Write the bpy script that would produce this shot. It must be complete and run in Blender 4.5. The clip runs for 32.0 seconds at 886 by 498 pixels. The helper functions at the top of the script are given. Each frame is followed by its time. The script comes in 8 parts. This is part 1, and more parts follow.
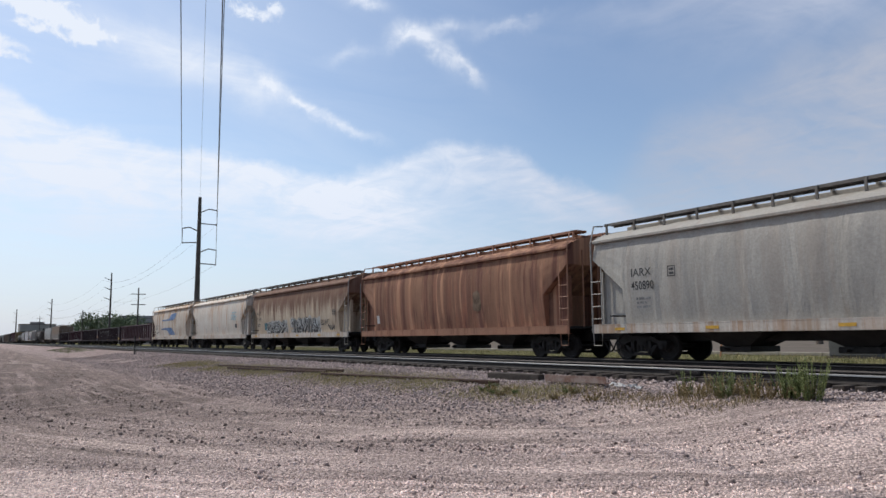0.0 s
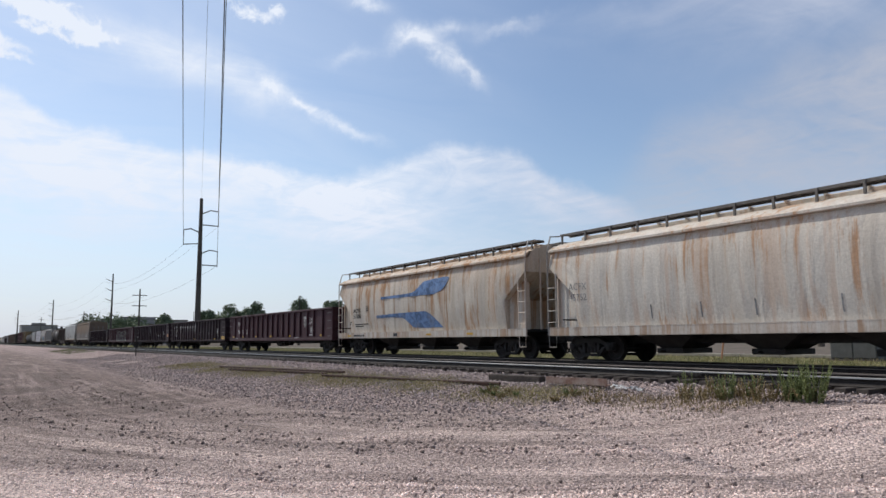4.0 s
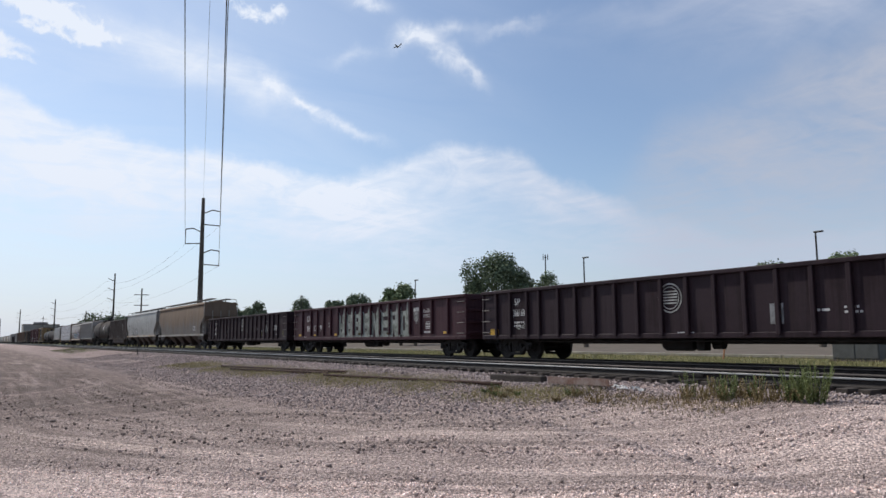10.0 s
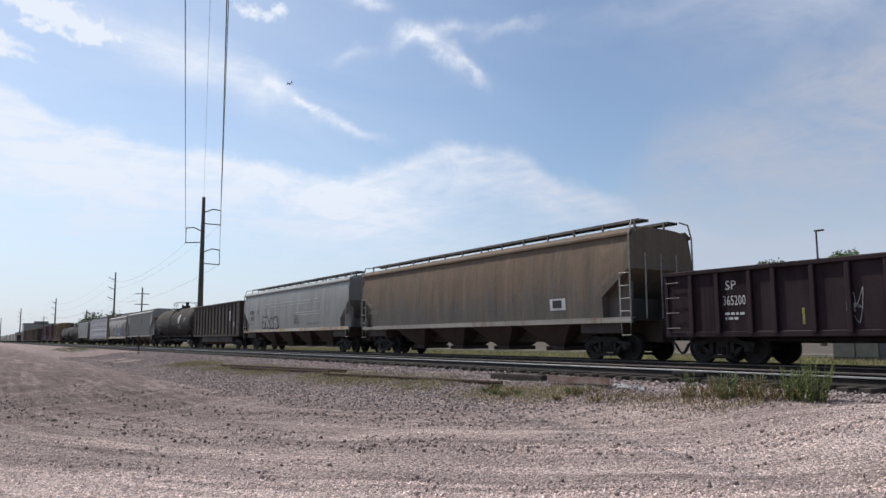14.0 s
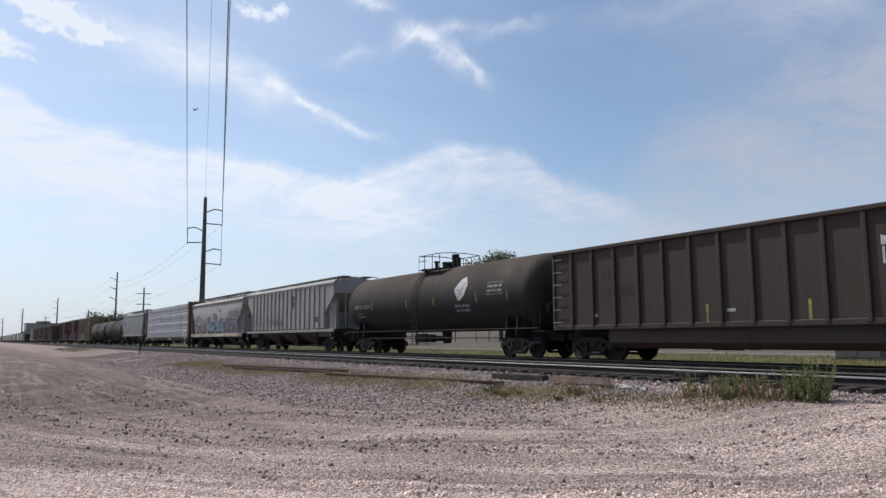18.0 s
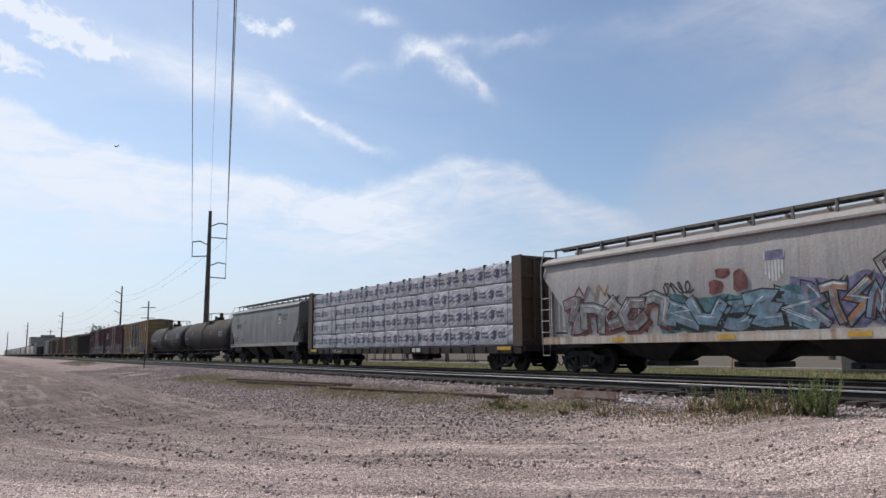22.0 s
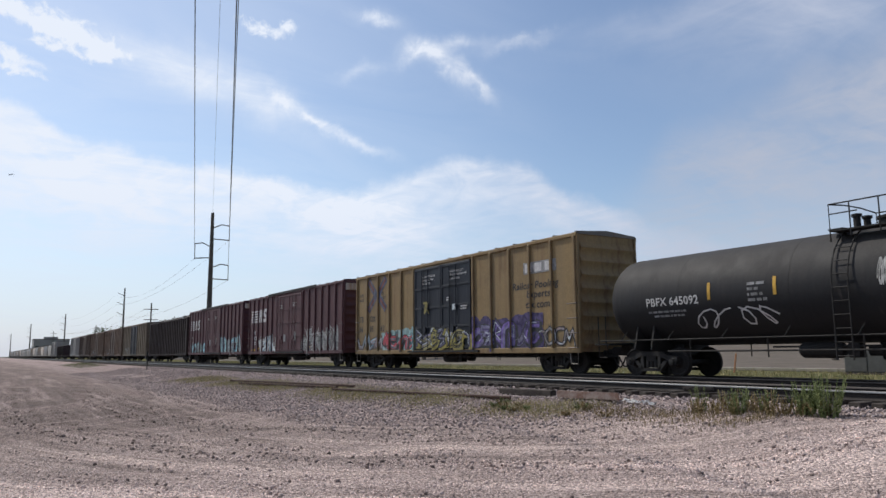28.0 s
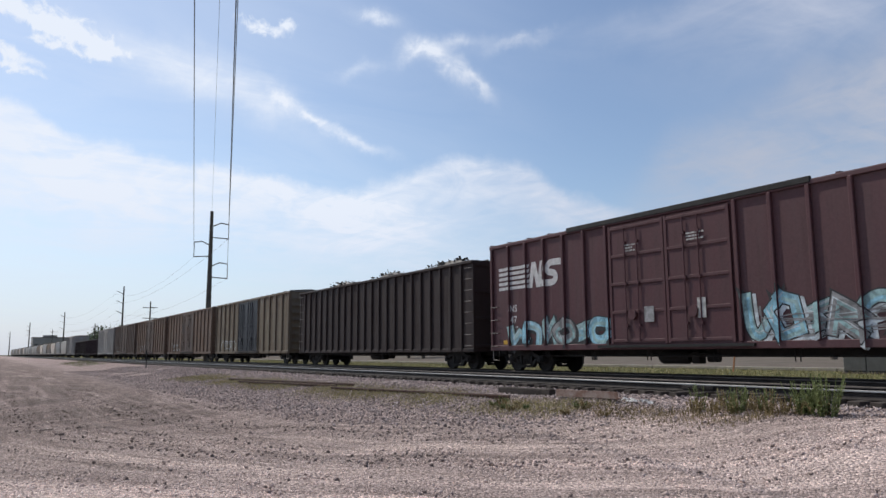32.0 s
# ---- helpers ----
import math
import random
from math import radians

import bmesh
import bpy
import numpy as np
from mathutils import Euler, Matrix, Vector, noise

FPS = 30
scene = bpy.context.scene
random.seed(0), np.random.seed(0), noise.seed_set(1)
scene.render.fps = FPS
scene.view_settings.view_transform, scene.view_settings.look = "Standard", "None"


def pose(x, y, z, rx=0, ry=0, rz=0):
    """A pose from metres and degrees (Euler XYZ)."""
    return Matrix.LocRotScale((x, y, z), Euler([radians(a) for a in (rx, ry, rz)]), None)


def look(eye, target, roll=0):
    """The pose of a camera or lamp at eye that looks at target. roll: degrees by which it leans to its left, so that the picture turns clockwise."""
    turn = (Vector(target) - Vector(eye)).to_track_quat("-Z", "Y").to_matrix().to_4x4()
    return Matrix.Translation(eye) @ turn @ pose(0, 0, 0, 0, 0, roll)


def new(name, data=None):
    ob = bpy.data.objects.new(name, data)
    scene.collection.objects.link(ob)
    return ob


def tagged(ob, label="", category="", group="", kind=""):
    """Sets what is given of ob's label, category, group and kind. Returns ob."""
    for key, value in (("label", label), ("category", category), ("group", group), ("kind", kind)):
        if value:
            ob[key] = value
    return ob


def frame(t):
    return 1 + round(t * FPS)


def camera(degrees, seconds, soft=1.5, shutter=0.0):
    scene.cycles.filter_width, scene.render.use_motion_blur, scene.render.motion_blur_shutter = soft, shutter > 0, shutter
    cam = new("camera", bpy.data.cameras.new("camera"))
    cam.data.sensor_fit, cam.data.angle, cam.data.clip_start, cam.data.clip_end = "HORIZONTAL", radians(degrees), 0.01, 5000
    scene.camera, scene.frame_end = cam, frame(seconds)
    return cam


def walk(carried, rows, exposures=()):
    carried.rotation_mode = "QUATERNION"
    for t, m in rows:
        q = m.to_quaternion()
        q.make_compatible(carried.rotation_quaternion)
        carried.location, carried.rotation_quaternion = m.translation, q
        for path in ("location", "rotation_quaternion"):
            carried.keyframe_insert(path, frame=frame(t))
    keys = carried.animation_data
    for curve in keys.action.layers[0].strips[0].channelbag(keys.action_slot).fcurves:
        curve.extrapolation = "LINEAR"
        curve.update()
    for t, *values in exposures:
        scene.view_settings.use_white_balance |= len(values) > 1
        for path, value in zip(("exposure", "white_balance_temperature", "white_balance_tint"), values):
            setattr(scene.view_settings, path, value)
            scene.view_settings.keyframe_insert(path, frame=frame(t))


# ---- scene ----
cam = camera(62.2, 32.0)
EYE = 0.78          # eye above the rail heads; the rail heads are at z = 0
SIDE = 18.0         # the cars' near sides
TRACK = 19.55       # middle of the track with the train
SPUR = 15.25        # middle of the empty track


def aim(yaw, pitch, roll):
    return pose(0, 0, EYE, 0, 0, -yaw) @ pose(0, 0, 0, 90 + pitch) @ pose(0, 0, 0, 0, 0, roll)


walk(cam, [(t, aim(a, b, c)) for t, a, b, c in [
    (0, -57.382, 6.906, -0.480), (1, -57.379, 6.919, -0.462), (2, -57.380, 6.968, -0.452), (3, -57.431, 7.022, -0.417),
    (3.5, -57.454, 7.032, -0.395), (5.5, -57.526, 7.052, -0.396), (6, -57.521, 7.056, -0.385), (7, -57.544, 7.059, -0.337),
    (8, -57.596, 7.033, -0.291), (9, -57.600, 7.021, -0.319), (10, -57.606, 7.029, -0.297), (11, -57.633, 7.020, -0.290),
    (12, -57.660, 6.992, -0.224), (13, -57.664, 6.974, -0.270), (14, -57.641, 6.949, -0.312), (14.5, -57.652, 6.942, -0.296),
    (16.5, -57.678, 6.950, -0.310), (17, -57.681, 6.950, -0.311), (17.5, -57.708, 6.949, -0.314), (18, -57.754, 6.948, -0.290),
    (18.5, -57.841, 6.978, -0.224), (19, -57.911, 7.072, -0.194), (19.5, -57.970, 7.265, -0.156), (20, -57.984, 7.508, -0.216),
    (20.5, -58.011, 7.754, -0.230), (21, -58.039, 7.911, -0.273), (21.5, -58.066, 7.986, -0.280), (22, -58.080, 8.006, -0.308),
    (23, -58.070, 8.015, -0.314), (24, -58.079, 8.041, -0.386), (25, -58.110, 8.084, -0.413), (25.5, -58.130, 8.102, -0.403),
    (27.5, -58.247, 8.089, -0.432), (28, -58.257, 8.097, -0.410), (29, -58.254, 8.128, -0.366), (30, -58.241, 8.125, -0.343),
    (31, -58.209, 8.066, -0.357), (32, -58.203, 8.002, -0.342),
]], [(0, 0.0), (32, 0.0)])


# ---- sky and sun ----
SUN = Vector((-0.56, -0.23, 0.80)).normalized()


class Nodes:
    """Short way to write node trees."""

    def __init__(self, tree):
        self.t = tree
        tree.nodes.clear()

    def n(self, kind, **values):
        node = self.t.nodes.new(kind)
        for key, value in values.items():
            if key.startswith("i_"):
                sock = node.inputs[int(key[2:])]
                if isinstance(value, bpy.types.NodeSocket):
                    self.t.links.new(value, sock)
                else:
                    sock.default_value = value
            elif key == "operation":
                node.operation = value
            elif key == "use_clamp":
                node.use_clamp = value
            elif key == "interpolation_type":
                node.interpolation_type = value
        return node

    def math(self, op, a, b=0.0, clamp=False):
        return self.n("ShaderNodeMath", operation=op, use_clamp=clamp, i_0=a, i_1=b).outputs[0]

    def mix(self, f, a, b, mode="MIX"):
        node = self.t.nodes.new("ShaderNodeMix")
        node.data_type, node.blend_type = "RGBA", mode
        for k, v in ((0, f), (6, a), (7, b)):
            if isinstance(v, bpy.types.NodeSocket):
                self.t.links.new(v, node.inputs[k])
            else:
                node.inputs[k].default_value = v if k == 0 else (*v[:3], 1)
        return node.outputs[2]

    def noise(self, vec, scale, detail=4.0, rough=0.55, distort=0.0):
        node = self.n("ShaderNodeTexNoise", i_2=scale, i_3=detail, i_4=rough)
        node.inputs["Distortion"].default_value = distort
        if vec is not None:
            self.t.links.new(vec, node.inputs["Vector"])
        return node.outputs[0]

    def ramp(self, f, lo, hi, a=0.0, b=1.0):
        node = self.n("ShaderNodeMapRange", interpolation_type="SMOOTHSTEP", i_0=f, i_1=lo, i_2=hi, i_3=a, i_4=b)
        return node.outputs[0]

    def scaled(self, vec, s, loc=(0, 0, 0)):
        node = self.n("ShaderNodeMapping", i_0=vec)
        node.inputs["Scale"].default_value, node.inputs["Location"].default_value = s, loc
        return node.outputs[0]


def make_world():
    world = bpy.data.worlds.new("sky")
    scene.world = world
    world.use_nodes = True
    k = Nodes(world.node_tree)
    way = k.n("ShaderNodeTexCoord").outputs["Generated"]
    sky = k.n("ShaderNodeTexSky")
    sky.sky_type, sky.sun_disc, sky.altitude = "NISHITA", False, 300.0
    sky.air_density, sky.dust_density, sky.ozone_density = 1.0, 1.2, 1.4
    sky.sun_elevation = math.asin(SUN.z)
    sky.sun_rotation = math.atan2(SUN.x, SUN.y)
    # heading and height in degrees, for the cirrus
    s = k.n("ShaderNodeSeparateXYZ", i_0=way)
    az = k.math("MULTIPLY", k.math("ARCTAN2", s.outputs[0], s.outputs[1]), 57.2958)
    el = k.math("MULTIPLY", k.math("ARCSINE", s.outputs[2]), 57.2958)
    # a sheet high above: direction over height
    up = k.math("ADD", k.math("MAXIMUM", s.outputs[2], 0.0), 0.12)
    flat = k.n("ShaderNodeCombineXYZ", i_0=k.math("DIVIDE", s.outputs[0], up), i_1=k.math("DIVIDE", s.outputs[1], up))
    wisp = k.noise(k.scaled(flat.outputs[0], (2.2, 1.0, 1)), 1.3, 9, 0.6, 0.8)
    fine = k.noise(k.scaled(flat.outputs[0], (1.0, 1.5, 1), (4, 2, 0)), 3.2, 9, 0.58, 1.4)
    curl = k.noise(way, 42.0, 7, 0.62, 0.6)
    wob = k.math("ADD", k.math("MULTIPLY", k.math("SUBTRACT", k.noise(way, 9.0, 7, 0.6), 0.5), 4.2), k.math("MULTIPLY", k.math("SUBTRACT", curl, 0.5), 1.2))
    wob2 = k.math("MULTIPLY", k.math("SUBTRACT", k.noise(k.scaled(way, (1, 1, 1), (3, 1, 2)), 11.0, 7, 0.62), 0.5), 3.4)
    az2, el2 = k.math("ADD", az, wob), k.math("ADD", el, wob2)

    def streak(a, e, length, width, tilt, power):
        """A cloud streak at heading a and height e, tilted by so many degrees."""
        c, n = math.cos(radians(tilt)), math.sin(radians(tilt))
        da, de = k.math("SUBTRACT", az2, a), k.math("SUBTRACT", el2, e)
        p = k.math("ADD", k.math("MULTIPLY", da, c / length), k.math("MULTIPLY", de, n / length))
        q = k.math("ADD", k.math("MULTIPLY", da, -n / width), k.math("MULTIPLY", de, c / width))
        r = k.math("ADD", k.math("MULTIPLY", p, p), k.math("MULTIPLY", q, q))
        return k.math("MULTIPLY", k.math("EXPONENT", k.math("MULTIPLY", r, -1.0)), power)

    def along(points):
        """A height or a strength that changes with the heading."""
        value = points[0][1]
        for (a, p), (b, q) in zip(points, points[1:]):
            value = k.math("ADD", k.ramp(az, a, b, 0.0, q - p), value)
        return value

    def bank(edge, power, crisp, deep):
        """A sheet of cirrus below an edge: crisp above, thinning out downwards."""
        below = k.math("SUBTRACT", along(edge), el2)
        body = k.math("MULTIPLY", k.ramp(below, -crisp, crisp), k.ramp(below, 0.3, deep, 1.0, 0.0))
        return k.math("MULTIPLY", body, along(power))

    def total(rows):
        out = streak(*rows[0])
        for row in rows[1:]:
            out = k.math("ADD", out, streak(*row))
        return out

    texture = k.math("ADD", k.ramp(wisp, 0.28, 0.7, 0.52, 1.0), k.ramp(fine, 0.3, 0.72, -0.2, 0.24))
    fibre = k.math("ADD", k.ramp(fine, 0.3, 0.7, 0.45, 0.95), k.ramp(curl, 0.35, 0.65, -0.15, 0.15))
    puffs = total(PUFFS)
    lumps = k.math("MULTIPLY", k.ramp(k.math("ADD", puffs, k.math("MULTIPLY", k.math("SUBTRACT", curl, 0.5), 3.6)), 0.25, 1.4), k.ramp(puffs, 0.1, 0.5))
    cover = k.math("MULTIPLY", k.math("ADD", bank(*SHEET_LOW), k.math("ADD", bank(*SHEET_ARC), total(VEILS))), texture)
    cover = k.math("ADD", cover, k.math("MULTIPLY", total(WISPS), fibre))
    cover = k.math("ADD", cover, k.math("ADD", k.math("MULTIPLY", lumps, 0.85), k.math("MULTIPLY", k.ramp(wisp, 0.3, 0.75, 0.14, 0.34), along(THIN))), True)
    low = k.ramp(el, 13.0, -1.0, 0.0, 0.66)
    tone = k.mix(k.ramp(az, -66.0, -36.0), CLOUD_WHITE, CLOUD_GREY)
    colour = k.mix(cover, k.mix(1.0, sky.outputs[0], k.mix(k.ramp(az, -78.0, -42.0), SKY_TINT, SKY_TINT_FAR), "MULTIPLY"), tone)
    dull = k.math("MULTIPLY", k.math("MULTIPLY", bank(*SHEET_DULL), texture), 1.0, True)
    colour = k.mix(dull, colour, CLOUD_DULL)
    colour = k.mix(low, colour, k.mix(k.ramp(az, -66.0, -36.0), HAZE, HAZE_FAR))
    bg = k.n("ShaderNodeBackground", i_0=colour, i_1=SKY_STRENGTH)
    out = k.n("ShaderNodeOutputWorld")
    world.node_tree.links.new(bg.outputs[0], out.inputs[0])


# sheets of cirrus: (heading, height of the edge), (heading, strength), softness of the edge, depth
SHEET_LOW = ([(-100, 18.5), (-90, 16.7), (-84, 14.5), (-77, 14.0), (-67, 12.6), (-60, 11.0), (-50, 9.0)], [(-100, 1.0), (-84, 1.0), (-74, 0.90), (-64, 0.80), (-56, 0.25), (-48, 0.0)], 0.6, 8.5)
SHEET_ARC = ([(-70, 11.0), (-63.5, 13.0), (-57, 14.7), (-53, 14.4), (-47.5, 11.8), (-41, 9.2), (-34, 7.0)], [(-72, 0.0), (-64, 0.75), (-52, 0.95), (-44, 0.80), (-32, 0.55), (-15, 0.4)], 0.8, 7.0)
SHEET_DULL = ([(-44, 12.5), (-40, 15.6), (-35, 17.0), (-29, 18.8), (-22, 21.5), (-5, 24.0)], [(-46, 0.0), (-39, 0.65), (-33, 0.80), (-20, 0.95), (60, 0.5)], 2.4, 24.0)
# heading, height, length, width, tilt, strength
VEILS = [(-79.5, 20.8, 6.0, 1.3, -14, 0.65), (-73.5, 19.8, 4.2, 1.5, -28, 0.50), (-88, 9.5, 9, 4.0, 0, 0.35), (-52, 6.0, 18, 2.0, -4, 0.25), (-41.0, 24.0, 7, 1.2, 4, 0.30), (-30.0, 23.0, 9, 2.6, 4, 0.5)]
WISPS = [(-71.2, 19.4, 1.5, 0.5, -48, 0.55), (-69.2, 18.0, 2.0, 0.34, -34, 0.8), (-65.8, 16.5, 2.9, 0.36, -20, 0.75), (-60.2, 22.9, 1.5, 0.75, 5, 0.80), (-58.0, 22.1, 2.4, 0.70, -30, 0.95),
         (-55.6, 20.9, 1.6, 0.45, -46, 0.95), (-56.6, 23.6, 2.4, 0.45, 4, 0.65), (-52.0, 23.7, 3.0, 0.38, 14, 0.50), (-64.8, 21.8, 1.8, 0.45, 10, 0.40), (-63.6, 25.4, 1.5, 0.45, -8, 0.95)]
PUFFS = [(-88.4, 22.9, 4.5, 0.95, -8, 1.4), (-85.6, 21.8, 3.2, 0.55, -14, 1.25), (-87.1, 21.1, 1.3, 0.32, -5, 1.0), (-83.8, 21.0, 1.2, 0.5, -12, 1.3), (-84.9, 20.6, 0.9, 0.4, 0, 1.1), (-89.4, 19.7, 1.6, 0.6, -10, 1.3),
         (-88.8, 18.8, 1.8, 0.32, -6, 1.1), (-72.8, 24.3, 2.2, 0.40, -8, 1.0), (-70.6, 24.7, 1.2, 0.34, 4, 1.0)]
# how much of a thin veil lies over the blue
THIN = [(-100, 1.0), (-76, 0.8), (-58, 0.40), (-46, 0.10), (-30, 0.5)]
CLOUD_WHITE, CLOUD_GREY, CLOUD_DULL = (8.1, 8.7, 9.8), (5.7, 6.15, 7.4), (4.75, 5.1, 6.1)
HAZE, HAZE_FAR = (5.6, 6.4, 8.3), (4.9, 5.6, 7.1)
SKY_TINT_FAR = (1.20, 1.22, 1.24)
SKY_TINT = (1.31, 1.35, 1.36)
SKY_STRENGTH = 0.10
make_world()
lamp = bpy.data.lights.new("sun", "SUN")
lamp.energy, lamp.angle, lamp.color = 3.4, radians(0.9), (1.0, 0.95, 0.87)
sun = new("sun", lamp)
sun.matrix_basis = look(SUN * 300, (0, 0, 0))


# ---- materials ----
def surface(name, build):
    m = bpy.data.materials.new(name)
    m.use_nodes = True
    k = Nodes(m.node_tree)
    bsdf = k.n("ShaderNodeBsdfPrincipled")
    out = k.n("ShaderNodeOutputMaterial")
    m.node_tree.links.new(bsdf.outputs[0], out.inputs[0])
    place = k.n("ShaderNodeTexCoord").outputs["Object"]
    build(k, bsdf, place)
    return m


def put(k, bsdf, socket, value):
    if isinstance(value, bpy.types.NodeSocket):
        k.t.links.new(value, bsdf.inputs[socket])
    else:
        bsdf.inputs[socket].default_value = (*value, 1) if isinstance(value, tuple) else value


def bump(k, bsdf, height, strength, distance):
    node = k.n("ShaderNodeBump")
    node.inputs["Strength"].default_value, node.inputs["Distance"].default_value = strength, distance
    k.t.links.new(height, node.inputs["Height"])
    k.t.links.new(node.outputs[0], bsdf.inputs["Normal"])


def car_paint(name, base, rust=(0.16, 0.07, 0.035), amount=0.3, top=0.0, grime=0.35, rough=0.55, seed=0.0, dust=(0.12, 0.10, 0.085), panel=0.22, line=(2.2, 4.4), sway=3.2, bands=0.0, dent=0.05):
    """Weathered car paint: rust runs down from the roof, dust films and chips. top: heavier rust near the roof; on
    tanks, a paler top as if lit.
    """
    def build(k, b, place):
        p = k.n("ShaderNodeVectorMath", operation="ADD", i_0=place)
        p.inputs[1].default_value = (seed * 7.3, seed * 3.1, seed)
        p = p.outputs[0]
        runs = k.noise(k.scaled(p, (2.6, 2.6, 0.16)), 1.0, 7, 0.62, 0.25)
        thin = k.noise(k.scaled(p, (9.0, 9.0, 0.35)), 1.0, 5, 0.6)
        blot = k.noise(p, 0.45, 5, 0.6)
        grain = k.noise(p, 14.0, 6, 0.65)
        z = k.n("ShaderNodeSeparateXYZ", i_0=place).outputs[2]
        high = k.math("MULTIPLY", k.ramp(k.math("ADD", z, k.math("MULTIPLY", k.math("SUBTRACT", runs, 0.5), sway)), *line), top)
        wear = k.math("ADD", k.math("MULTIPLY", k.math("ADD", k.math("MULTIPLY", runs, 0.6), k.math("MULTIPLY", thin, 0.4)), 0.7), k.math("MULTIPLY", blot, 0.3))
        f = k.math("ADD", k.ramp(wear, 0.62 - 0.3 * amount, 0.70 - 0.26 * amount, 0.0, 0.85), high, True)
        rusty = k.mix(thin, rust, tuple(c * 1.9 for c in rust))
        col = k.mix(f, base, rusty)
        film = k.math("MULTIPLY", k.ramp(k.math("ADD", k.math("MULTIPLY", blot, 0.6), k.math("MULTIPLY", runs, 0.4)), 0.3, 0.75), grime)
        col = k.mix(film, col, dust)
        col = k.mix(k.ramp(grain, 0.3, 0.7), col, k.mix(1.0, col, (0.8, 0.8, 0.8), "MULTIPLY"))
        x = k.n("ShaderNodeSeparateXYZ", i_0=place).outputs[0]
        sheet = k.n("ShaderNodeTexWhiteNoise")
        sheet.noise_dimensions = "1D"
        k.t.links.new(k.math("FLOOR", k.math("ADD", k.math("DIVIDE", x, 1.48), seed * 13.7)), sheet.inputs["W"])
        col = k.mix(k.math("MULTIPLY", sheet.outputs[0], panel), col, dust)
        if bands:
            # upright streaks the whole height of the side, pale and dark by turns
            u = k.noise(k.scaled(p, (1.7, 1.7, 0.035)), 1.0, 6, 0.62, 0.12)
            col = k.mix(k.ramp(u, 0.52, 0.62, 0.0, bands), col, k.mix(0.15, dust, base))
            col = k.mix(k.ramp(u, 0.48, 0.38, 0.0, bands), col, k.mix(0.18, rusty, base))
        put(k, b, "Base Color", col)
        put(k, b, "Roughness", k.math("ADD", k.math("MULTIPLY", f, 0.3), k.ramp(blot, 0.2, 0.8, rough - 0.08, rough + 0.1), True))
        put(k, b, "Specular IOR Level", 0.28)
        wave = k.noise(k.scaled(p, (1.5, 1.5, 0.30)), 1.0, 4, 0.5, 0.4)
        bump(k, b, k.math("ADD", wave, k.math("MULTIPLY", grain, 0.05)), 0.6, dent)
    return surface(name, build)


def plain(name, base, rough=0.6, metal=0.0, vary=0.25, scale=3.0, relief=0.02, second=None, shine=0.5):
    def build(k, b, place):
        a, g = k.noise(place, scale, 6, 0.6), k.noise(place, scale * 11, 5, 0.6)
        other = second or tuple(c * (1 - vary) for c in base)
        col = k.mix(k.ramp(a, 0.3, 0.72), base, other)
        col = k.mix(k.ramp(g, 0.3, 0.75), col, k.mix(1.0, col, (1 - 0.6 * vary,) * 3, "MULTIPLY"))
        put(k, b, "Base Color", col)
        put(k, b, "Roughness", k.ramp(a, 0.2, 0.8, rough - 0.08, min(1, rough + 0.1)))
        put(k, b, "Metallic", metal)
        put(k, b, "Specular IOR Level", shine)
        bump(k, b, g, 0.4, relief)
    return surface(name, build)


def pieces(name, a, b_, rough=0.9, scale=8.0, relief=0.01):
    """For many loose pieces in one mesh: each piece has its own tone."""
    def build(k, b, place):
        own = k.n("ShaderNodeNewGeometry").outputs["Random Per Island"]
        g = k.noise(place, scale, 4)
        col = k.mix(own, a, b_)
        col = k.mix(k.ramp(g, 0.3, 0.7), col, k.mix(1.0, col, (0.7, 0.7, 0.7), "MULTIPLY"))
        put(k, b, "Base Color", col)
        put(k, b, "Roughness", rough)
        put(k, b, "Specular IOR Level", 0.2)
    return surface(name, build)


M = {}
M["dark_steel"] = plain("dark_steel", (0.014, 0.013, 0.012), 0.75, 0.0, 0.4, 2.5)
M["black_running_gear"] = plain("black_running_gear", (0.008, 0.0075, 0.0075), 0.8, 0.0, 0.4, 3.0, second=(0.012, 0.010, 0.009))
M["wheel_steel"] = plain("wheel_steel", (0.012, 0.010, 0.0095), 0.75, 0.1, 0.4, 4.0)
M["rail_side"] = plain("rail_side", (0.026, 0.019, 0.016), 0.8, 0.0, 0.5, 3.0)
M["rail_head"] = plain("rail_head", (0.24, 0.235, 0.23), 0.45, 1.0, 0.2, 2.0, 0.004)
M["rusty_rail"] = plain("rusty_rail", (0.11, 0.062, 0.045), 0.85, 0.0, 0.5, 4.0)
M["tie_wood"] = plain("tie_wood", (0.07, 0.055, 0.045), 0.9, 0.0, 0.45, 5.0)
M["grating"] = plain("grating", (0.17, 0.155, 0.14), 0.7, 0.2, 0.4, 5.0)
M["white_letters"] = plain("white_letters", (0.62, 0.61, 0.60), 0.7, 0.0, 0.3, 6.0)
M["black_letters"] = plain("black_letters", (0.025, 0.025, 0.027), 0.6, 0.0, 0.3, 6.0)
M["yellow_mark"] = plain("yellow_mark", (0.62, 0.36, 0.04), 0.6, 0.0, 0.3, 5.0)
M["white_trim"] = car_paint("white_trim", (0.60, 0.57, 0.52), (0.24, 0.13, 0.065), 0.48, 0, 0.55, 0.5, 4, (0.34, 0.28, 0.22), bands=0.4)
M["galvanized"] = plain("galvanized", (0.33, 0.33, 0.32), 0.6, 0.4, 0.25, 4.0)
M["grab_steel"] = plain("grab_steel", (0.15, 0.13, 0.125), 0.6, 0.1, 0.35, 4.0)
M["ladder_steel"] = plain("ladder_steel", (0.36, 0.34, 0.31), 0.6, 0.1, 0.35, 4.0)


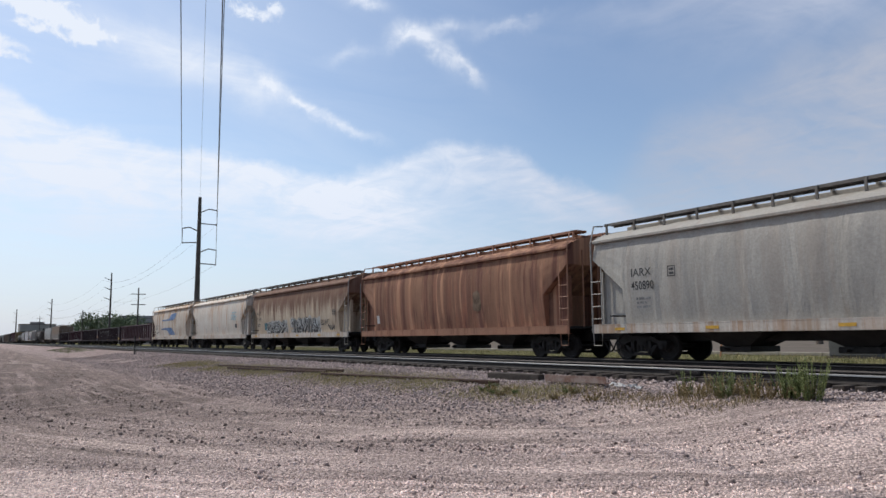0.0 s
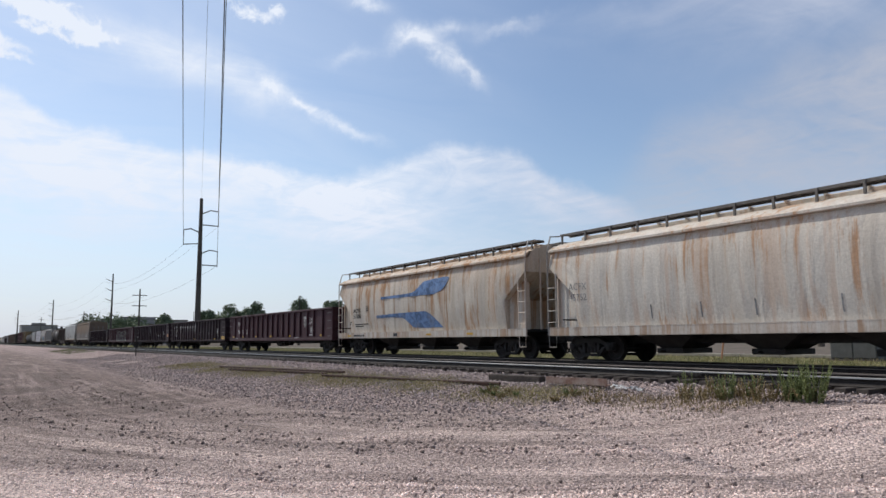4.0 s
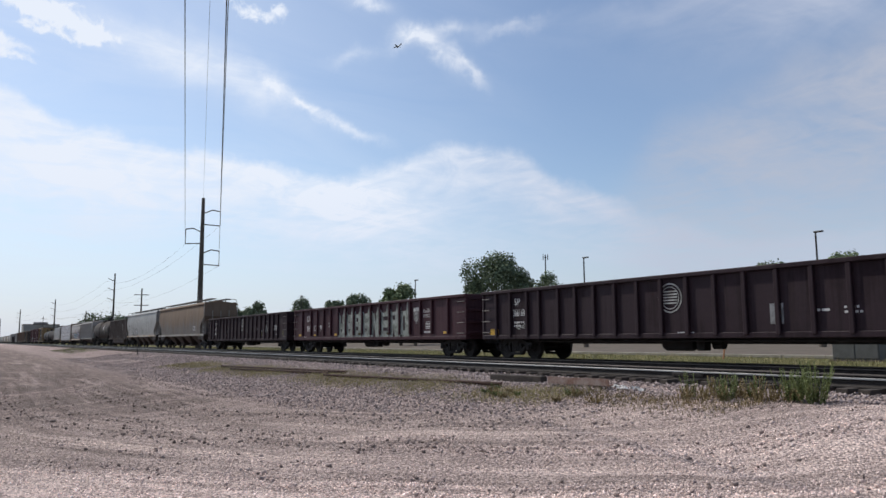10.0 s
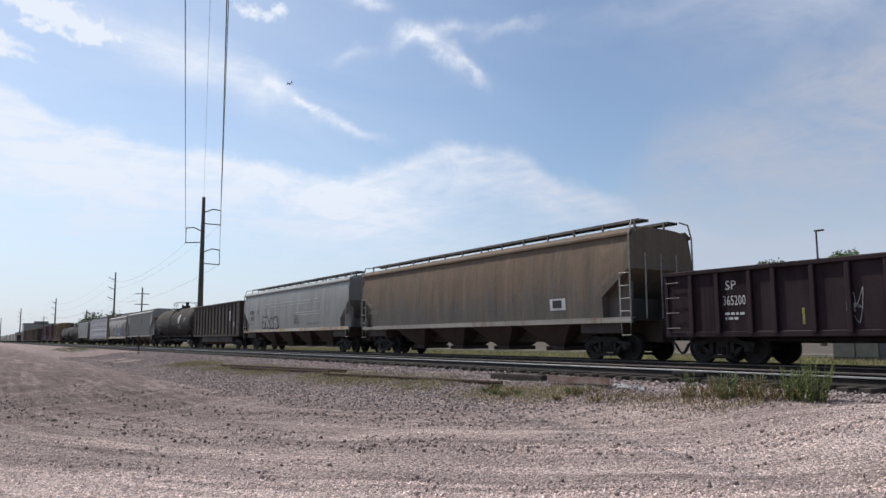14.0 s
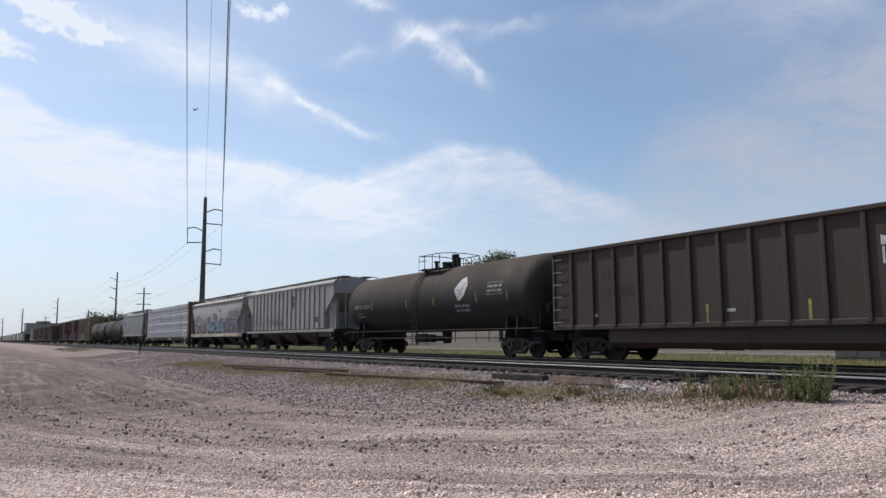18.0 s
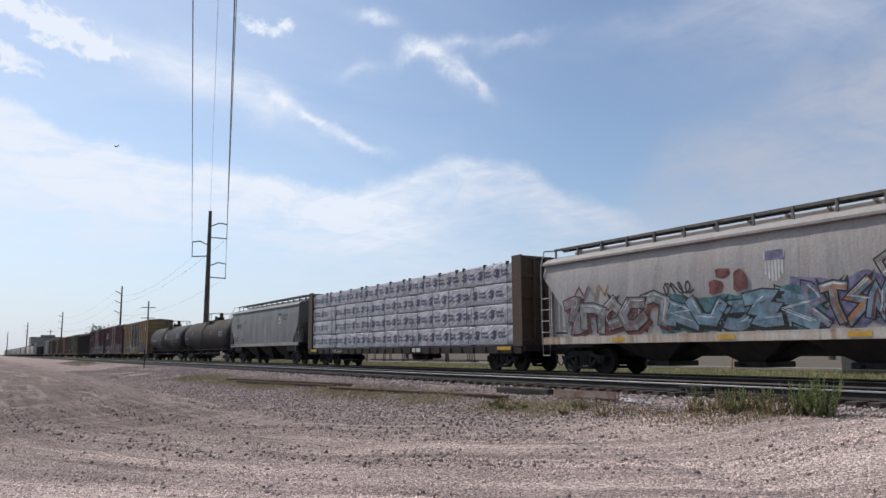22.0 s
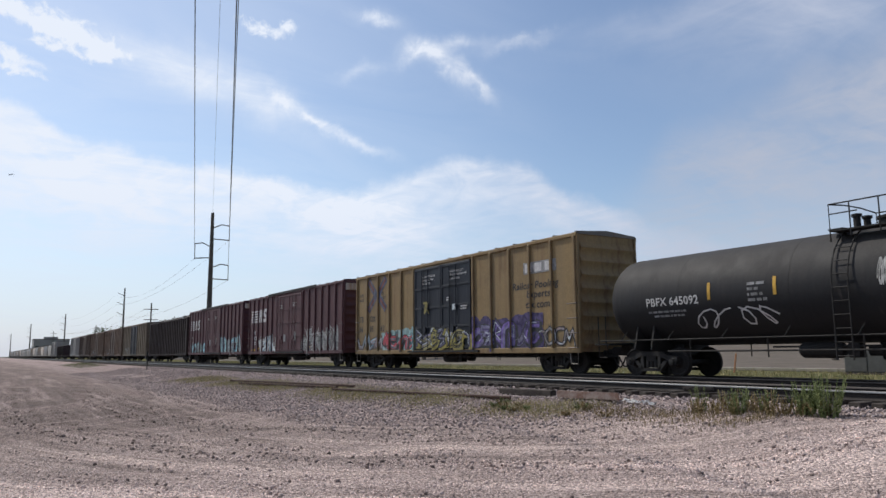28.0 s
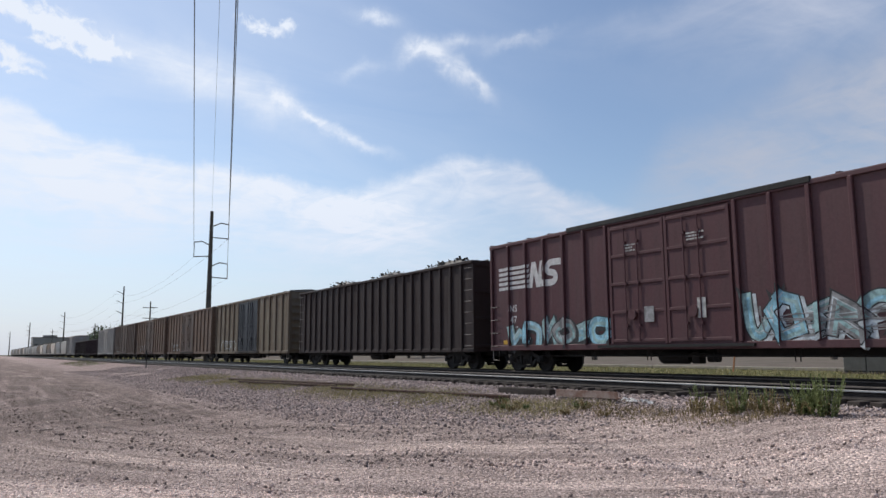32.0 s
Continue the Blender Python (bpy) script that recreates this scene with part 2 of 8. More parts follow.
# ---- mesh helpers ----
class Mesh:
    """Collects plain geometry and makes one mesh of it."""

    def __init__(self):
        self.v, self.f, self.s = [], [], []

    def face(self, pts, smooth=False):
        n = len(self.v)
        self.v += [tuple(p) for p in pts]
        self.f.append(tuple(range(n, n + len(pts))))
        self.s.append(smooth)

    def box(self, x0, x1, y0, y1, z0, z1, c=0.0):
        """A box, its upright and long edges chamfered by c."""
        if x0 > x1: x0, x1 = x1, x0
        if y0 > y1: y0, y1 = y1, y0
        if z0 > z1: z0, z1 = z1, z0
        n = len(self.v)
        if c <= 0:
            self.v += [(x, y, z) for z in (z0, z1) for y in (y0, y1) for x in (x0, x1)]
            self.f += [tuple(n + i for i in q) for q in ((0, 2, 3, 1), (4, 5, 7, 6), (0, 1, 5, 4), (2, 6, 7, 3), (0, 4, 6, 2), (1, 3, 7, 5))]
            self.s += [False] * 6
            return self
        ring = lambda x, d: [(x, y0 + c + d, z0 + d), (x, y1 - c - d, z0 + d), (x, y1 - d, z0 + c + d), (x, y1 - d, z1 - c - d), (x, y1 - c - d, z1 - d), (x, y0 + c + d, z1 - d), (x, y0 + d, z1 - c - d), (x, y0 + d, z0 + c + d)]
        d = c * 0.5
        rings = [ring(x0, d), ring(x0 + c, 0), ring(x1 - c, 0), ring(x1, d)]
        return self.loft(rings)

    def loft(self, rings, smooth=False, closed=True, caps=True):
        n, m = len(self.v), len(rings[0])
        for r in rings:
            self.v += [tuple(p) for p in r]
        for i in range(len(rings) - 1):
            for j in range(m if closed else m - 1):
                a, b = n + i * m + j, n + i * m + (j + 1) % m
                self.f.append((a, b, b + m, a + m))
                self.s.append(smooth)
        if caps:
            self.f.append(tuple(n + j for j in reversed(range(m))))
            self.f.append(tuple(n + (len(rings) - 1) * m + j for j in range(m)))
            self.s += [False, False]
        return self

    def tube(self, pts, r, sides=6, r2=None):
        pts = [Vector(p) for p in pts]
        rings = []
        for i, p in enumerate(pts):
            d = (pts[min(i + 1, len(pts) - 1)] - pts[max(i - 1, 0)]).normalized()
            a = d.cross(Vector((0, 0, 1)) if abs(d.z) < 0.9 else Vector((1, 0, 0))).normalized()
            b = d.cross(a)
            rr = r if r2 is None else r + (r2 - r) * i / (len(pts) - 1)
            rings.append([p + a * (rr * math.cos(q * math.tau / sides)) + b * (rr * math.sin(q * math.tau / sides)) for q in range(sides)])
        return self.loft(rings, True)

    def lathe(self, rows, axis="y", sides=20, centre=(0, 0, 0)):
        """rows of (place along the axis, radius)."""
        rings = []
        for p, r in rows:
            ring = []
            for q in range(sides):
                c, s = r * math.cos(q * math.tau / sides), r * math.sin(q * math.tau / sides)
                ring.append({"x": (p, c, s), "y": (s, p, c), "z": (c, s, p)}[axis])
            rings.append([tuple(a + b for a, b in zip(w, centre)) for w in ring])
        return self.loft(rings, True)

    def prism(self, outline, y0, y1):
        """An outline in x and z, given thickness in y."""
        return self.loft([[(x, y0, z) for x, z in outline], [(x, y1, z) for x, z in outline]])

    def done(self, name, angle=35):
        me = bpy.data.meshes.new(name)
        me.from_pydata(self.v, [], self.f)
        me.polygons.foreach_set("use_smooth", self.s)
        if any(self.s):
            me.set_sharp_from_angle(angle=radians(angle))
        me.materials.append(None)
        return me


def part(name, mesh, material, parent=None, label="", m=None):
    """One mesh object under a thing or a part; the material sits on the object."""
    me = mesh.done(name) if isinstance(mesh, Mesh) else mesh
    ob = new(name, me)
    if parent is not None:
        ob.parent = parent
    if m is not None:
        ob.matrix_basis = m
    ob.material_slots[0].link = "OBJECT"
    ob.material_slots[0].material = M[material] if isinstance(material, str) else material
    return tagged(ob, label)


def thing(name, label, category, group="", m=None):
    ob = new(name)
    ob.empty_display_size = 0.3
    if m is not None:
        ob.matrix_basis = m
    return tagged(ob, label, category, group)


def structure(name, mesh, material, label="", m=None):
    return tagged(part(name, mesh, material, None, label, m), kind="structure")


KEEP = {}


def kept(key, make):
    """The same mesh for alike parts."""
    if key not in KEEP:
        got = make()
        KEEP[key] = got.done(key if isinstance(key, str) else key[0]) if isinstance(got, Mesh) else got
    return KEEP[key]


# ---- running gear, shared by all cars ----
R_WHEEL = 0.457


def wheelset_mesh():
    g = Mesh()
    for y in (-0.75, 0.75):
        o = 1 if y > 0 else -1
        g.lathe([(y - 0.07 * o, 0.15), (y - 0.07 * o, 0.487), (y - 0.04 * o, 0.482), (y - 0.035 * o, R_WHEEL + 0.006), (y + 0.06 * o, R_WHEEL - 0.004), (y + 0.068 * o, 0.40), (y + 0.03 * o, 0.37), (y + 0.02 * o, 0.19), (y + 0.09 * o, 0.14), (y + 0.09 * o, 0.03)], sides=28)
        for q in range(3):
            a = q * math.tau / 3
            g.box(0.10 * math.cos(a) - 0.02, 0.10 * math.cos(a) + 0.02, y + 0.085 * o, y + 0.115 * o, 0.10 * math.sin(a) - 0.02, 0.10 * math.sin(a) + 0.02)
    g.lathe([(-1.12, 0.02), (-1.12, 0.075), (-0.8, 0.085), (0.8, 0.085), (1.12, 0.075), (1.12, 0.02)], sides=12)
    return g


def truck_mesh():
    """Side frames with their spring openings, the bolster between them and the brake beams."""
    g = Mesh()
    for y in (-0.98, 0.98):
        a, b = y - 0.09, y + 0.09
        top = [(-1.08, 0.50), (-1.08, 0.62), (-0.72, 0.66), (-0.42, 0.80), (0.42, 0.80), (0.72, 0.66), (1.08, 0.62), (1.08, 0.50), (0.75, 0.50), (0.40, 0.64), (-0.40, 0.64), (-0.75, 0.50)]
        g.loft([[(x, a, z) for x, z in reversed(top)], [(x, b, z) for x, z in reversed(top)]])
        low = [(-0.72, 0.50), (-0.55, 0.50), (-0.32, 0.26), (0.32, 0.26), (0.55, 0.50), (0.72, 0.50), (0.38, 0.16), (-0.38, 0.16)]
        g.loft([[(x, a, z) for x, z in low], [(x, b, z) for x, z in low]])
        for x in (-0.36, 0.36):
            g.box(x - 0.06, x + 0.06, a, b, 0.22, 0.66)
        for x in (-0.17, 0.0, 0.17):
            g.lathe([(0.28, 0.02), (0.28, 0.072), (0.52, 0.072), (0.52, 0.02)], "z", 10, (x, y, 0))
        for x in (-0.889, 0.889):
            g.box(x - 0.15, x + 0.15, y - 0.10, y + 0.12, 0.36, 0.60, 0.03)
            g.lathe([(y - 0.12, 0.10), (y + (0.16 if y > 0 else -0.16), 0.10), (y + (0.17 if y > 0 else -0.17), 0.05)], "y", 12, (x, 0, R_WHEEL))
    g.box(-0.20, 0.20, -1.05, 1.05, 0.48, 0.74, 0.03)
    g.lathe([(0.70, 0.05), (0.70, 0.24), (0.84, 0.24), (0.84, 0.05)], "z", 16)
    for x in (-0.42, 0.42):
        g.box(x - 0.05, x + 0.05, -0.75, 0.75, 0.32, 0.42)
    return g


def coupler_mesh():
    g = Mesh()
    g.box(-0.75, 0.0, -0.10, 0.10, 0.72, 0.90, 0.02)
    g.box(-0.05, 0.34, -0.16, 0.14, 0.67, 0.98, 0.04)
    g.box(0.22, 0.42, -0.05, 0.12, 0.70, 0.95, 0.03)
    return g


def hose_mesh():
    g = Mesh()
    pts = [(0.02 + 0.62 * u, 0.32, 0.62 - 0.34 * math.sin(math.pi * min(1, u * 1.1)) - 0.05 * u) for u in [i / 8 for i in range(9)]]
    g.tube(pts, 0.028, 6)
    return g


SPINNING = []


def running_gear(car, a, inset, gap=0.6):
    """Two trucks with two wheelsets each, couplers and hoses. a: half the body's length."""
    for o in (1, -1):
        truck = part("truck", kept("truck", truck_mesh), "black_running_gear", car, "", pose(o * (a - inset), 0, 0))
        for x in (-0.889, 0.889):
            ws = part("wheelset", kept("wheelset", wheelset_mesh), "wheel_steel", truck, "", pose(x, 0, R_WHEEL))
            SPINNING.append((ws, car, o * (a - inset) + x))
        part("coupler", kept("coupler", coupler_mesh), "black_running_gear", car, "", pose(o * (a + 0.25), 0, 0, 0, 0, 0 if o > 0 else 180))
        part("brake_hose", kept("brake_hose", hose_mesh), "black_running_gear", car, "", pose(o * (a + 0.05), 0, 0, 0, 0, 0 if o > 0 else 180))


def ladder_mesh(width, z0, z1, step=0.42, r=0.016):
    g = Mesh()
    for x in (0, width):
        g.box(x - 0.025, x + 0.025, -0.012, 0.012, z0, z1)
    n = int((z1 - z0) / step)
    for i in range(n):
        z = z0 + 0.2 + i * step
        if z < z1 - 0.03:
            g.tube([(0, -0.02, z), (width, -0.02, z)], r, 5)
    return g


def stirrup_mesh(width=0.42, drop=0.42):
    g = Mesh()
    g.tube([(0, 0, 0), (0.02, 0, -drop), (width - 0.02, 0, -drop), (width, 0, 0)], 0.018, 5)
    return g


def tank_reservoir_mesh():
    g = Mesh()
    g.lathe([(-0.62, 0.03), (-0.60, 0.16), (-0.5, 0.22), (0.5, 0.22), (0.60, 0.16), (0.62, 0.03)], "x", 14)
    g.box(0.75, 1.05, -0.16, 0.16, -0.20, 0.18, 0.03)
    g.tube([(-1.4, -0.1, 0.1), (1.6, -0.1, 0.1)], 0.03, 6)
    g.lathe([(1.15, 0.05), (1.15, 0.14), (1.5, 0.14), (1.5, 0.05)], "x", 10, (0, 0.2, -0.02))
    return g


def brake_wheel_mesh():
    g = Mesh()
    pts = [(0.0, 0.27 * math.cos(q * math.tau / 16), 0.27 * math.sin(q * math.tau / 16)) for q in range(17)]
    g.tube(pts, 0.018, 5)
    for q in range(5):
        g.tube([(0, 0, 0), (0, 0.27 * math.cos(q * math.tau / 5), 0.27 * math.sin(q * math.tau / 5))], 0.012, 4)
    g.box(-0.25, -0.02, -0.12, 0.12, -0.2, 0.16, 0.02)
    return g


# ---- lettering and painted marks ----
def letters_mesh(text, height, bold=0.0, slant=0.0):
    cu = bpy.data.curves.new("lettering", "FONT")
    cu.body, cu.size, cu.align_x, cu.resolution_u = text, height / 0.70, "LEFT", 3
    cu.offset, cu.shear, cu.space_character = bold, slant, 1.05
    ob = bpy.data.objects.new("lettering", cu)
    scene.collection.objects.link(ob)
    me = bpy.data.meshes.new_from_object(ob.evaluated_get(bpy.context.evaluated_depsgraph_get()))
    bpy.data.objects.remove(ob)
    bpy.data.curves.remove(cu)
    me.materials.clear()
    me.materials.append(None)
    return me


def side_sheet(me, x, z, side, wide=1.0):
    """Lay a flat mesh in x and y on a car's near side: side(z) gives the half width there."""
    for v in me.vertices:
        u, w = v.co.x * wide, v.co.y
        v.co = (x + u, -side(z + w) - 0.006, z + w)
    return me


def lettering(car, text, x, z, height, material, side, bold=0.0, slant=0.0, wide=1.0, label=""):
    me = letters_mesh(text, height, bold, slant)
    if car.name in RIBS:
        g = Mesh()
        for f in me.polygons:
            g.face([(x + me.vertices[i].co.x * wide, z + me.vertices[i].co.y, 0) for i in f.vertices])
        return sprayed("lettering", g, side, 0.006, material, car, label)
    return part("lettering", side_sheet(me, x, z, side, wide), material, car, label)


def bars_mesh(rows, rnd):
    """Small unreadable print: rows of (x, z, length, height) as short bars."""
    g = Mesh()
    for x, z, length, h in rows:
        u = 0.0
        while u < length - h:
            w = min(h * rnd.uniform(0.8, 3.6), length - u)
            g.face([(x + u, z, 0), (x + u + w, z, 0), (x + u + w, z + h, 0), (x + u, z + h, 0)])
            u += w + h * 0.6
    return g


def on_side(g, side, off=0.006):
    g.v = [(x, -side(y) - off - z, y) for x, y, z in g.v]
    return g


RIBS = {}


def clipped(poly, lo, hi):
    """The part of a flat outline between two uprights."""
    for edge, o in ((lo, 1), (hi, -1)):
        out = []
        for p, q in zip(poly, poly[1:] + poly[:1]):
            a, b = (p[0] - edge) * o, (q[0] - edge) * o
            if a >= 0:
                out.append(p)
            if (a >= 0) != (b >= 0):
                u = a / (a - b)
                out.append(tuple(m + (n - m) * u for m, n in zip(p, q)))
        poly = out
        if len(poly) < 3:
            return []
    return poly


def sprayed(name, g, side, off, material, car, label=""):
    """Paint on a car's side that runs on over its ribs."""
    if car.name in RIBS:
        xs, half, proud = RIBS[car.name]
        for f in list(g.f):
            pts = [g.v[i] for i in f]
            left, right = min(p[0] for p in pts), max(p[0] for p in pts)
            for x in xs:
                if left < x + half and right > x - half:
                    piece = clipped(pts, x - half, x + half)
                    if piece:
                        g.face([(a, b, c + proud) for a, b, c in piece])
    return part(name, on_side(g, side, off), material, car, label)


def small_print(car, rows, material, side, seed=1):
    return part("small_print", on_side(bars_mesh(rows, random.Random(seed)), side), material, car)


def patch(car, name, x, z, w, h, material, side, label=""):
    n = max(2, round(h / 0.12))
    g = Mesh()
    for i in range(n):
        g.face([(x, z + h * i / n, 0), (x + w, z + h * i / n, 0), (x + w, z + h * (i + 1) / n, 0), (x, z + h * (i + 1) / n, 0)])
    return part(name, on_side(g, side), material, car, label)


def shield_mesh(w, h, striped=True):
    """A shield with upright bars below a plain band, all in one paint."""
    g = Mesh()
    top = [(-0.5, 0.5), (-0.5, 0.22), (0.5, 0.22), (0.5, 0.5), (0.25, 0.44), (0.0, 0.5), (-0.25, 0.44)]
    g.face([(x * w, z * h, 0) for x, z in top])
    for i in range(6):
        x = -0.46 + i * 0.16
        low = -0.5 + 1.4 * (x + 0.06) ** 2
        g.face([((x) * w, 0.18 * h, 0), (x * w, low * h, 0), ((x + 0.09) * w, (low + 0.01) * h, 0), ((x + 0.09) * w, 0.18 * h, 0)])
    return g


def placed(g, x, z):
    g.v = [(a + x, b + z, c) for a, b, c in g.v]
    return g


def stroke(g, pts, w, lift=0.0):
    """A flat painted line through the points."""
    for i in range(len(pts) - 1):
        (x0, z0), (x1, z1) = pts[i], pts[i + 1]
        d = math.hypot(x1 - x0, z1 - z0) or 1
        nx, nz = -(z1 - z0) / d * w / 2, (x1 - x0) / d * w / 2
        ex, ez = (x1 - x0) / d * w * 0.3, (z1 - z0) / d * w * 0.3
        g.face([(x0 - nx - ex, z0 - nz - ez, lift), (x1 - nx + ex, z1 - nz + ez, lift), (x1 + nx + ex, z1 + nz + ez, lift), (x0 + nx - ex, z0 + nz - ez, lift)])


def blob(rnd, x, z, w, h, n=18, rough=0.25):
    k1, k2 = rnd.uniform(0, 6.3), rnd.uniform(0, 6.3)
    out = []
    for i in range(n):
        a = i * math.tau / n
        r = 1 + rough * math.sin(3 * a + k1) + rough * 0.7 * math.sin(5 * a + k2)
        c, s = math.cos(a), math.sin(a)
        e = max(abs(c), abs(s)) ** 0.6
        out.append((x + w / 2 * r * c / e, z + h / 2 * r * s / e))
    return out


def dense(pts, step=0.22):
    """More points along a line, so that it can follow a rounded side."""
    out = [pts[0]]
    for (x0, z0), (x1, z1) in zip(pts, pts[1:]):
        n = max(1, math.ceil(math.hypot(x1 - x0, z1 - z0) / step))
        out += [(x0 + (x1 - x0) * i / n, z0 + (z1 - z0) * i / n) for i in range(1, n + 1)]
    return out


def rounded(pts, n=5):
    """A smooth line through the points."""
    p = [pts[0]] + list(pts) + [pts[-1]]
    out = []
    for i in range(1, len(p) - 2):
        for j in range(n):
            u = j / n
            q = [-0.5 * u ** 3 + u * u - 0.5 * u, 1.5 * u ** 3 - 2.5 * u * u + 1, -1.5 * u ** 3 + 2 * u * u + 0.5 * u, 0.5 * u ** 3 - 0.5 * u * u]
            out.append(tuple(sum(q[m] * p[i - 1 + m][d] for m in range(4)) for d in (0, 1)))
    return out + [pts[-1]]


def ribbon(g, line, w, lift=0.0):
    """One unbroken painted band through the points, mitred at its corners."""
    pts = dense(line)
    n, base = len(pts), len(g.v)
    left, right = [], []
    for i, (x, z) in enumerate(pts):
        a, b = pts[max(0, i - 1)], pts[min(n - 1, i + 1)]
        d0, d1 = Vector((x - a[0], z - a[1])), Vector((b[0] - x, b[1] - z))
        d0 = (d0 if d0.length > 1e-6 else d1).normalized()
        d1 = (d1 if d1.length > 1e-6 else d0).normalized()
        t = d0 + d1
        t = t.normalized() if t.length > 0.2 else d0
        m = Vector((-t.y, t.x)) * (w / 2 / max(0.55, abs(t.dot(d0))))
        e = t * (w * 0.35 * ((i == n - 1) - (i == 0)))
        up = lift + 0.0001 * i
        left.append((x + m.x + e.x, z + m.y + e.y, up))
        right.append((x - m.x + e.x, z - m.y + e.y, up))
    g.v += left + right
    for i in range(n - 1):
        g.f.append((base + n + i, base + n + i + 1, base + i + 1, base + i))
        g.s.append(False)
    return g


GLYPHS = {
    "A": ["0,0 .45,1 1,0", ".2,.35 .8,.35"], "B": [".1,0 .1,1 .8,.9 .75,.6 .1,.5 1,.35 .85,.05 .1,0"], "C": ["1,.85 .5,1 .05,.7 .05,.3 .5,0 1,.15"],
    "E": ["1,1 .1,.95 .1,.05 1,0", ".1,.5 .8,.52"], "F": [".1,0 .1,1 1,1", ".1,.5 .8,.5"], "I": [".5,0 .5,1"], "K": [".1,0 .1,1", "1,1 .15,.5 1,0"],
    "J": [".2,1 1,1", ".65,1 .65,.2 .35,0 0,.25"], "L": [".1,1 .1,.05 1,0"], "M": ["0,0 .1,1 .5,.4 .9,1 1,0"], "N": ["0,0 .05,1 .95,0 1,1"], "O": [".5,1 .05,.75 .05,.25 .5,0 .95,.25 .95,.75 .55,1"],
    "P": [".1,0 .1,1 .9,.9 .85,.55 .1,.45"], "Q": [".5,1 .05,.75 .05,.25 .5,0 .95,.25 .95,.75 .5,1.02", ".5,.35 1,-.2"], "R": [".1,0 .1,1 .8,.95 .85,.6 .15,.5 1,0"],
    "S": ["1,.85 .5,1 .05,.8 .2,.55 .85,.45 1,.2 .5,0 0,.12"], "T": [".5,0 .5,1", "0,1 1,.95"], "U": [".05,1 .1,.2 .5,0 .9,.2 .95,1"], "Y": [".5,0 .5,.5 0,1", ".5,.5 1,1"],
    "Z": ["0,1 1,1 0,0 1,0"], "!": [".5,1 .45,.3", ".4,.08 .42,.0"]}


def glyph(ch):
    return [[tuple(float(v) for v in p.split(",")) for p in line.split()] for line in GLYPHS[ch]]


def hand_letters(car, text, x, z, w, h, gap, material, side, width, label=""):
    """Thin letters drawn by hand, one part each."""
    for i, ch in enumerate(text):
        g = Mesh()
        for line in glyph(ch):
            ribbon(g, rounded([(x + i * gap + u * w, z + v * h) for u, v in line]), width)
        part("graffiti_letter", on_side(g, side, 0.008), material, car, label)


# bent strokes of unreadable spray-painted figures
FIGURES = ["0,0 .05,.8 .45,1 .9,.75 .85,0", ".9,.95 .3,1 .05,.6 .2,.1 .7,0 1,.3", "0,.9 .6,1 .3,.5 .8,.45 .4,0 1,.1", ".1,1 .15,.1 .6,.5 1,-.1", ".5,1 0,.6 .3,0 .9,.2 .85,.8 .45,.95",
           "0,.85 .5,1 1,.9|.5,.95 .4,.4 .6,-.05", "0,.2 .3,1 .5,.3 .8,1 1,0", ".1,0 .2,.95 .9,.6 .2,.4 .95,0", "0,1 .3,.1 .75,0 1,.9", "1,1 .2,.7 .9,.4 .1,0"]


def figure(rnd, last):
    pick = rnd.choice([i for i in range(len(FIGURES)) if i != last])
    return pick, [[tuple(float(v) for v in p.split(",")) for p in line.split()] for line in FIGURES[pick].split("|")]


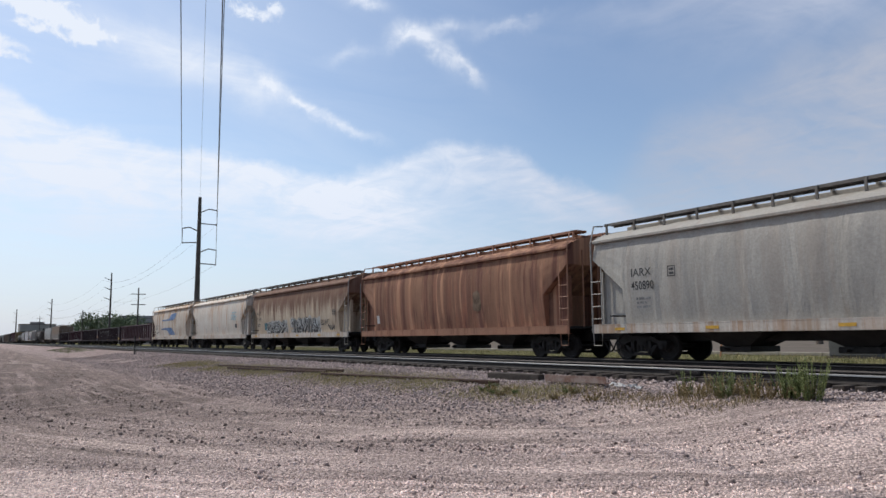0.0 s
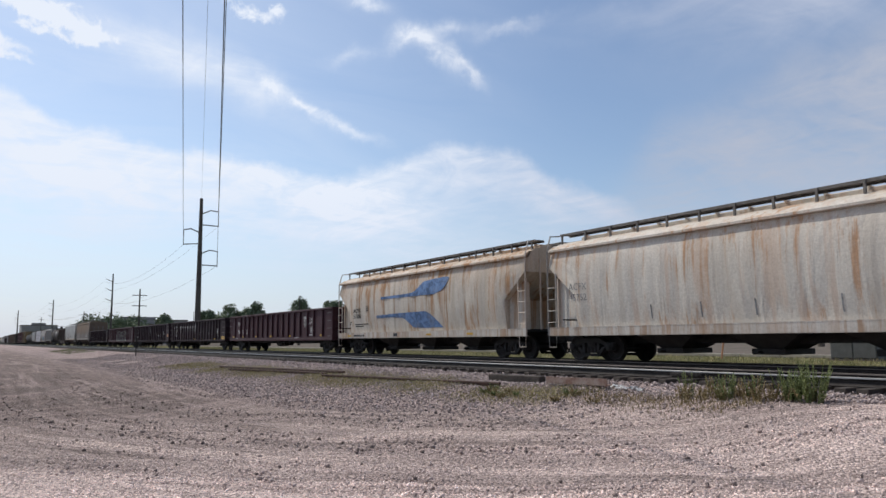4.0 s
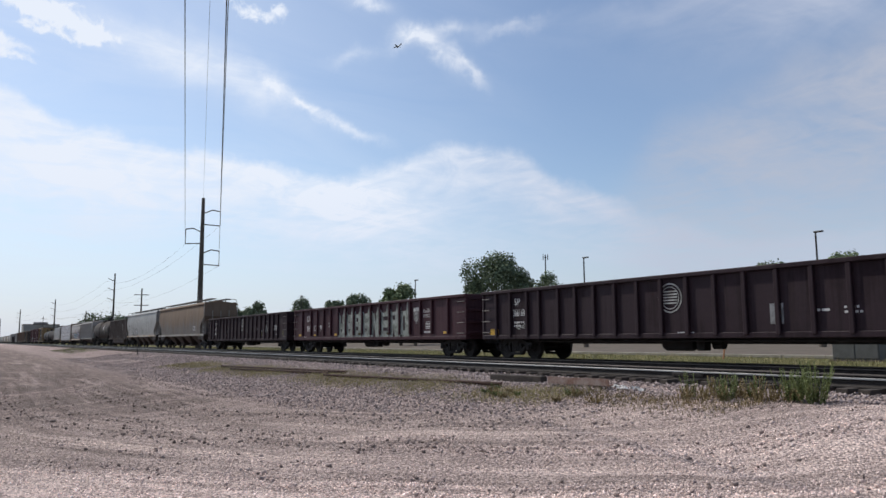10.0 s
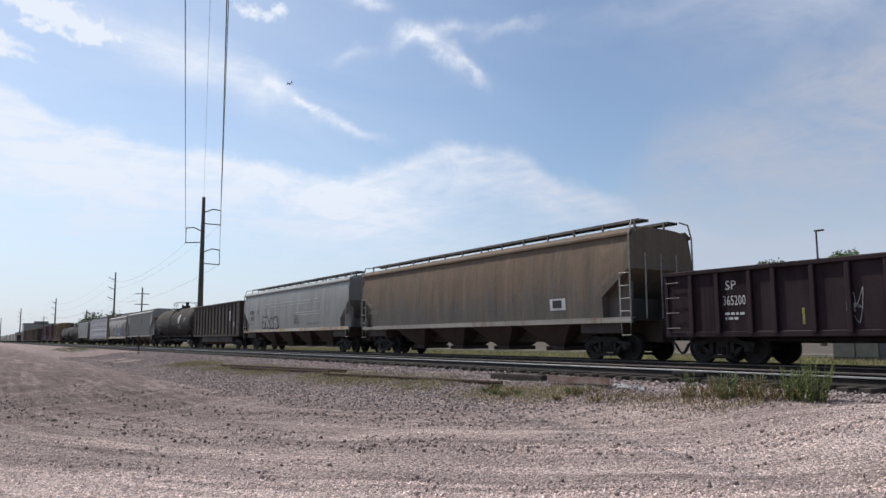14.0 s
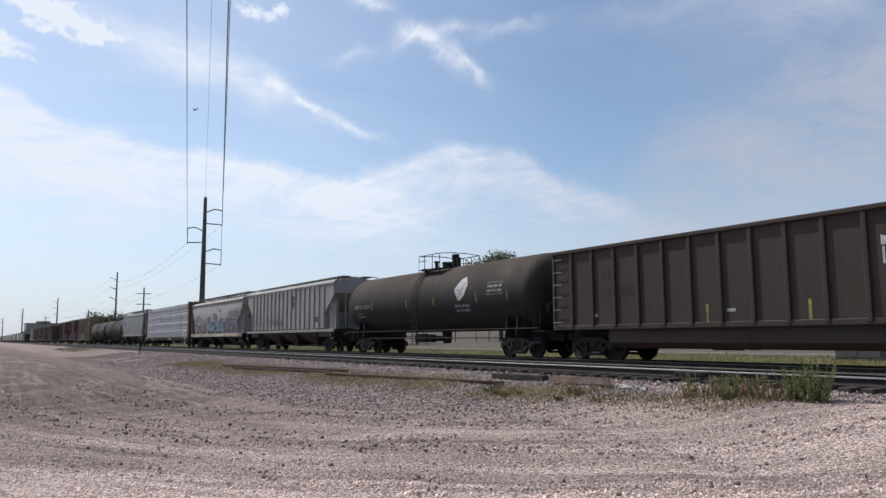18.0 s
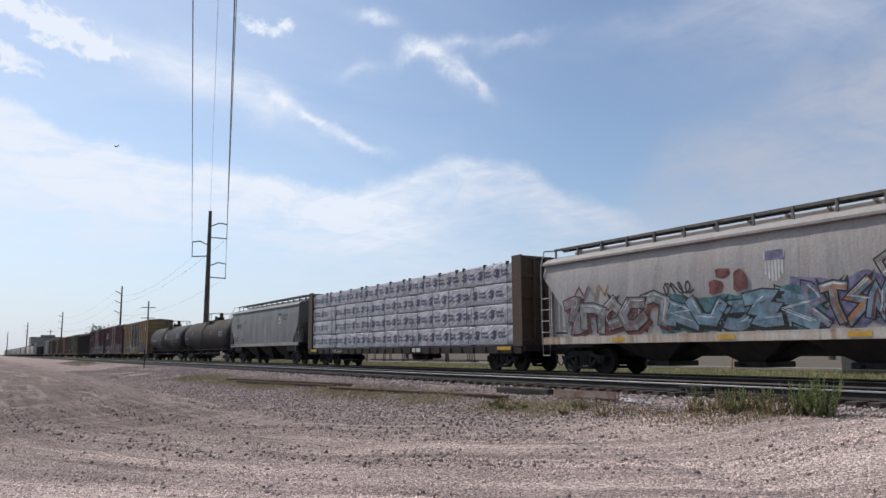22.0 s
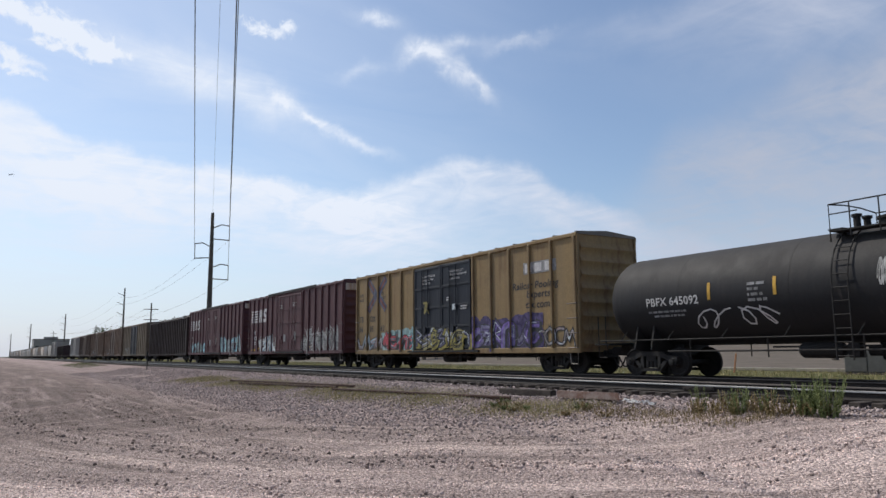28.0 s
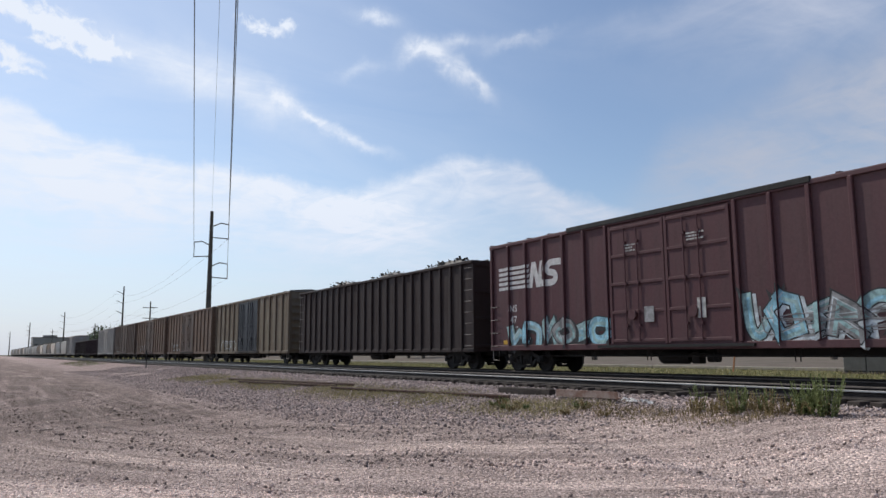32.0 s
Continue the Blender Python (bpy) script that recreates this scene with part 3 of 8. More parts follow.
def graffiti(car, x0, x1, z0, z1, fills, line, side, seed, what, label="", shade=None, cloud=None, fat=0.30):
    """Overlapping spray-painted figures, or letters where a word can be read: fat bent slabs in two tones with an edge, a drop shade and light lines, over a sprayed cloud."""
    rnd = random.Random(seed)
    count = what if isinstance(what, int) else len(what)
    step = (x1 - x0) / count
    h = z1 - z0
    if cloud:
        g = Mesh()
        for i in range(4):
            ribbon(g, rounded([(x0 - 0.2 + (x1 - x0 + 0.4) * u / 13, z0 + h * (0.14 + 0.24 * i) + rnd.uniform(-0.14, 0.14) * h) for u in range(14)]), h * rnd.uniform(0.24, 0.40), 0.0004 * i)
        sprayed("graffiti_cloud", g, side, 0.004, cloud, car)
    last = -1
    for i in range(count):
        t = fat * min(step, h)
        grow = 0.0 if isinstance(what, str) else 0.16 * step
        l, r = x0 + i * step + t * 0.5 - grow, x0 + (i + 1) * step - t * 0.3 + grow
        up, lo = z1 - t * 0.6 - rnd.uniform(0, 0.26) * h, z0 + t * 0.6 + rnd.uniform(0, 0.10) * h
        skew, bow = rnd.uniform(-0.16, 0.24) * step, rnd.uniform(-0.12, 0.12) * h
        if isinstance(what, str):
            rows = glyph(what[i])
        else:
            last, rows = figure(rnd, last)
        lines = [[(l + u * (r - l) + skew * (v - 0.5) + rnd.uniform(-0.06, 0.06) * step, lo + v * (up - lo) + bow * (u - 0.5) + rnd.uniform(-0.05, 0.05) * h) for u, v in row] for row in rows]
        if not isinstance(what, str) and rnd.random() < 0.6:
            lines = [rounded(row, 3) for row in lines]
        lift = 0.007 * (i % 2)
        edge, fill, low, light = Mesh(), Mesh(), Mesh(), Mesh()
        for row in lines:
            ribbon(edge, row, t * 1.2 + (0.20 if isinstance(what, str) else 0.085), lift + 0.002)
            ribbon(fill, row, t * 1.2, lift + 0.0050)
            ribbon(low, [(x + t * 0.22, z - t * 0.22) for x, z in row], t * 0.42, lift + 0.0064)
            for x, z in (row[0], row[-1]):
                e = rnd.choice((-1, 1)) * rnd.uniform(0.08, 0.30) * h
                edge.face([(x - t * 0.6, z, lift + 0.0016), (x + t * 0.6, z, lift + 0.0016), (x + e, z + (0.24 if z > (z0 + z1) / 2 else -0.10) * h, lift + 0.0016)])
        for q in range(2):
            row = rnd.choice(lines)
            m = rnd.randrange(max(1, len(row) - 2))
            ribbon(light, [(x - t * (0.34 - 0.5 * q), z + t * 0.30) for x, z in row[m:m + 3]], 0.03, lift + 0.0085)
        if shade:
            g = Mesh()
            for row in lines:
                ribbon(g, [(x + 0.10, z - 0.09) for x, z in row], t * 1.2 + 0.12, lift)
            sprayed("graffiti_shade", g, side, 0.008, shade, car)
        sprayed("graffiti_outline", edge, side, 0.008, line, car)
        letter = sprayed("graffiti_letter", fill, side, 0.008, fills[i % len(fills)], car, label)
        part("graffiti_tone", on_side(low, side, 0.008), fills[(i + 1) % len(fills)] if len(fills) > 1 else fills[0], letter)
        part("highlight", on_side(light, side, 0.008), "pale_spray" if line == "black_letters" else line, letter)


def sliced(poly, n=10):
    """A convex outline cut into level bands, so that it can follow a rounded side."""
    g = Mesh()
    lo, hi = min(z for x, z in poly), max(z for x, z in poly)

    def span(z):
        xs = []
        for (xa, za), (xb, zb) in zip(poly, poly[1:] + poly[:1]):
            if min(za, zb) <= z <= max(za, zb) and za != zb:
                xs.append(xa + (xb - xa) * (z - za) / (zb - za))
        return min(xs), max(xs)
    for i in range(n):
        z0, z1 = lo + (hi - lo) * i / n, lo + (hi - lo) * (i + 1) / n
        (a, b), (c, d) = span(z0), span(z1)
        g.face([(a, z0, 0), (b, z0, 0), (d, z1, 0), (c, z1, 0)])
    return g


def scrawl(car, x, z, w, h, material, side, seed, width=0.04, loops=5):
    """A quick tag: one looping line."""
    rnd = random.Random(seed)
    g, pts = Mesh(), []
    n = loops * 8
    k1, k2 = rnd.uniform(0.6, 1.4), rnd.uniform(0, 6)
    for i in range(n + 1):
        u = i / n
        pts.append((x + w * u + w / loops * 0.55 * math.sin(u * loops * math.tau + k2), z + h * (0.5 + 0.45 * math.cos(u * loops * math.tau * k1 + k2))))
    ribbon(g, pts, width)
    return part("tag", on_side(g, side), material, car)


def tangle(car, x, z, w, h, material, side, seed, turns=16, width=0.02):
    """A small unreadable tag: one thin line wandering to and fro."""
    rnd = random.Random(seed)
    pts = [(x + w * (0.5 + 0.5 * rnd.uniform(-1, 1)), z + h * (0.5 + 0.5 * rnd.uniform(-1, 1) * (0.6 + 0.4 * math.sin(i)))) for i in range(turns)]
    return part("tag", on_side(ribbon(Mesh(), rounded(pts, 4), width), side), material, car)


def ink(name, colour):
    def build(k, b, place):
        a, g, big = k.noise(place, 3.0, 6, 0.65, 0.6), k.noise(k.scaled(place, (26, 26, 9)), 1.0, 5, 0.65), k.noise(place, 1.1, 3)
        col = k.mix(k.ramp(a, 0.35, 0.65), tuple(min(0.8, c * 1.25 + 0.01) for c in colour), tuple(c * 0.55 for c in colour))
        col = k.mix(k.ramp(big, 0.5, 0.7, 0.0, 0.5), col, tuple(0.35 * c + 0.65 * sum(colour) / 3 for c in colour))
        col = k.mix(k.ramp(g, 0.56, 0.70, 0.0, 0.6), col, (0.10, 0.085, 0.08))
        put(k, b, "Base Color", col)
        put(k, b, "Roughness", k.ramp(a, 0.2, 0.8, 0.55, 0.8))
        put(k, b, "Specular IOR Level", 0.3)
    M[name] = surface(name, build)
    return name


# ---- covered hoppers ----
def curve_of(points):
    """Straight pieces through (z, half width)."""
    def side(z):
        if z <= points[0][0]:
            return points[0][1]
        for (a, p), (b, q) in zip(points, points[1:]):
            if z <= b:
                return p + (q - p) * (z - a) / (b - a)
        return points[-1][1]
    return side


FLOW = curve_of([(1.15, 1.40), (1.6, 1.47), (2.1, 1.53), (2.6, 1.56), (3.1, 1.56), (3.5, 1.53), (3.8, 1.47), (4.0, 1.40)])
ROUND = curve_of([(1.3, 1.52), (2.0, 1.57), (2.6, 1.59), (3.2, 1.58), (3.7, 1.54), (4.1, 1.45)])
FLAT = curve_of([(1.2, 1.52), (4.2, 1.52)])


def hopper_shell(a, side, zs, eave, slant, cut, ridge=4.46, panels=True):
    """The body, from the side sheets' lower edge to the roof; its ends are cut back below over the trucks."""
    def ring(x, zb, out=0.0):
        half = [(side(zb + (eave - zb) * i / 9) + out * math.sin(math.pi * i / 9), zb + (eave - zb) * i / 9) for i in range(10)]
        e = side(eave)
        half += [(e * 0.90, eave + (ridge - eave) * 0.45), (e * 0.62, eave + (ridge - eave) * 0.80), (e * 0.25, ridge)]
        return [(x, -y, z) for y, z in half] + [(x, y, z) for y, z in reversed(half)]
    (x1, z1), (x2, z2) = slant
    g = Mesh()
    left = [ring(-a + x1, z1), ring(-a + x2, z2), ring(-a + x2 + 0.02, cut)]
    n = 5 * max(4, round((2 * a - 2 * x2) / 1.48))
    mid = [ring(-a + x2 + 0.02 + (2 * a - 2 * x2 - 0.04) * i / n, cut, (-0.040, -0.012, 0.0, 0.0, -0.012)[i % 5] if panels else 0) for i in range(1, n)]
    right = [ring(a - x2 - 0.02, cut), ring(a - x2, z2), ring(a - x1, z1)]
    g.loft([list(reversed(r)) for r in left + mid + right], True)
    return g


def roof_walk_mesh(a, z, y, posts):
    g = Mesh()
    n = int(a * 2 / 0.9)
    for i in range(n):
        x0 = -a + 2 * a * i / n
        g.box(x0 + 0.01, x0 + 2 * a / n - 0.01, y - 0.24, y + 0.24, z, z + 0.035)
    for s in (-0.24, 0.24):
        g.box(-a, a, y + s - 0.012, y + s + 0.012, z - 0.05, z + 0.04)
    for i in range(posts + 1):
        x = -a + 0.15 + (2 * a - 0.3) * i / posts
        g.box(x - 0.035, x + 0.035, y - 0.30, y - 0.25, z - 0.42, z + 0.03)
    return g


def hatch_mesh(a, z):
    g = Mesh()
    g.box(-a + 0.6, a - 0.6, -0.30, 0.30, z - 0.1, z + 0.10, 0.02)
    n = max(6, int(a * 2 / 1.2))
    for i in range(n):
        x = -a + 0.9 + (2 * a - 1.8) * i / (n - 1)
        g.box(x - 0.04, x + 0.04, -0.36, 0.36, z + 0.08, z + 0.14)
    return g


def bay_mesh(length, z1, width, z0=0.30):
    g = Mesh()
    top = [(-length / 2, -width), (length / 2, -width), (length / 2, width), (-length / 2, width)]
    low = [(-0.38, -0.62), (0.38, -0.62), (0.38, 0.62), (-0.38, 0.62)]
    g.loft([[(x, y, z0 + 0.16) for x, y in low], [(x, y, z1) for x, y in top]])
    g.box(-0.52, 0.52, -0.72, 0.72, z0, z0 + 0.17, 0.02)
    g.tube([(-0.2, -0.95, z0 + 0.08), (-0.2, 0.95, z0 + 0.08)], 0.04, 6)
    return g


def sill_mesh(a, y, z0, z1):
    o = 1 if y > 0 else -1
    g = Mesh()
    g.box(-a, a, y - 0.02, y + 0.02, z0, z1)
    g.box(-a, a, y - 0.12 * o, y + 0.025 * o, z1 - 0.02, z1 + 0.012)
    g.box(-a, a, y - 0.10 * o, y + 0.02 * o, z0 - 0.012, z0 + 0.006)
    return g


def web_mesh(x1, z1, x2, z2, zs):
    """The recessed plate behind the cut-back corner, with its stiffener."""
    g = Mesh()
    g.prism([(0.35, zs), (x2 + 0.4, zs), (x2 + 0.4, z2 + 0.2), (x1 + 0.35, z1 + 0.1), (0.35, z1 - 0.5)], -0.02, 0.02)
    g.box(0.34, 0.40, -0.12, 0.06, zs, z1 - 0.4)
    return g


def eave_mesh(a, e, z):
    """The edge of the roof sheet, standing out over the top of the side and running up to the roof."""
    out = max(e + 0.06, 1.555)
    prof = [(e - 0.04, z - 0.05), (out - 0.03, z - 0.035), (out, z - 0.02), (out, z + 0.05), (out - 0.02, z + 0.065), (e * 0.90, z + 0.235), (e * 0.86, z + 0.20)]
    return Mesh().loft([[(x, -y, h) for y, h in prof] for x in (-a, a)])


def covered_hopper(label, L, paint, side=FLOW, eave=4.0, walk_z=4.66, sill=(0.90, 1.18), slant=((0.12, 3.40), (1.45, 2.35)), cut=1.16, bays=3, ribs=0, inset=1.72,
                   sill_paint="white_trim", walk_paint="grating", under="dark_steel", ladder="ladder_steel", bay_z=1.2):
    a = L / 2
    car = thing("covered_hopper", label, "freight car", "cars of the freight train")
    key = (round(L, 2), id(side), eave, slant, cut, sill)
    part("hopper_body", kept(("hopper_body", key), lambda: hopper_shell(a, side, sill[0], eave, slant, cut, 4.46, not ribs)), paint, car)
    for y in (-1.54, 1.54):
        part("side_sill", kept(("side_sill", key, y), lambda: sill_mesh(a - 0.05, y, *sill)), sill_paint, car)
    for i, y in enumerate((-0.72, 0.72)):
        part("roof_walk", kept(("roof_walk", round(L, 2), walk_z, y), lambda: roof_walk_mesh(a - 0.15, walk_z, y, 13)), walk_paint, car)
    part("roof_hatch", kept(("roof_hatch", round(L, 2)), lambda: hatch_mesh(a, 4.50)), paint, car)
    for y in (0, 180):
        part("eave_moulding", kept(("eave_moulding", key), lambda: eave_mesh(a - slant[0][0], side(eave), eave)), paint, car, "", pose(0, 0, 0, 0, 0, y))
    part("centre_sill", kept(("centre_sill", round(L, 2), sill), lambda: Mesh().box(-a - 0.1, a + 0.1, -0.30, 0.30, 0.62, sill[0] + 0.12)), under, car)
    span = 2 * a - 2 * (slant[1][0] + 1.75)
    for i in range(bays):
        x = -span / 2 + span * (i + 0.5) / bays
        part("hopper_bay", kept(("hopper_bay", round(span / bays, 2), bay_z, cut), lambda: bay_mesh(span / bays - 0.02, bay_z, side(cut) - 0.14)), under, car, "", pose(x, 0, 0))
    x1, z1 = slant[0]
    x2, z2 = slant[1]
    for o in (1, -1):
        for y in (-1.44, 1.44):
            turn = pose(o * a, y * 0.86, 0, 0, 0, 180 if o > 0 else 0)
            part("corner_web", kept(("corner_web", slant, sill), lambda: web_mesh(x1, z1, x2, z2, sill[1] - 0.02)), paint, car, "", turn)
            lx = o * (a - 0.06) - (0.46 if o > 0 else 0)
            part("ladder", kept(("ladder", 3.3, sill), lambda: ladder_mesh(0.46, sill[1], 3.15)), ladder, car, "", pose(lx, y * 1.085, 0))
            part("corner_post", kept(("corner_post", eave, walk_z, sill), lambda: Mesh().tube([(0, 0, sill[0]), (0, 0, eave), (-0.05, 0.22, walk_z - 0.05), (-0.08, 0.7, walk_z)], 0.030, 6)), ladder, car, "", pose(o * (a - 0.06), y * 1.085, 0) if y < 0 else pose(o * (a - 0.06), y * 1.085, 0, 0, 0, 180))
            part("step", kept("step", stirrup_mesh), ladder, car, "", pose(lx + 0.02, y * 1.085, sill[0]))
        part("end_platform", kept(("end_platform", sill), lambda: Mesh().box(-0.75, 0.0, -1.5, 1.5, sill[1] - 0.1, sill[1] - 0.04)), under, car, "", pose(o * (a - 0.02) + (0.75 if o < 0 else 0), 0, 0))
        part("slope_sheet", kept(("slope_sheet", slant, cut), lambda: Mesh().loft([[(-0.15 - x1, y, z1) for y in (-1.38, 1.38)] + [(-0.15 - x1, y, z1 + 0.04) for y in (1.38, -1.38)], [(-x2 - 1.6, y, cut + 0.05) for y in (-1.3, 1.3)] + [(-x2 - 1.6, y, cut + 0.09) for y in (1.3, -1.3)]])), paint, car, "", pose(o * a, 0, 0, 0, 0, 0 if o > 0 else 180))
        part("body_bolster", kept(("body_bolster", sill), lambda: Mesh().box(-0.9, 1.0, -1.42, 1.42, 0.92, sill[1], 0.02)), under, car, "", pose(o * (a - inset), 0, 0, 0, 0, 0 if o > 0 else 180))
        for y in (-0.7, 0.0, 0.7):
            part("end_post", kept(("end_post", z1, sill), lambda: Mesh().tube([(0, 0, sill[1] - 0.06), (0, 0, z1 + 0.55)], 0.03, 6)), ladder, car, "", pose(o * (a - 0.10), y * 1.1, 0))
    part("brake_wheel", kept("brake_wheel", brake_wheel_mesh), "black_running_gear", car, "", pose(a - 0.02, 0.45, 2.2))
    part("brake_gear", kept("brake_gear", tank_reservoir_mesh), "black_running_gear", car, "", pose(-a + 1.2, -0.55, 1.35, 0, 0, 90))
    if ribs:
        for i in range(ribs):
            x = -a + x2 + 0.15 + (2 * a - 2 * x2 - 0.3) * i / (ribs - 1)
            for y in (-1.55, 1.55):
                part("side_rib", kept(("side_rib", cut, eave), lambda: Mesh().box(-0.05, 0.05, -0.045, 0.045, cut, eave - 0.05, 0.02)), paint, car, "", pose(x, y, 0))
    running_gear(car, a, inset)
    return car


# ---- gondolas ----
def gondola(label, L, paint, z0=0.80, z1=2.74, ribs=15, rib_low=0.85, belly=0.0, inset=1.65, depth=0.11, places=()):
    a, w = L / 2, 1.42
    car = thing("gondola", label, "freight car", "cars of the freight train")
    key = (round(L, 2), z0, z1)
    for o in (-1, 1):
        part("side_wall", kept(("side_wall", key), lambda: Mesh().box(-a, a, -0.015, 0.015, z0, z1)), paint, car, "", pose(0, o * w, 0))
        part("top_chord", kept(("top_chord", key), lambda: Mesh().box(-a, a, -0.09, 0.09, z1 - 0.10, z1 + 0.03, 0.02)), paint, car, "", pose(0, o * (w + 0.04), 0))
        part("bottom_chord", kept(("bottom_chord", key), lambda: Mesh().box(-a, a, -0.05, 0.05, z0 - 0.02, z0 + 0.14, 0.015)), paint, car, "", pose(0, o * (w + 0.02), 0))
        part("end_wall", kept(("end_wall", key), lambda: end_wall_mesh(w, z0, z1)), paint, car, "", pose(o * (a - 0.05), 0, 0, 0, 0, 0 if o > 0 else 180))
        for y in (-1, 1):
            lx = o * (a - 0.08) - (0.5 if o > 0 else 0)
            grab_irons(car, lx, y, w + 0.07, z0 + 0.25, z1 - 0.3)
    for x in [-a + p for p in places] or [-a + 0.95 + (2 * a - 1.9) * i / (ribs - 1) for i in range(ribs)]:
        for o in (-1, 1):
            part("side_rib", kept(("gondola_rib", rib_low, z1, depth), lambda: Mesh().box(-0.065, 0.065, -depth / 2, depth / 2, rib_low, z1 - 0.08, 0.02)), paint, car, "", pose(x, o * (w + depth / 2 + 0.01), 0))
    part("floor", kept(("gondola_floor", key), lambda: Mesh().box(-a + 0.05, a - 0.05, -w, w, z0 + 0.10, z0 + 0.18)), "dark_steel", car)
    part("centre_sill", kept(("gondola_sill", key), lambda: Mesh().box(-a - 0.1, a + 0.1, -0.30, 0.30, 0.60, z0 + 0.10)), "dark_steel", car)
    part("brake_gear", kept("brake_gear", tank_reservoir_mesh), "black_running_gear", car, "", pose(-0.6, -0.55, 0.60))
    part("train_pipe", kept(("train_pipe", key), lambda: Mesh().tube([(-a + 3, -1.2, 0.70), (a - 3, -1.2, 0.70)], 0.025, 6)), "black_running_gear", car)
    part("brake_wheel", kept("brake_wheel", brake_wheel_mesh), "black_running_gear", car, "", pose(a + 0.10, 0.6, z1 - 0.5))
    if belly:
        part("belly", kept(("belly", key), lambda: Mesh().loft([[(x, y * q, z) for y, z in ((-1.25, z0), (-1.25, 0.62), (-0.9, 0.42), (0.9, 0.42), (1.25, 0.62), (1.25, z0))] for x, q in ((-a + belly, 1), (a - belly, 1))])), paint, car)
    running_gear(car, a, inset)
    return car


def end_wall_mesh(w, z0, z1):
    g = Mesh()
    g.box(-0.02, 0.02, -w, w, z0, z1)
    for i in range(4):
        z = z0 + 0.25 + (z1 - z0 - 0.4) * i / 3
        g.box(-0.02, 0.09, -w + 0.05, w - 0.05, z - 0.07, z + 0.07, 0.03)
    g.box(-0.06, 0.10, -w - 0.1, w + 0.1, z1 - 0.10, z1 + 0.03, 0.02)
    for y in (-w, w):
        g.box(-0.05, 0.06, y - 0.06, y + 0.06, z0 - 0.02, z1)
    return g


def grab_irons(car, x, y, w, z0, z1):
    """A column of bent rungs at a corner of a car."""
    n = max(2, int((z1 - z0) / 0.45) + 1)
    rung = kept("grab_iron", lambda: Mesh().tube([(0, 0.03, 0), (0, -0.05, 0), (0.5, -0.05, 0), (0.5, 0.03, 0)], 0.017, 5))
    for i in range(n):
        z = z0 + (z1 - z0) * i / (n - 1)
        part("grab_iron", rung, "grab_steel", car, "", pose(x, y * w, z) if y < 0 else pose(x + 0.5, y * w, z, 0, 0, 180))


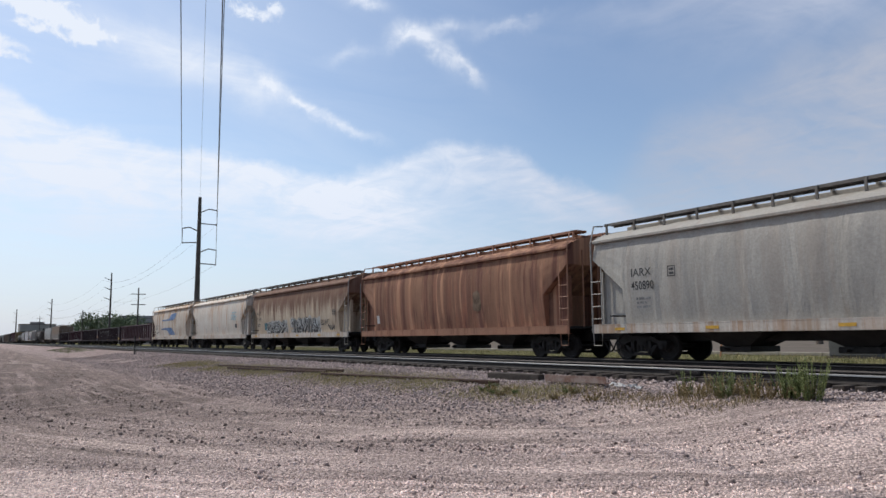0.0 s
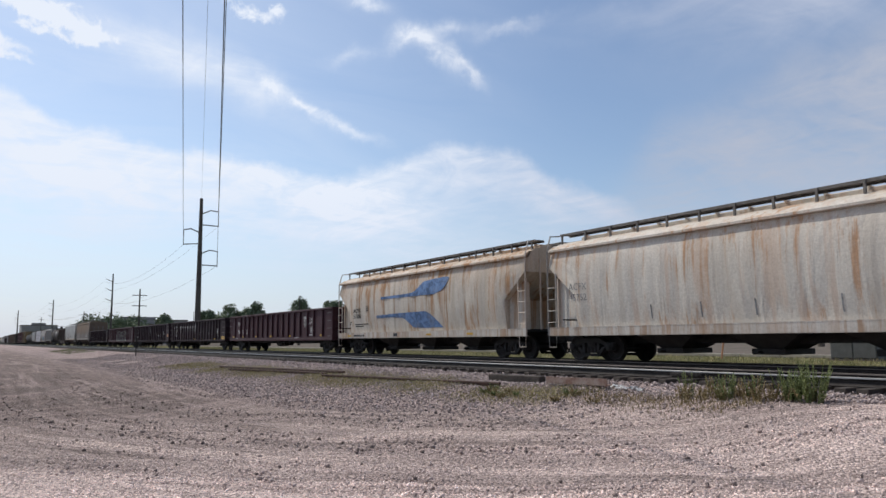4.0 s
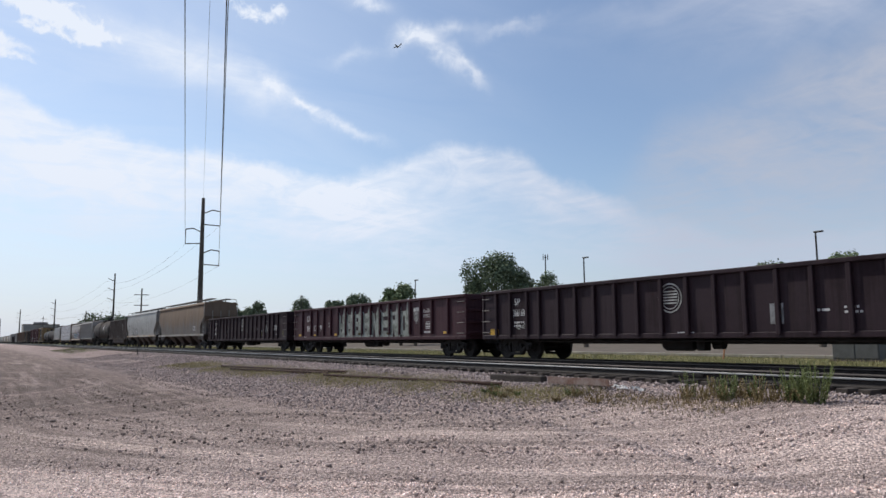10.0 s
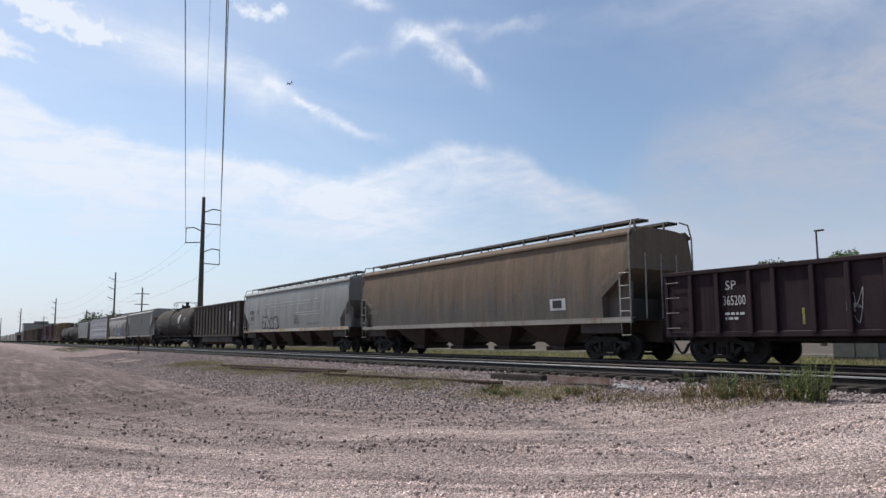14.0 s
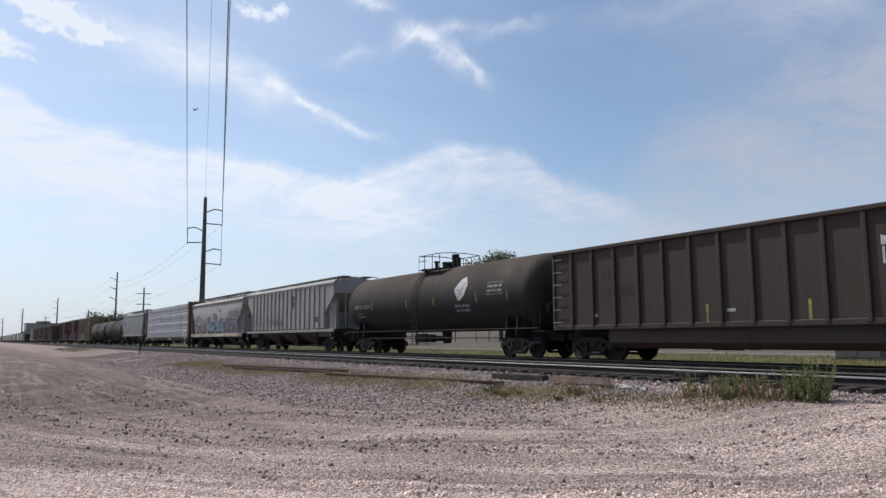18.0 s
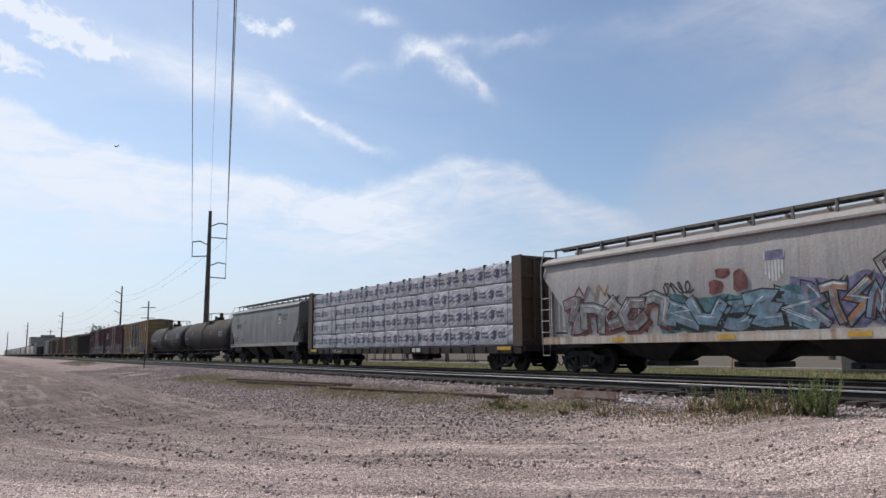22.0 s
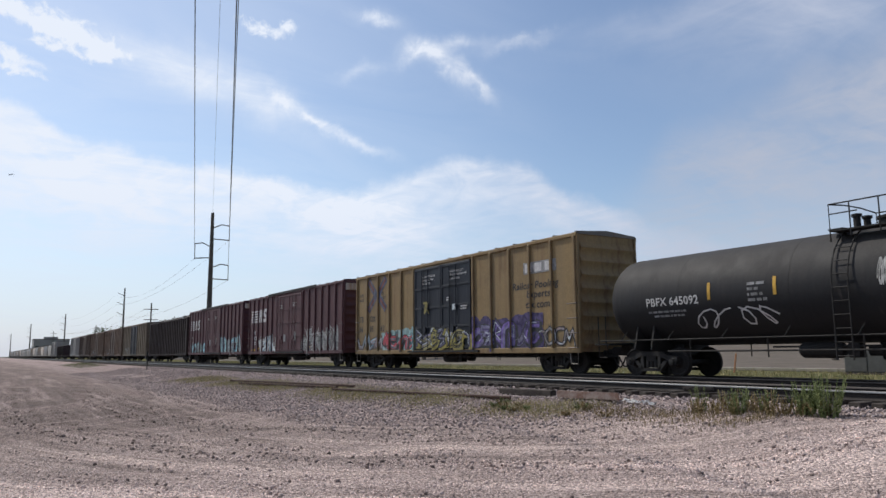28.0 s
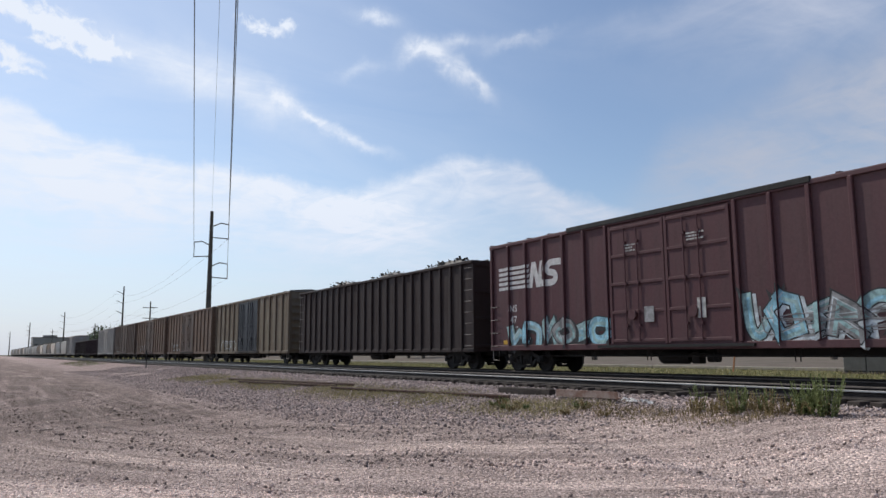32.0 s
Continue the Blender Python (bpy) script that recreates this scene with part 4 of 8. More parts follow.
# ---- box cars ----
def boxcar(label, L, paint, door_paint, z0=0.80, z1=5.16, ribs=9, door=(-2.45, 2.45), roof_paint="galvanized", inset=1.75, cap=None, hood=False):
    a, w = L / 2, 1.46
    car = thing("box_car", label, "freight car", "cars of the freight train")
    key = (round(L, 2), z0, z1)
    for o in (-1, 1):
        part("side_wall", kept(("box_side", key), lambda: Mesh().box(-a, a, -0.02, 0.02, z0, z1 - 0.05)), paint, car, "", pose(0, o * w, 0))
        part("side_sill", kept(("box_sill", key), lambda: Mesh().box(-a, a, -0.05, 0.05, z0 - 0.03, z0 + 0.18, 0.015)), paint, car, "", pose(0, o * (w + 0.02), 0))
        part("top_rail", kept(("box_rail", key), lambda: Mesh().box(-a, a, -0.06, 0.06, z1 - 0.16, z1 - 0.02, 0.02)), cap or paint, car, "", pose(0, o * (w + 0.03), 0))
        part("end_wall", kept(("box_end", key), lambda: box_end_mesh(w, z0, z1)), paint, car, "", pose(o * (a - 0.04), 0, 0, 0, 0, 0 if o > 0 else 180))
        for y in (-w, w):
            part("corner_post", kept(("box_corner", z0, z1), lambda: Mesh().box(-0.05, 0.05, -0.04, 0.04, z0, z1 - 0.06)), paint, car, "", pose(o * (a - 0.04), y, 0))
        mid = (door[0] + door[1]) / 2
        for d0, d1 in ((door[0], mid), (mid, door[1])):
            leaf = part("door", kept(("door", d1 - d0, z0, z1), lambda: door_mesh(d1 - d0, z0 + 0.16, z1 - 0.22)), door_paint, car, "", pose((d0 + d1) / 2, o * (w + 0.05), 0, 0, 0, 0 if o < 0 else 180))
            door_frame(leaf, d1 - d0, z0 + 0.16, z1 - 0.22, door_paint)
            part("lock_rod", kept(("lock_rod", z0, z1), lambda: lock_mesh(z0 + 0.25, z1 - 0.35)), door_paint, leaf, "", pose(-(d1 - d0) * 0.18, -0.09, 0))
        part("door_rail", kept(("door_rail", door), lambda: Mesh().box(door[0] - 0.6, door[1] + 0.6, -0.07, 0.07, z0 + 0.04, z0 + 0.12)), "dark_steel", car, "", pose(0, o * (w + 0.10), 0))
        for y in (-1, 1):
            lx = o * (a - 0.08) - (0.5 if o > 0 else 0)
            grab_irons(car, lx, y, w + 0.06, z0 + 0.15, z0 + 1.75)
            part("step", kept("step", stirrup_mesh), "ladder_steel", car, "", pose(lx, y * w, z0))
    for lo, hi in ((-a + 0.15, door[0] - 0.15), (door[1] + 0.15, a - 0.15)):
        n = ribs // 2 + 2
        RIBS.setdefault(car.name, ([], 0.058, 0.088))[0].extend(lo + (hi - lo) * i / (n - 1) for i in range(n))
        for i in range(n):
            x = lo + (hi - lo) * i / (n - 1)
            for o in (-1, 1):
                part("side_rib", kept(("box_rib", z0, z1), lambda: Mesh().box(-0.06, 0.06, -0.05, 0.05, z0 + 0.16, z1 - 0.14, 0.02)), paint, car, "", pose(x, o * (w + 0.065), 0))
    if hood:
        for o in (-1, 1):
            part("door_hood", kept(("door_hood", key), lambda: Mesh().box(door[0] - 2.1, door[1] + 2.5, -0.05, 0.05, z1 - 0.10, z1 + 0.07, 0.012)), "dark_steel", car, "", pose(0, o * (w + 0.07), 0))
    part("roof", kept(("box_roof", key), lambda: box_roof_mesh(a, w, z1)), roof_paint, car)
    part("underframe", kept(("box_under", key), lambda: Mesh().box(-a, a, -0.35, 0.35, 0.60, z0 + 0.05)), "dark_steel", car)
    part("floor", kept(("box_floor", key), lambda: Mesh().box(-a + 0.05, a - 0.05, -w + 0.05, w - 0.05, z0 + 0.05, z0 + 0.13)), "dark_steel", car)
    part("brake_gear", kept("brake_gear", tank_reservoir_mesh), "black_running_gear", car, "", pose(-0.6, -0.55, 0.58))
    part("train_pipe", kept(("box_pipe", key), lambda: pipe_with_hangers(a - 3.0)), "black_running_gear", car)
    part("brake_wheel", kept("brake_wheel", brake_wheel_mesh), "black_running_gear", car, "", pose(a + 0.14, 0.7, 2.1))
    running_gear(car, a, inset, 0.8)
    return car


def pipe_with_hangers(a):
    g = Mesh()
    g.tube([(-a, -1.1, 0.62), (a, -1.1, 0.62)], 0.028, 6)
    for i in range(6):
        x = -a + 2 * a * i / 5
        g.tube([(x, -1.1, 0.86), (x, -1.1, 0.48)], 0.018, 5)
        g.tube([(x + 0.15, -1.1, 0.86), (x + 0.15, -1.1, 0.48)], 0.018, 5)
    return g


def box_end_mesh(w, z0, z1):
    """Pressed end: a plain sheet with long rounded corrugations across it."""
    rows, n = [], 8
    for i in range(n * 6 + 1):
        u = i / (n * 6)
        z = z0 + 0.12 + (z1 - z0 - 0.34) * u
        rows.append((0.075 * max(0, math.sin(u * n * math.tau - 0.6)) ** 0.7 if i % (n * 6) else 0, z))
    g = Mesh()
    g.box(-0.03, 0.0, -w, w, z0, z1 - 0.04)
    g.loft([[(0.004 + x, y, z) for x, z in rows] for y in (-w + 0.12, w - 0.12)], True, False, False)
    return g


def door_mesh(width, z0, z1):
    return Mesh().box(-width / 2 + 0.02, width / 2 - 0.02, -0.03, 0.03, z0, z1, 0.01)


def door_frame(leaf, width, z0, z1, paint):
    """The pressed beams and stiles that stiffen a sliding door."""
    h = width / 2 - 0.02
    for i in range(5):
        part("door_beam", kept(("door_beam", width), lambda: Mesh().box(-h + 0.10, h - 0.10, -0.065, -0.028, -0.05, 0.05, 0.01)), paint, leaf, "", pose(0, 0, z0 + 0.1 + (z1 - z0 - 0.2) * i / 4))
    for x in (-h + 0.05, h - 0.05):
        part("door_stile", kept(("door_stile", z0, z1), lambda: Mesh().box(-0.05, 0.05, -0.06, -0.028, z0, z1)), paint, leaf, "", pose(x, 0, 0))


def lock_mesh(z0, z1):
    g = Mesh()
    for x in (0, 0.55):
        g.tube([(x, 0, z0), (x, 0, z1)], 0.022, 6)
        for z in (z0 + 0.5, (z0 + z1) / 2, z1 - 0.5):
            g.box(x - 0.06, x + 0.06, -0.03, 0.05, z - 0.04, z + 0.04)
    g.lathe([(-0.06, 0.03), (-0.06, 0.17), (0.0, 0.17)], "y", 14, (0.28, 0, z0 + 0.85))
    return g


def box_roof_mesh(a, w, z1):
    g = Mesh()
    prof = [(-w - 0.06, z1 - 0.06), (-w - 0.06, z1 - 0.01), (0, z1 + 0.10), (w + 0.06, z1 - 0.01), (w + 0.06, z1 - 0.06)]
    g.loft([[(x, y, z) for y, z in reversed(prof)] for x in (-a, a)])
    n = int(2 * a / 1.25)
    for i in range(n + 1):
        x = -a + 0.06 + (2 * a - 0.12) * i / n
        for o in (-1, 1):
            p = [(o * (w + 0.05), z1 - 0.01), (o * (w + 0.05), z1 + 0.035), (0, z1 + 0.145), (0, z1 + 0.10)]
            g.loft([[(x - 0.05, y, z) for y, z in p], [(x + 0.05, y, z) for y, z in p]])
    return g


# ---- tank cars ----
def tank_car(label, L, paint, r=1.50, zc=2.52, inset=1.7, platform=0.0, plat_len=3.0):
    a = L / 2
    car = thing("tank_car", label, "freight car", "cars of the freight train")
    rows = [(-a, 0.05)] + [(-a + 0.75 * (1 - math.cos(q)), r * math.sin(q) ** 0.8) for q in [math.pi / 2 * i / 7 for i in range(1, 8)]]
    rows += [(-a + 0.75 + (2 * a - 1.5) * i / 8, r) for i in range(1, 8)]
    rows += [(-x, q) for x, q in reversed(rows[:8])]
    part("tank", kept(("tank", round(L, 2), r, zc), lambda: Mesh().lathe(rows, "x", 48, (0, 0, zc))), paint, car)
    for x in (-a * 0.62, -a * 0.2, a * 0.2, a * 0.62):
        part("weld_seam", kept(("weld_seam", r, zc), lambda: Mesh().lathe([(-0.02, r - 0.02), (-0.02, r + 0.004), (0.02, r + 0.004), (0.02, r - 0.02)], "x", 48, (0, 0, zc))), paint, car, "", pose(x, 0, 0))
    for o in (-1, 1):
        part("stub_sill", kept("stub_sill", lambda: Mesh().box(-1.6, 1.15, -0.32, 0.32, 0.66, 1.10, 0.02)), "black_running_gear", car, "", pose(o * (a - 0.9), 0, 0, 0, 0, 0 if o > 0 else 180))
        part("bolster", kept(("tank_bolster", r, zc), lambda: saddle_mesh(r, zc)), "black_running_gear", car, "", pose(o * (a - inset), 0, 0))
        part("end_deck", kept("end_deck", lambda: Mesh().box(-0.35, 0.35, -1.45, 1.45, 1.02, 1.08)), "black_running_gear", car, "", pose(o * (a + 0.05), 0, 0))
        part("side_rail", kept(("side_rail", round(L, 2)), lambda: tank_rail_mesh(a)), "black_running_gear", car, "", pose(0, o * 1.47, 0))
        for y in (-1.46, 1.46):
            part("end_rail", kept("end_rail", lambda: Mesh().tube([(0, 0, 1.05), (0, 0, 2.0), (0.35, 0, 2.0), (0.35, 0, 1.05)], 0.02, 6)), "black_running_gear", car, "", pose(o * (a + 0.02) - 0.17, y, 0))
            part("step", kept("step", stirrup_mesh), "black_running_gear", car, "", pose(o * a - 0.2, y, 1.02))
    part("brake_gear", kept("brake_gear", tank_reservoir_mesh), "black_running_gear", car, "", pose(-1.5, -0.5, 0.80))
    part("bottom_outlet", kept("bottom_outlet", lambda: Mesh().lathe([(0.55, 0.05), (0.55, 0.2), (0.9, 0.24), (1.1, 0.24)], "z", 14)), "black_running_gear", car)
    part("platform", kept(("platform", r, zc, plat_len), lambda: platform_mesh(r, zc, plat_len)), "black_running_gear", car, "", pose(platform, 0, 0))
    part("manway", kept(("manway", r, zc), lambda: manway_mesh(zc + r)), "black_running_gear", car, "", pose(platform, 0, 0))
    part("ladder", kept(("tank_ladder", r, zc), lambda: tank_ladder_mesh(r, zc)), "black_running_gear", car, "", pose(platform - plat_len * 0.42, 0, 0))
    part("brake_wheel", kept("brake_wheel", brake_wheel_mesh), "black_running_gear", car, "", pose(a + 0.30, -0.9, 1.9))
    running_gear(car, a - 0.0, inset)
    return car


def saddle_mesh(r, zc):
    g = Mesh()
    arc = [(1.35 * math.sin(q), zc - 1.0 * r * math.cos(q) - 0.03) for q in [radians(-62 + 124 * i / 10) for i in range(11)]]
    outline = [(-1.4, 0.86)] + [(y * r / 1.5, z) for y, z in arc] + [(1.4, 0.86), (0.6, 0.72), (-0.6, 0.72)]
    for x in (-0.35, 0.35):
        g.loft([[(x - 0.03, y, z) for y, z in outline], [(x + 0.03, y, z) for y, z in outline]])
    return g


def tank_rail_mesh(a):
    g = Mesh()
    g.tube([(-a - 0.1, 0, 1.16), (a + 0.1, 0, 1.16)], 0.024, 6)
    g.tube([(-a * 0.7, 0.25, 0.80), (a * 0.7, 0.25, 0.80)], 0.03, 6)
    for i in range(9):
        x = -a * 0.9 + 1.8 * a * i / 8
        g.tube([(x, 0, 1.16), (x + 0.05, 0.25, 1.45)], 0.018, 5)
    for i in range(5):
        x = -a * 0.6 + 1.2 * a * i / 4
        g.tube([(x, 0.25, 1.2), (x, 0.25, 0.62)], 0.02, 5)
    return g


def platform_mesh(r, zc, n):
    g = Mesh()
    z = zc + r + 0.02
    h = n / 2
    for y in (-0.95, 0.95):
        o = 1 if y > 0 else -1
        g.box(-h, h, y - 0.22, y + 0.22, z - 0.14, z - 0.10)
        g.tube([(-h, y + 0.2 * o, z - 0.4), (-h, y + 0.2 * o, z + 0.58), (h, y + 0.2 * o, z + 0.58), (h, y + 0.2 * o, z - 0.4)], 0.022, 6)
        g.tube([(-h, y + 0.2 * o, z + 0.32), (-h * 0.25, y + 0.2 * o, z + 0.32)], 0.018, 5)
        for x in (-h * 0.45, h * 0.3):
            g.tube([(x, y + 0.2 * o, z - 0.3), (x, y + 0.2 * o, z + 0.58)], 0.018, 5)
    for x in (-h, h):
        g.tube([(x, -1.15, z + 0.58), (x, -0.4, z + 0.64), (x, 0.4, z + 0.64), (x, 1.15, z + 0.58)], 0.020, 5)
        g.box(x - 0.2, x + 0.2, -0.9, 0.9, z - 0.06, z - 0.02)
    return g


def manway_mesh(top):
    g = Mesh()
    g.lathe([(top - 0.2, 0.05), (top - 0.2, 0.34), (top + 0.18, 0.34), (top + 0.19, 0.40), (top + 0.25, 0.40), (top + 0.32, 0.15)], "z", 20, (0.05, 0, 0))
    g.lathe([(top - 0.2, 0.03), (top - 0.2, 0.17), (top + 0.5, 0.17), (top + 0.52, 0.20), (top + 0.62, 0.17), (top + 0.64, 0.03)], "z", 16, (0.75, -0.1, 0))
    for x, y in ((-0.75, -0.25), (-0.75, 0.25), (1.2, -0.2)):
        g.lathe([(top - 0.2, 0.03), (top - 0.2, 0.09), (top + 0.32, 0.09), (top + 0.33, 0.13), (top + 0.40, 0.13), (top + 0.42, 0.03)], "z", 12, (x, y, 0))
    return g


def tank_ladder_mesh(r, zc):
    g = Mesh()
    for x in (0, 0.42):
        pts = [(x, -(r + 0.08) * math.cos(radians(q)), zc + (r + 0.08) * math.sin(radians(q))) for q in range(-5, 76, 10)]
        g.tube([(x, -r - 0.08, 0.55)] + pts, 0.022, 5)
    for i in range(12):
        z = 0.65 + 0.34 * i
        s = max(-1, min(1, (z - zc) / (r + 0.08)))
        y = -(r + 0.08) * (math.sqrt(1 - s * s) if z > zc else 1)
        if z < zc + r * 0.92:
            g.tube([(0, y, z), (0.42, y, z)], 0.015, 5)
    return g


# ---- the ground ----
def smooth(u):
    u = max(0.0, min(1.0, u))
    return u * u * (3 - 2 * u)


def ground_z(x, y):
    """Gravel lot, rising to the ballast shoulder; a ramp up to the rails towards the crossing; verge and lot beyond."""
    lot = -0.80 + 0.10 * smooth((y - 2) / 8)
    bank = -0.36 + 0.05 * math.sin(x * 0.21) * smooth((-6 - x) / 10)
    z = lot + (bank - lot) * smooth((y - 8.5) / 3.6)
    ramp = smooth((x + 9.6) / 4.2) * smooth((y - 7.0) / 5.5)
    z += (-0.27 - z) * ramp
    if y > 12.4:
        z += (-0.30 - z) * smooth((y - 12.4) / 0.8)
    if y > 21.5:
        z += (-0.55 - z) * smooth((y - 21.5) / 3.0)
    if 3 < y < 13:
        z += 0.03 * math.sin(x * 1.3 + 0.8 * y) * math.sin(y * 0.9) * (1 - ramp)
    if -60 < x < 10 and -2 < y < 13:
        z += (0.02 * noise.noise(Vector((x * 0.9, y * 0.9, 0))) + 0.03 * noise.noise(Vector((x * 0.25, y * 0.25, 5)))) * smooth((13 - y) / 1.5)
    return z


def axis(stops):
    out = []
    for a, b, step in stops:
        n = max(1, round((b - a) / step))
        out += [a + (b - a) * i / n for i in range(n)]
    return out + [stops[-1][1]]


def ground_mesh():
    xs = axis([(-4500, -400, 500), (-400, -120, 20), (-120, -50, 4), (-50, 6, 0.35), (6, 60, 6), (60, 400, 40), (400, 4500, 500)])
    ys = axis([(-4500, -60, 700), (-60, -2, 6), (-2, 14.5, 0.3), (14.5, 26, 0.8), (26, 90, 6), (90, 500, 60), (500, 4500, 500)])
    g = Mesh()
    nx = len(xs)
    g.v = [(x, y, ground_z(x, y)) for y in ys for x in xs]
    for j in range(len(ys) - 1):
        for i in range(nx - 1):
            a = j * nx + i
            g.f.append((a, a + 1, a + nx + 1, a + nx))
            g.s.append(True)
    return g


BEND = (-21.0, 18.0)     # wheel tracks come along the rails and bend round this point to the crossing


def lot_colour(k, place):
    """Brown-grey dirt with wheel tracks bending to the crossing, pale pink crushed stone on the drive, ballast spilled below the bank."""
    s = k.n("ShaderNodeSeparateXYZ", i_0=place)
    x, y = s.outputs[0], s.outputs[1]
    big = k.noise(place, 0.22, 5, 0.6)
    mid = k.noise(place, 1.3, 6, 0.6)
    dx, dy = k.math("MAXIMUM", k.math("SUBTRACT", x, BEND[0]), 0.0), k.math("MAXIMUM", k.math("SUBTRACT", BEND[1], y), 0.0)
    v = k.math("SQRT", k.math("ADD", k.math("MULTIPLY", dx, dx), k.math("MULTIPLY", dy, dy)))
    u = k.math("ADD", x, y)
    lanes = k.noise(k.n("ShaderNodeCombineXYZ", i_0=k.math("MULTIPLY", v, 1.0), i_1=k.math("MULTIPLY", u, 0.07)).outputs[0], 1.0, 6, 0.68, 0.25)
    ruts = k.noise(k.n("ShaderNodeCombineXYZ", i_0=k.math("MULTIPLY", v, 3.4), i_1=k.math("MULTIPLY", u, 0.16)).outputs[0], 1.0, 5, 0.62, 0.5)
    # a second, tighter set of turning tracks on the open lot
    ring = k.n("ShaderNodeVectorMath", operation="DISTANCE", i_0=k.n("ShaderNodeCombineXYZ", i_0=x, i_1=y).outputs[0])
    ring.inputs[1].default_value = (-33.0, -7.0, 0.0)
    arcs = k.noise(k.n("ShaderNodeCombineXYZ", i_0=k.math("MULTIPLY", ring.outputs["Value"], 1.1), i_1=k.math("MULTIPLY", u, 0.06)).outputs[0], 1.0, 5, 0.7, 0.35)
    dirt = k.mix(k.ramp(mid, 0.3, 0.7), (0.60, 0.485, 0.438), (0.44, 0.356, 0.322))
    dirt = k.mix(k.ramp(big, 0.42, 0.68, 0, 0.40), dirt, (0.31, 0.252, 0.228))
    # darker beyond x = -9, fully so from x = -22
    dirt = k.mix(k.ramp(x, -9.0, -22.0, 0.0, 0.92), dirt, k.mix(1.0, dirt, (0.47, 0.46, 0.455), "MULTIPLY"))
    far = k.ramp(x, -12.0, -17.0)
    turned = k.math("MULTIPLY", k.ramp(arcs, 0.52, 0.64, 0.0, 0.60), far)
    dirt = k.mix(turned, dirt, (0.47, 0.378, 0.340))
    dirt = k.mix(k.math("MULTIPLY", k.ramp(arcs, 0.46, 0.36, 0.0, 0.6), far), dirt, (0.19, 0.155, 0.142))
    dirt = k.mix(k.ramp(lanes, 0.53, 0.59, 0.0, 0.65), dirt, k.mix(far, (0.68, 0.55, 0.495), (0.45, 0.364, 0.328)))
    dirt = k.mix(k.ramp(lanes, 0.47, 0.40, 0.0, 0.60), dirt, (0.255, 0.207, 0.187))
    # the drive of pale crushed stone
    across = k.math("ADD", k.math("ADD", v, k.math("MULTIPLY", y, 0.34)), k.math("MULTIPLY", k.math("SUBTRACT", mid, 0.5), 2.4))
    drive = k.math("MULTIPLY", k.ramp(across, 18.2, 20.2), k.ramp(x, -13.0, -8.5))
    dirt = k.mix(drive, dirt, k.mix(k.ramp(lanes, 0.44, 0.56), (0.47, 0.378, 0.345), (0.70, 0.565, 0.515)))
    dirt = k.mix(k.ramp(ruts, 0.50, 0.40, 0.0, 0.60), dirt, k.mix(1.0, dirt, (0.62, 0.61, 0.60), "MULTIPLY"))
    # darker spill of ballast below the bank
    spill = k.math("MULTIPLY", k.ramp(k.math("ADD", v, k.math("MULTIPLY", k.math("SUBTRACT", mid, 0.5), 5.0)), 13.8, 10.2), k.ramp(y, 14.0, 12.8))
    dirt = k.mix(k.math("MULTIPLY", spill, 0.62), dirt, (0.44, 0.352, 0.330))
    return x, y, big, mid, dirt


def build_ground(k, b, place):
    x, y, big, mid, dirt = lot_colour(k, place)
    grit = k.noise(place, 26.0, 6, 0.7)
    stone = k.n("ShaderNodeTexVoronoi", i_2=34.0)
    clod = k.noise(place, 6.5, 5, 0.6)
    k.t.links.new(place, stone.inputs["Vector"])
    dirt = k.mix(k.ramp(clod, 0.45, 0.72, 0.0, 0.35), dirt, k.mix(1.0, dirt, (0.66, 0.65, 0.64), "MULTIPLY"))
    dirt = k.mix(k.ramp(grit, 0.35, 0.7), dirt, k.mix(1.0, dirt, (0.70, 0.69, 0.69), "MULTIPLY"))
    own = k.n("ShaderNodeSeparateColor", i_0=stone.outputs[1]).outputs[0]
    fine = k.n("ShaderNodeTexVoronoi", i_2=75.0)
    k.t.links.new(place, fine.inputs["Vector"])
    own2 = k.n("ShaderNodeSeparateColor", i_0=fine.outputs[1]).outputs[0]
    dirt = k.mix(1.0, dirt, k.mix(own, (0.50, 0.49, 0.49), (1.55, 1.54, 1.53)), "MULTIPLY")
    dirt = k.mix(1.0, dirt, k.mix(own2, (0.75, 0.74, 0.74), (1.28, 1.27, 1.26)), "MULTIPLY")
    edge = k.math("ADD", y, k.math("MULTIPLY", k.math("SUBTRACT", big, 0.5), 6.0))
    field = k.mix(k.ramp(mid, 0.35, 0.65), (0.10, 0.105, 0.036), (0.175, 0.155, 0.070))
    col = k.mix(k.ramp(edge, 22.0, 24.0), dirt, field)
    put(k, b, "Base Color", col)
    put(k, b, "Roughness", 0.95)
    put(k, b, "Specular IOR Level", 0.1)
    h = k.math("ADD", k.math("MULTIPLY", grit, 0.4), k.math("SUBTRACT", k.math("MULTIPLY", clod, 1.0), k.math("MULTIPLY", stone.outputs[0], 0.6)))
    bump(k, b, h, 1.0, 0.07)


def build_lot_stone(k, b, place):
    """Each stone a little lighter or darker than the dirt it lies on."""
    x, y, big, mid, dirt = lot_colour(k, place)
    own = k.n("ShaderNodeNewGeometry").outputs["Random Per Island"]
    tone = k.mix(own, (0.62, 0.60, 0.59), (2.1, 2.06, 2.05))
    put(k, b, "Base Color", k.mix(1.0, dirt, tone, "MULTIPLY"))
    put(k, b, "Roughness", 0.95)
    put(k, b, "Specular IOR Level", 0.15)


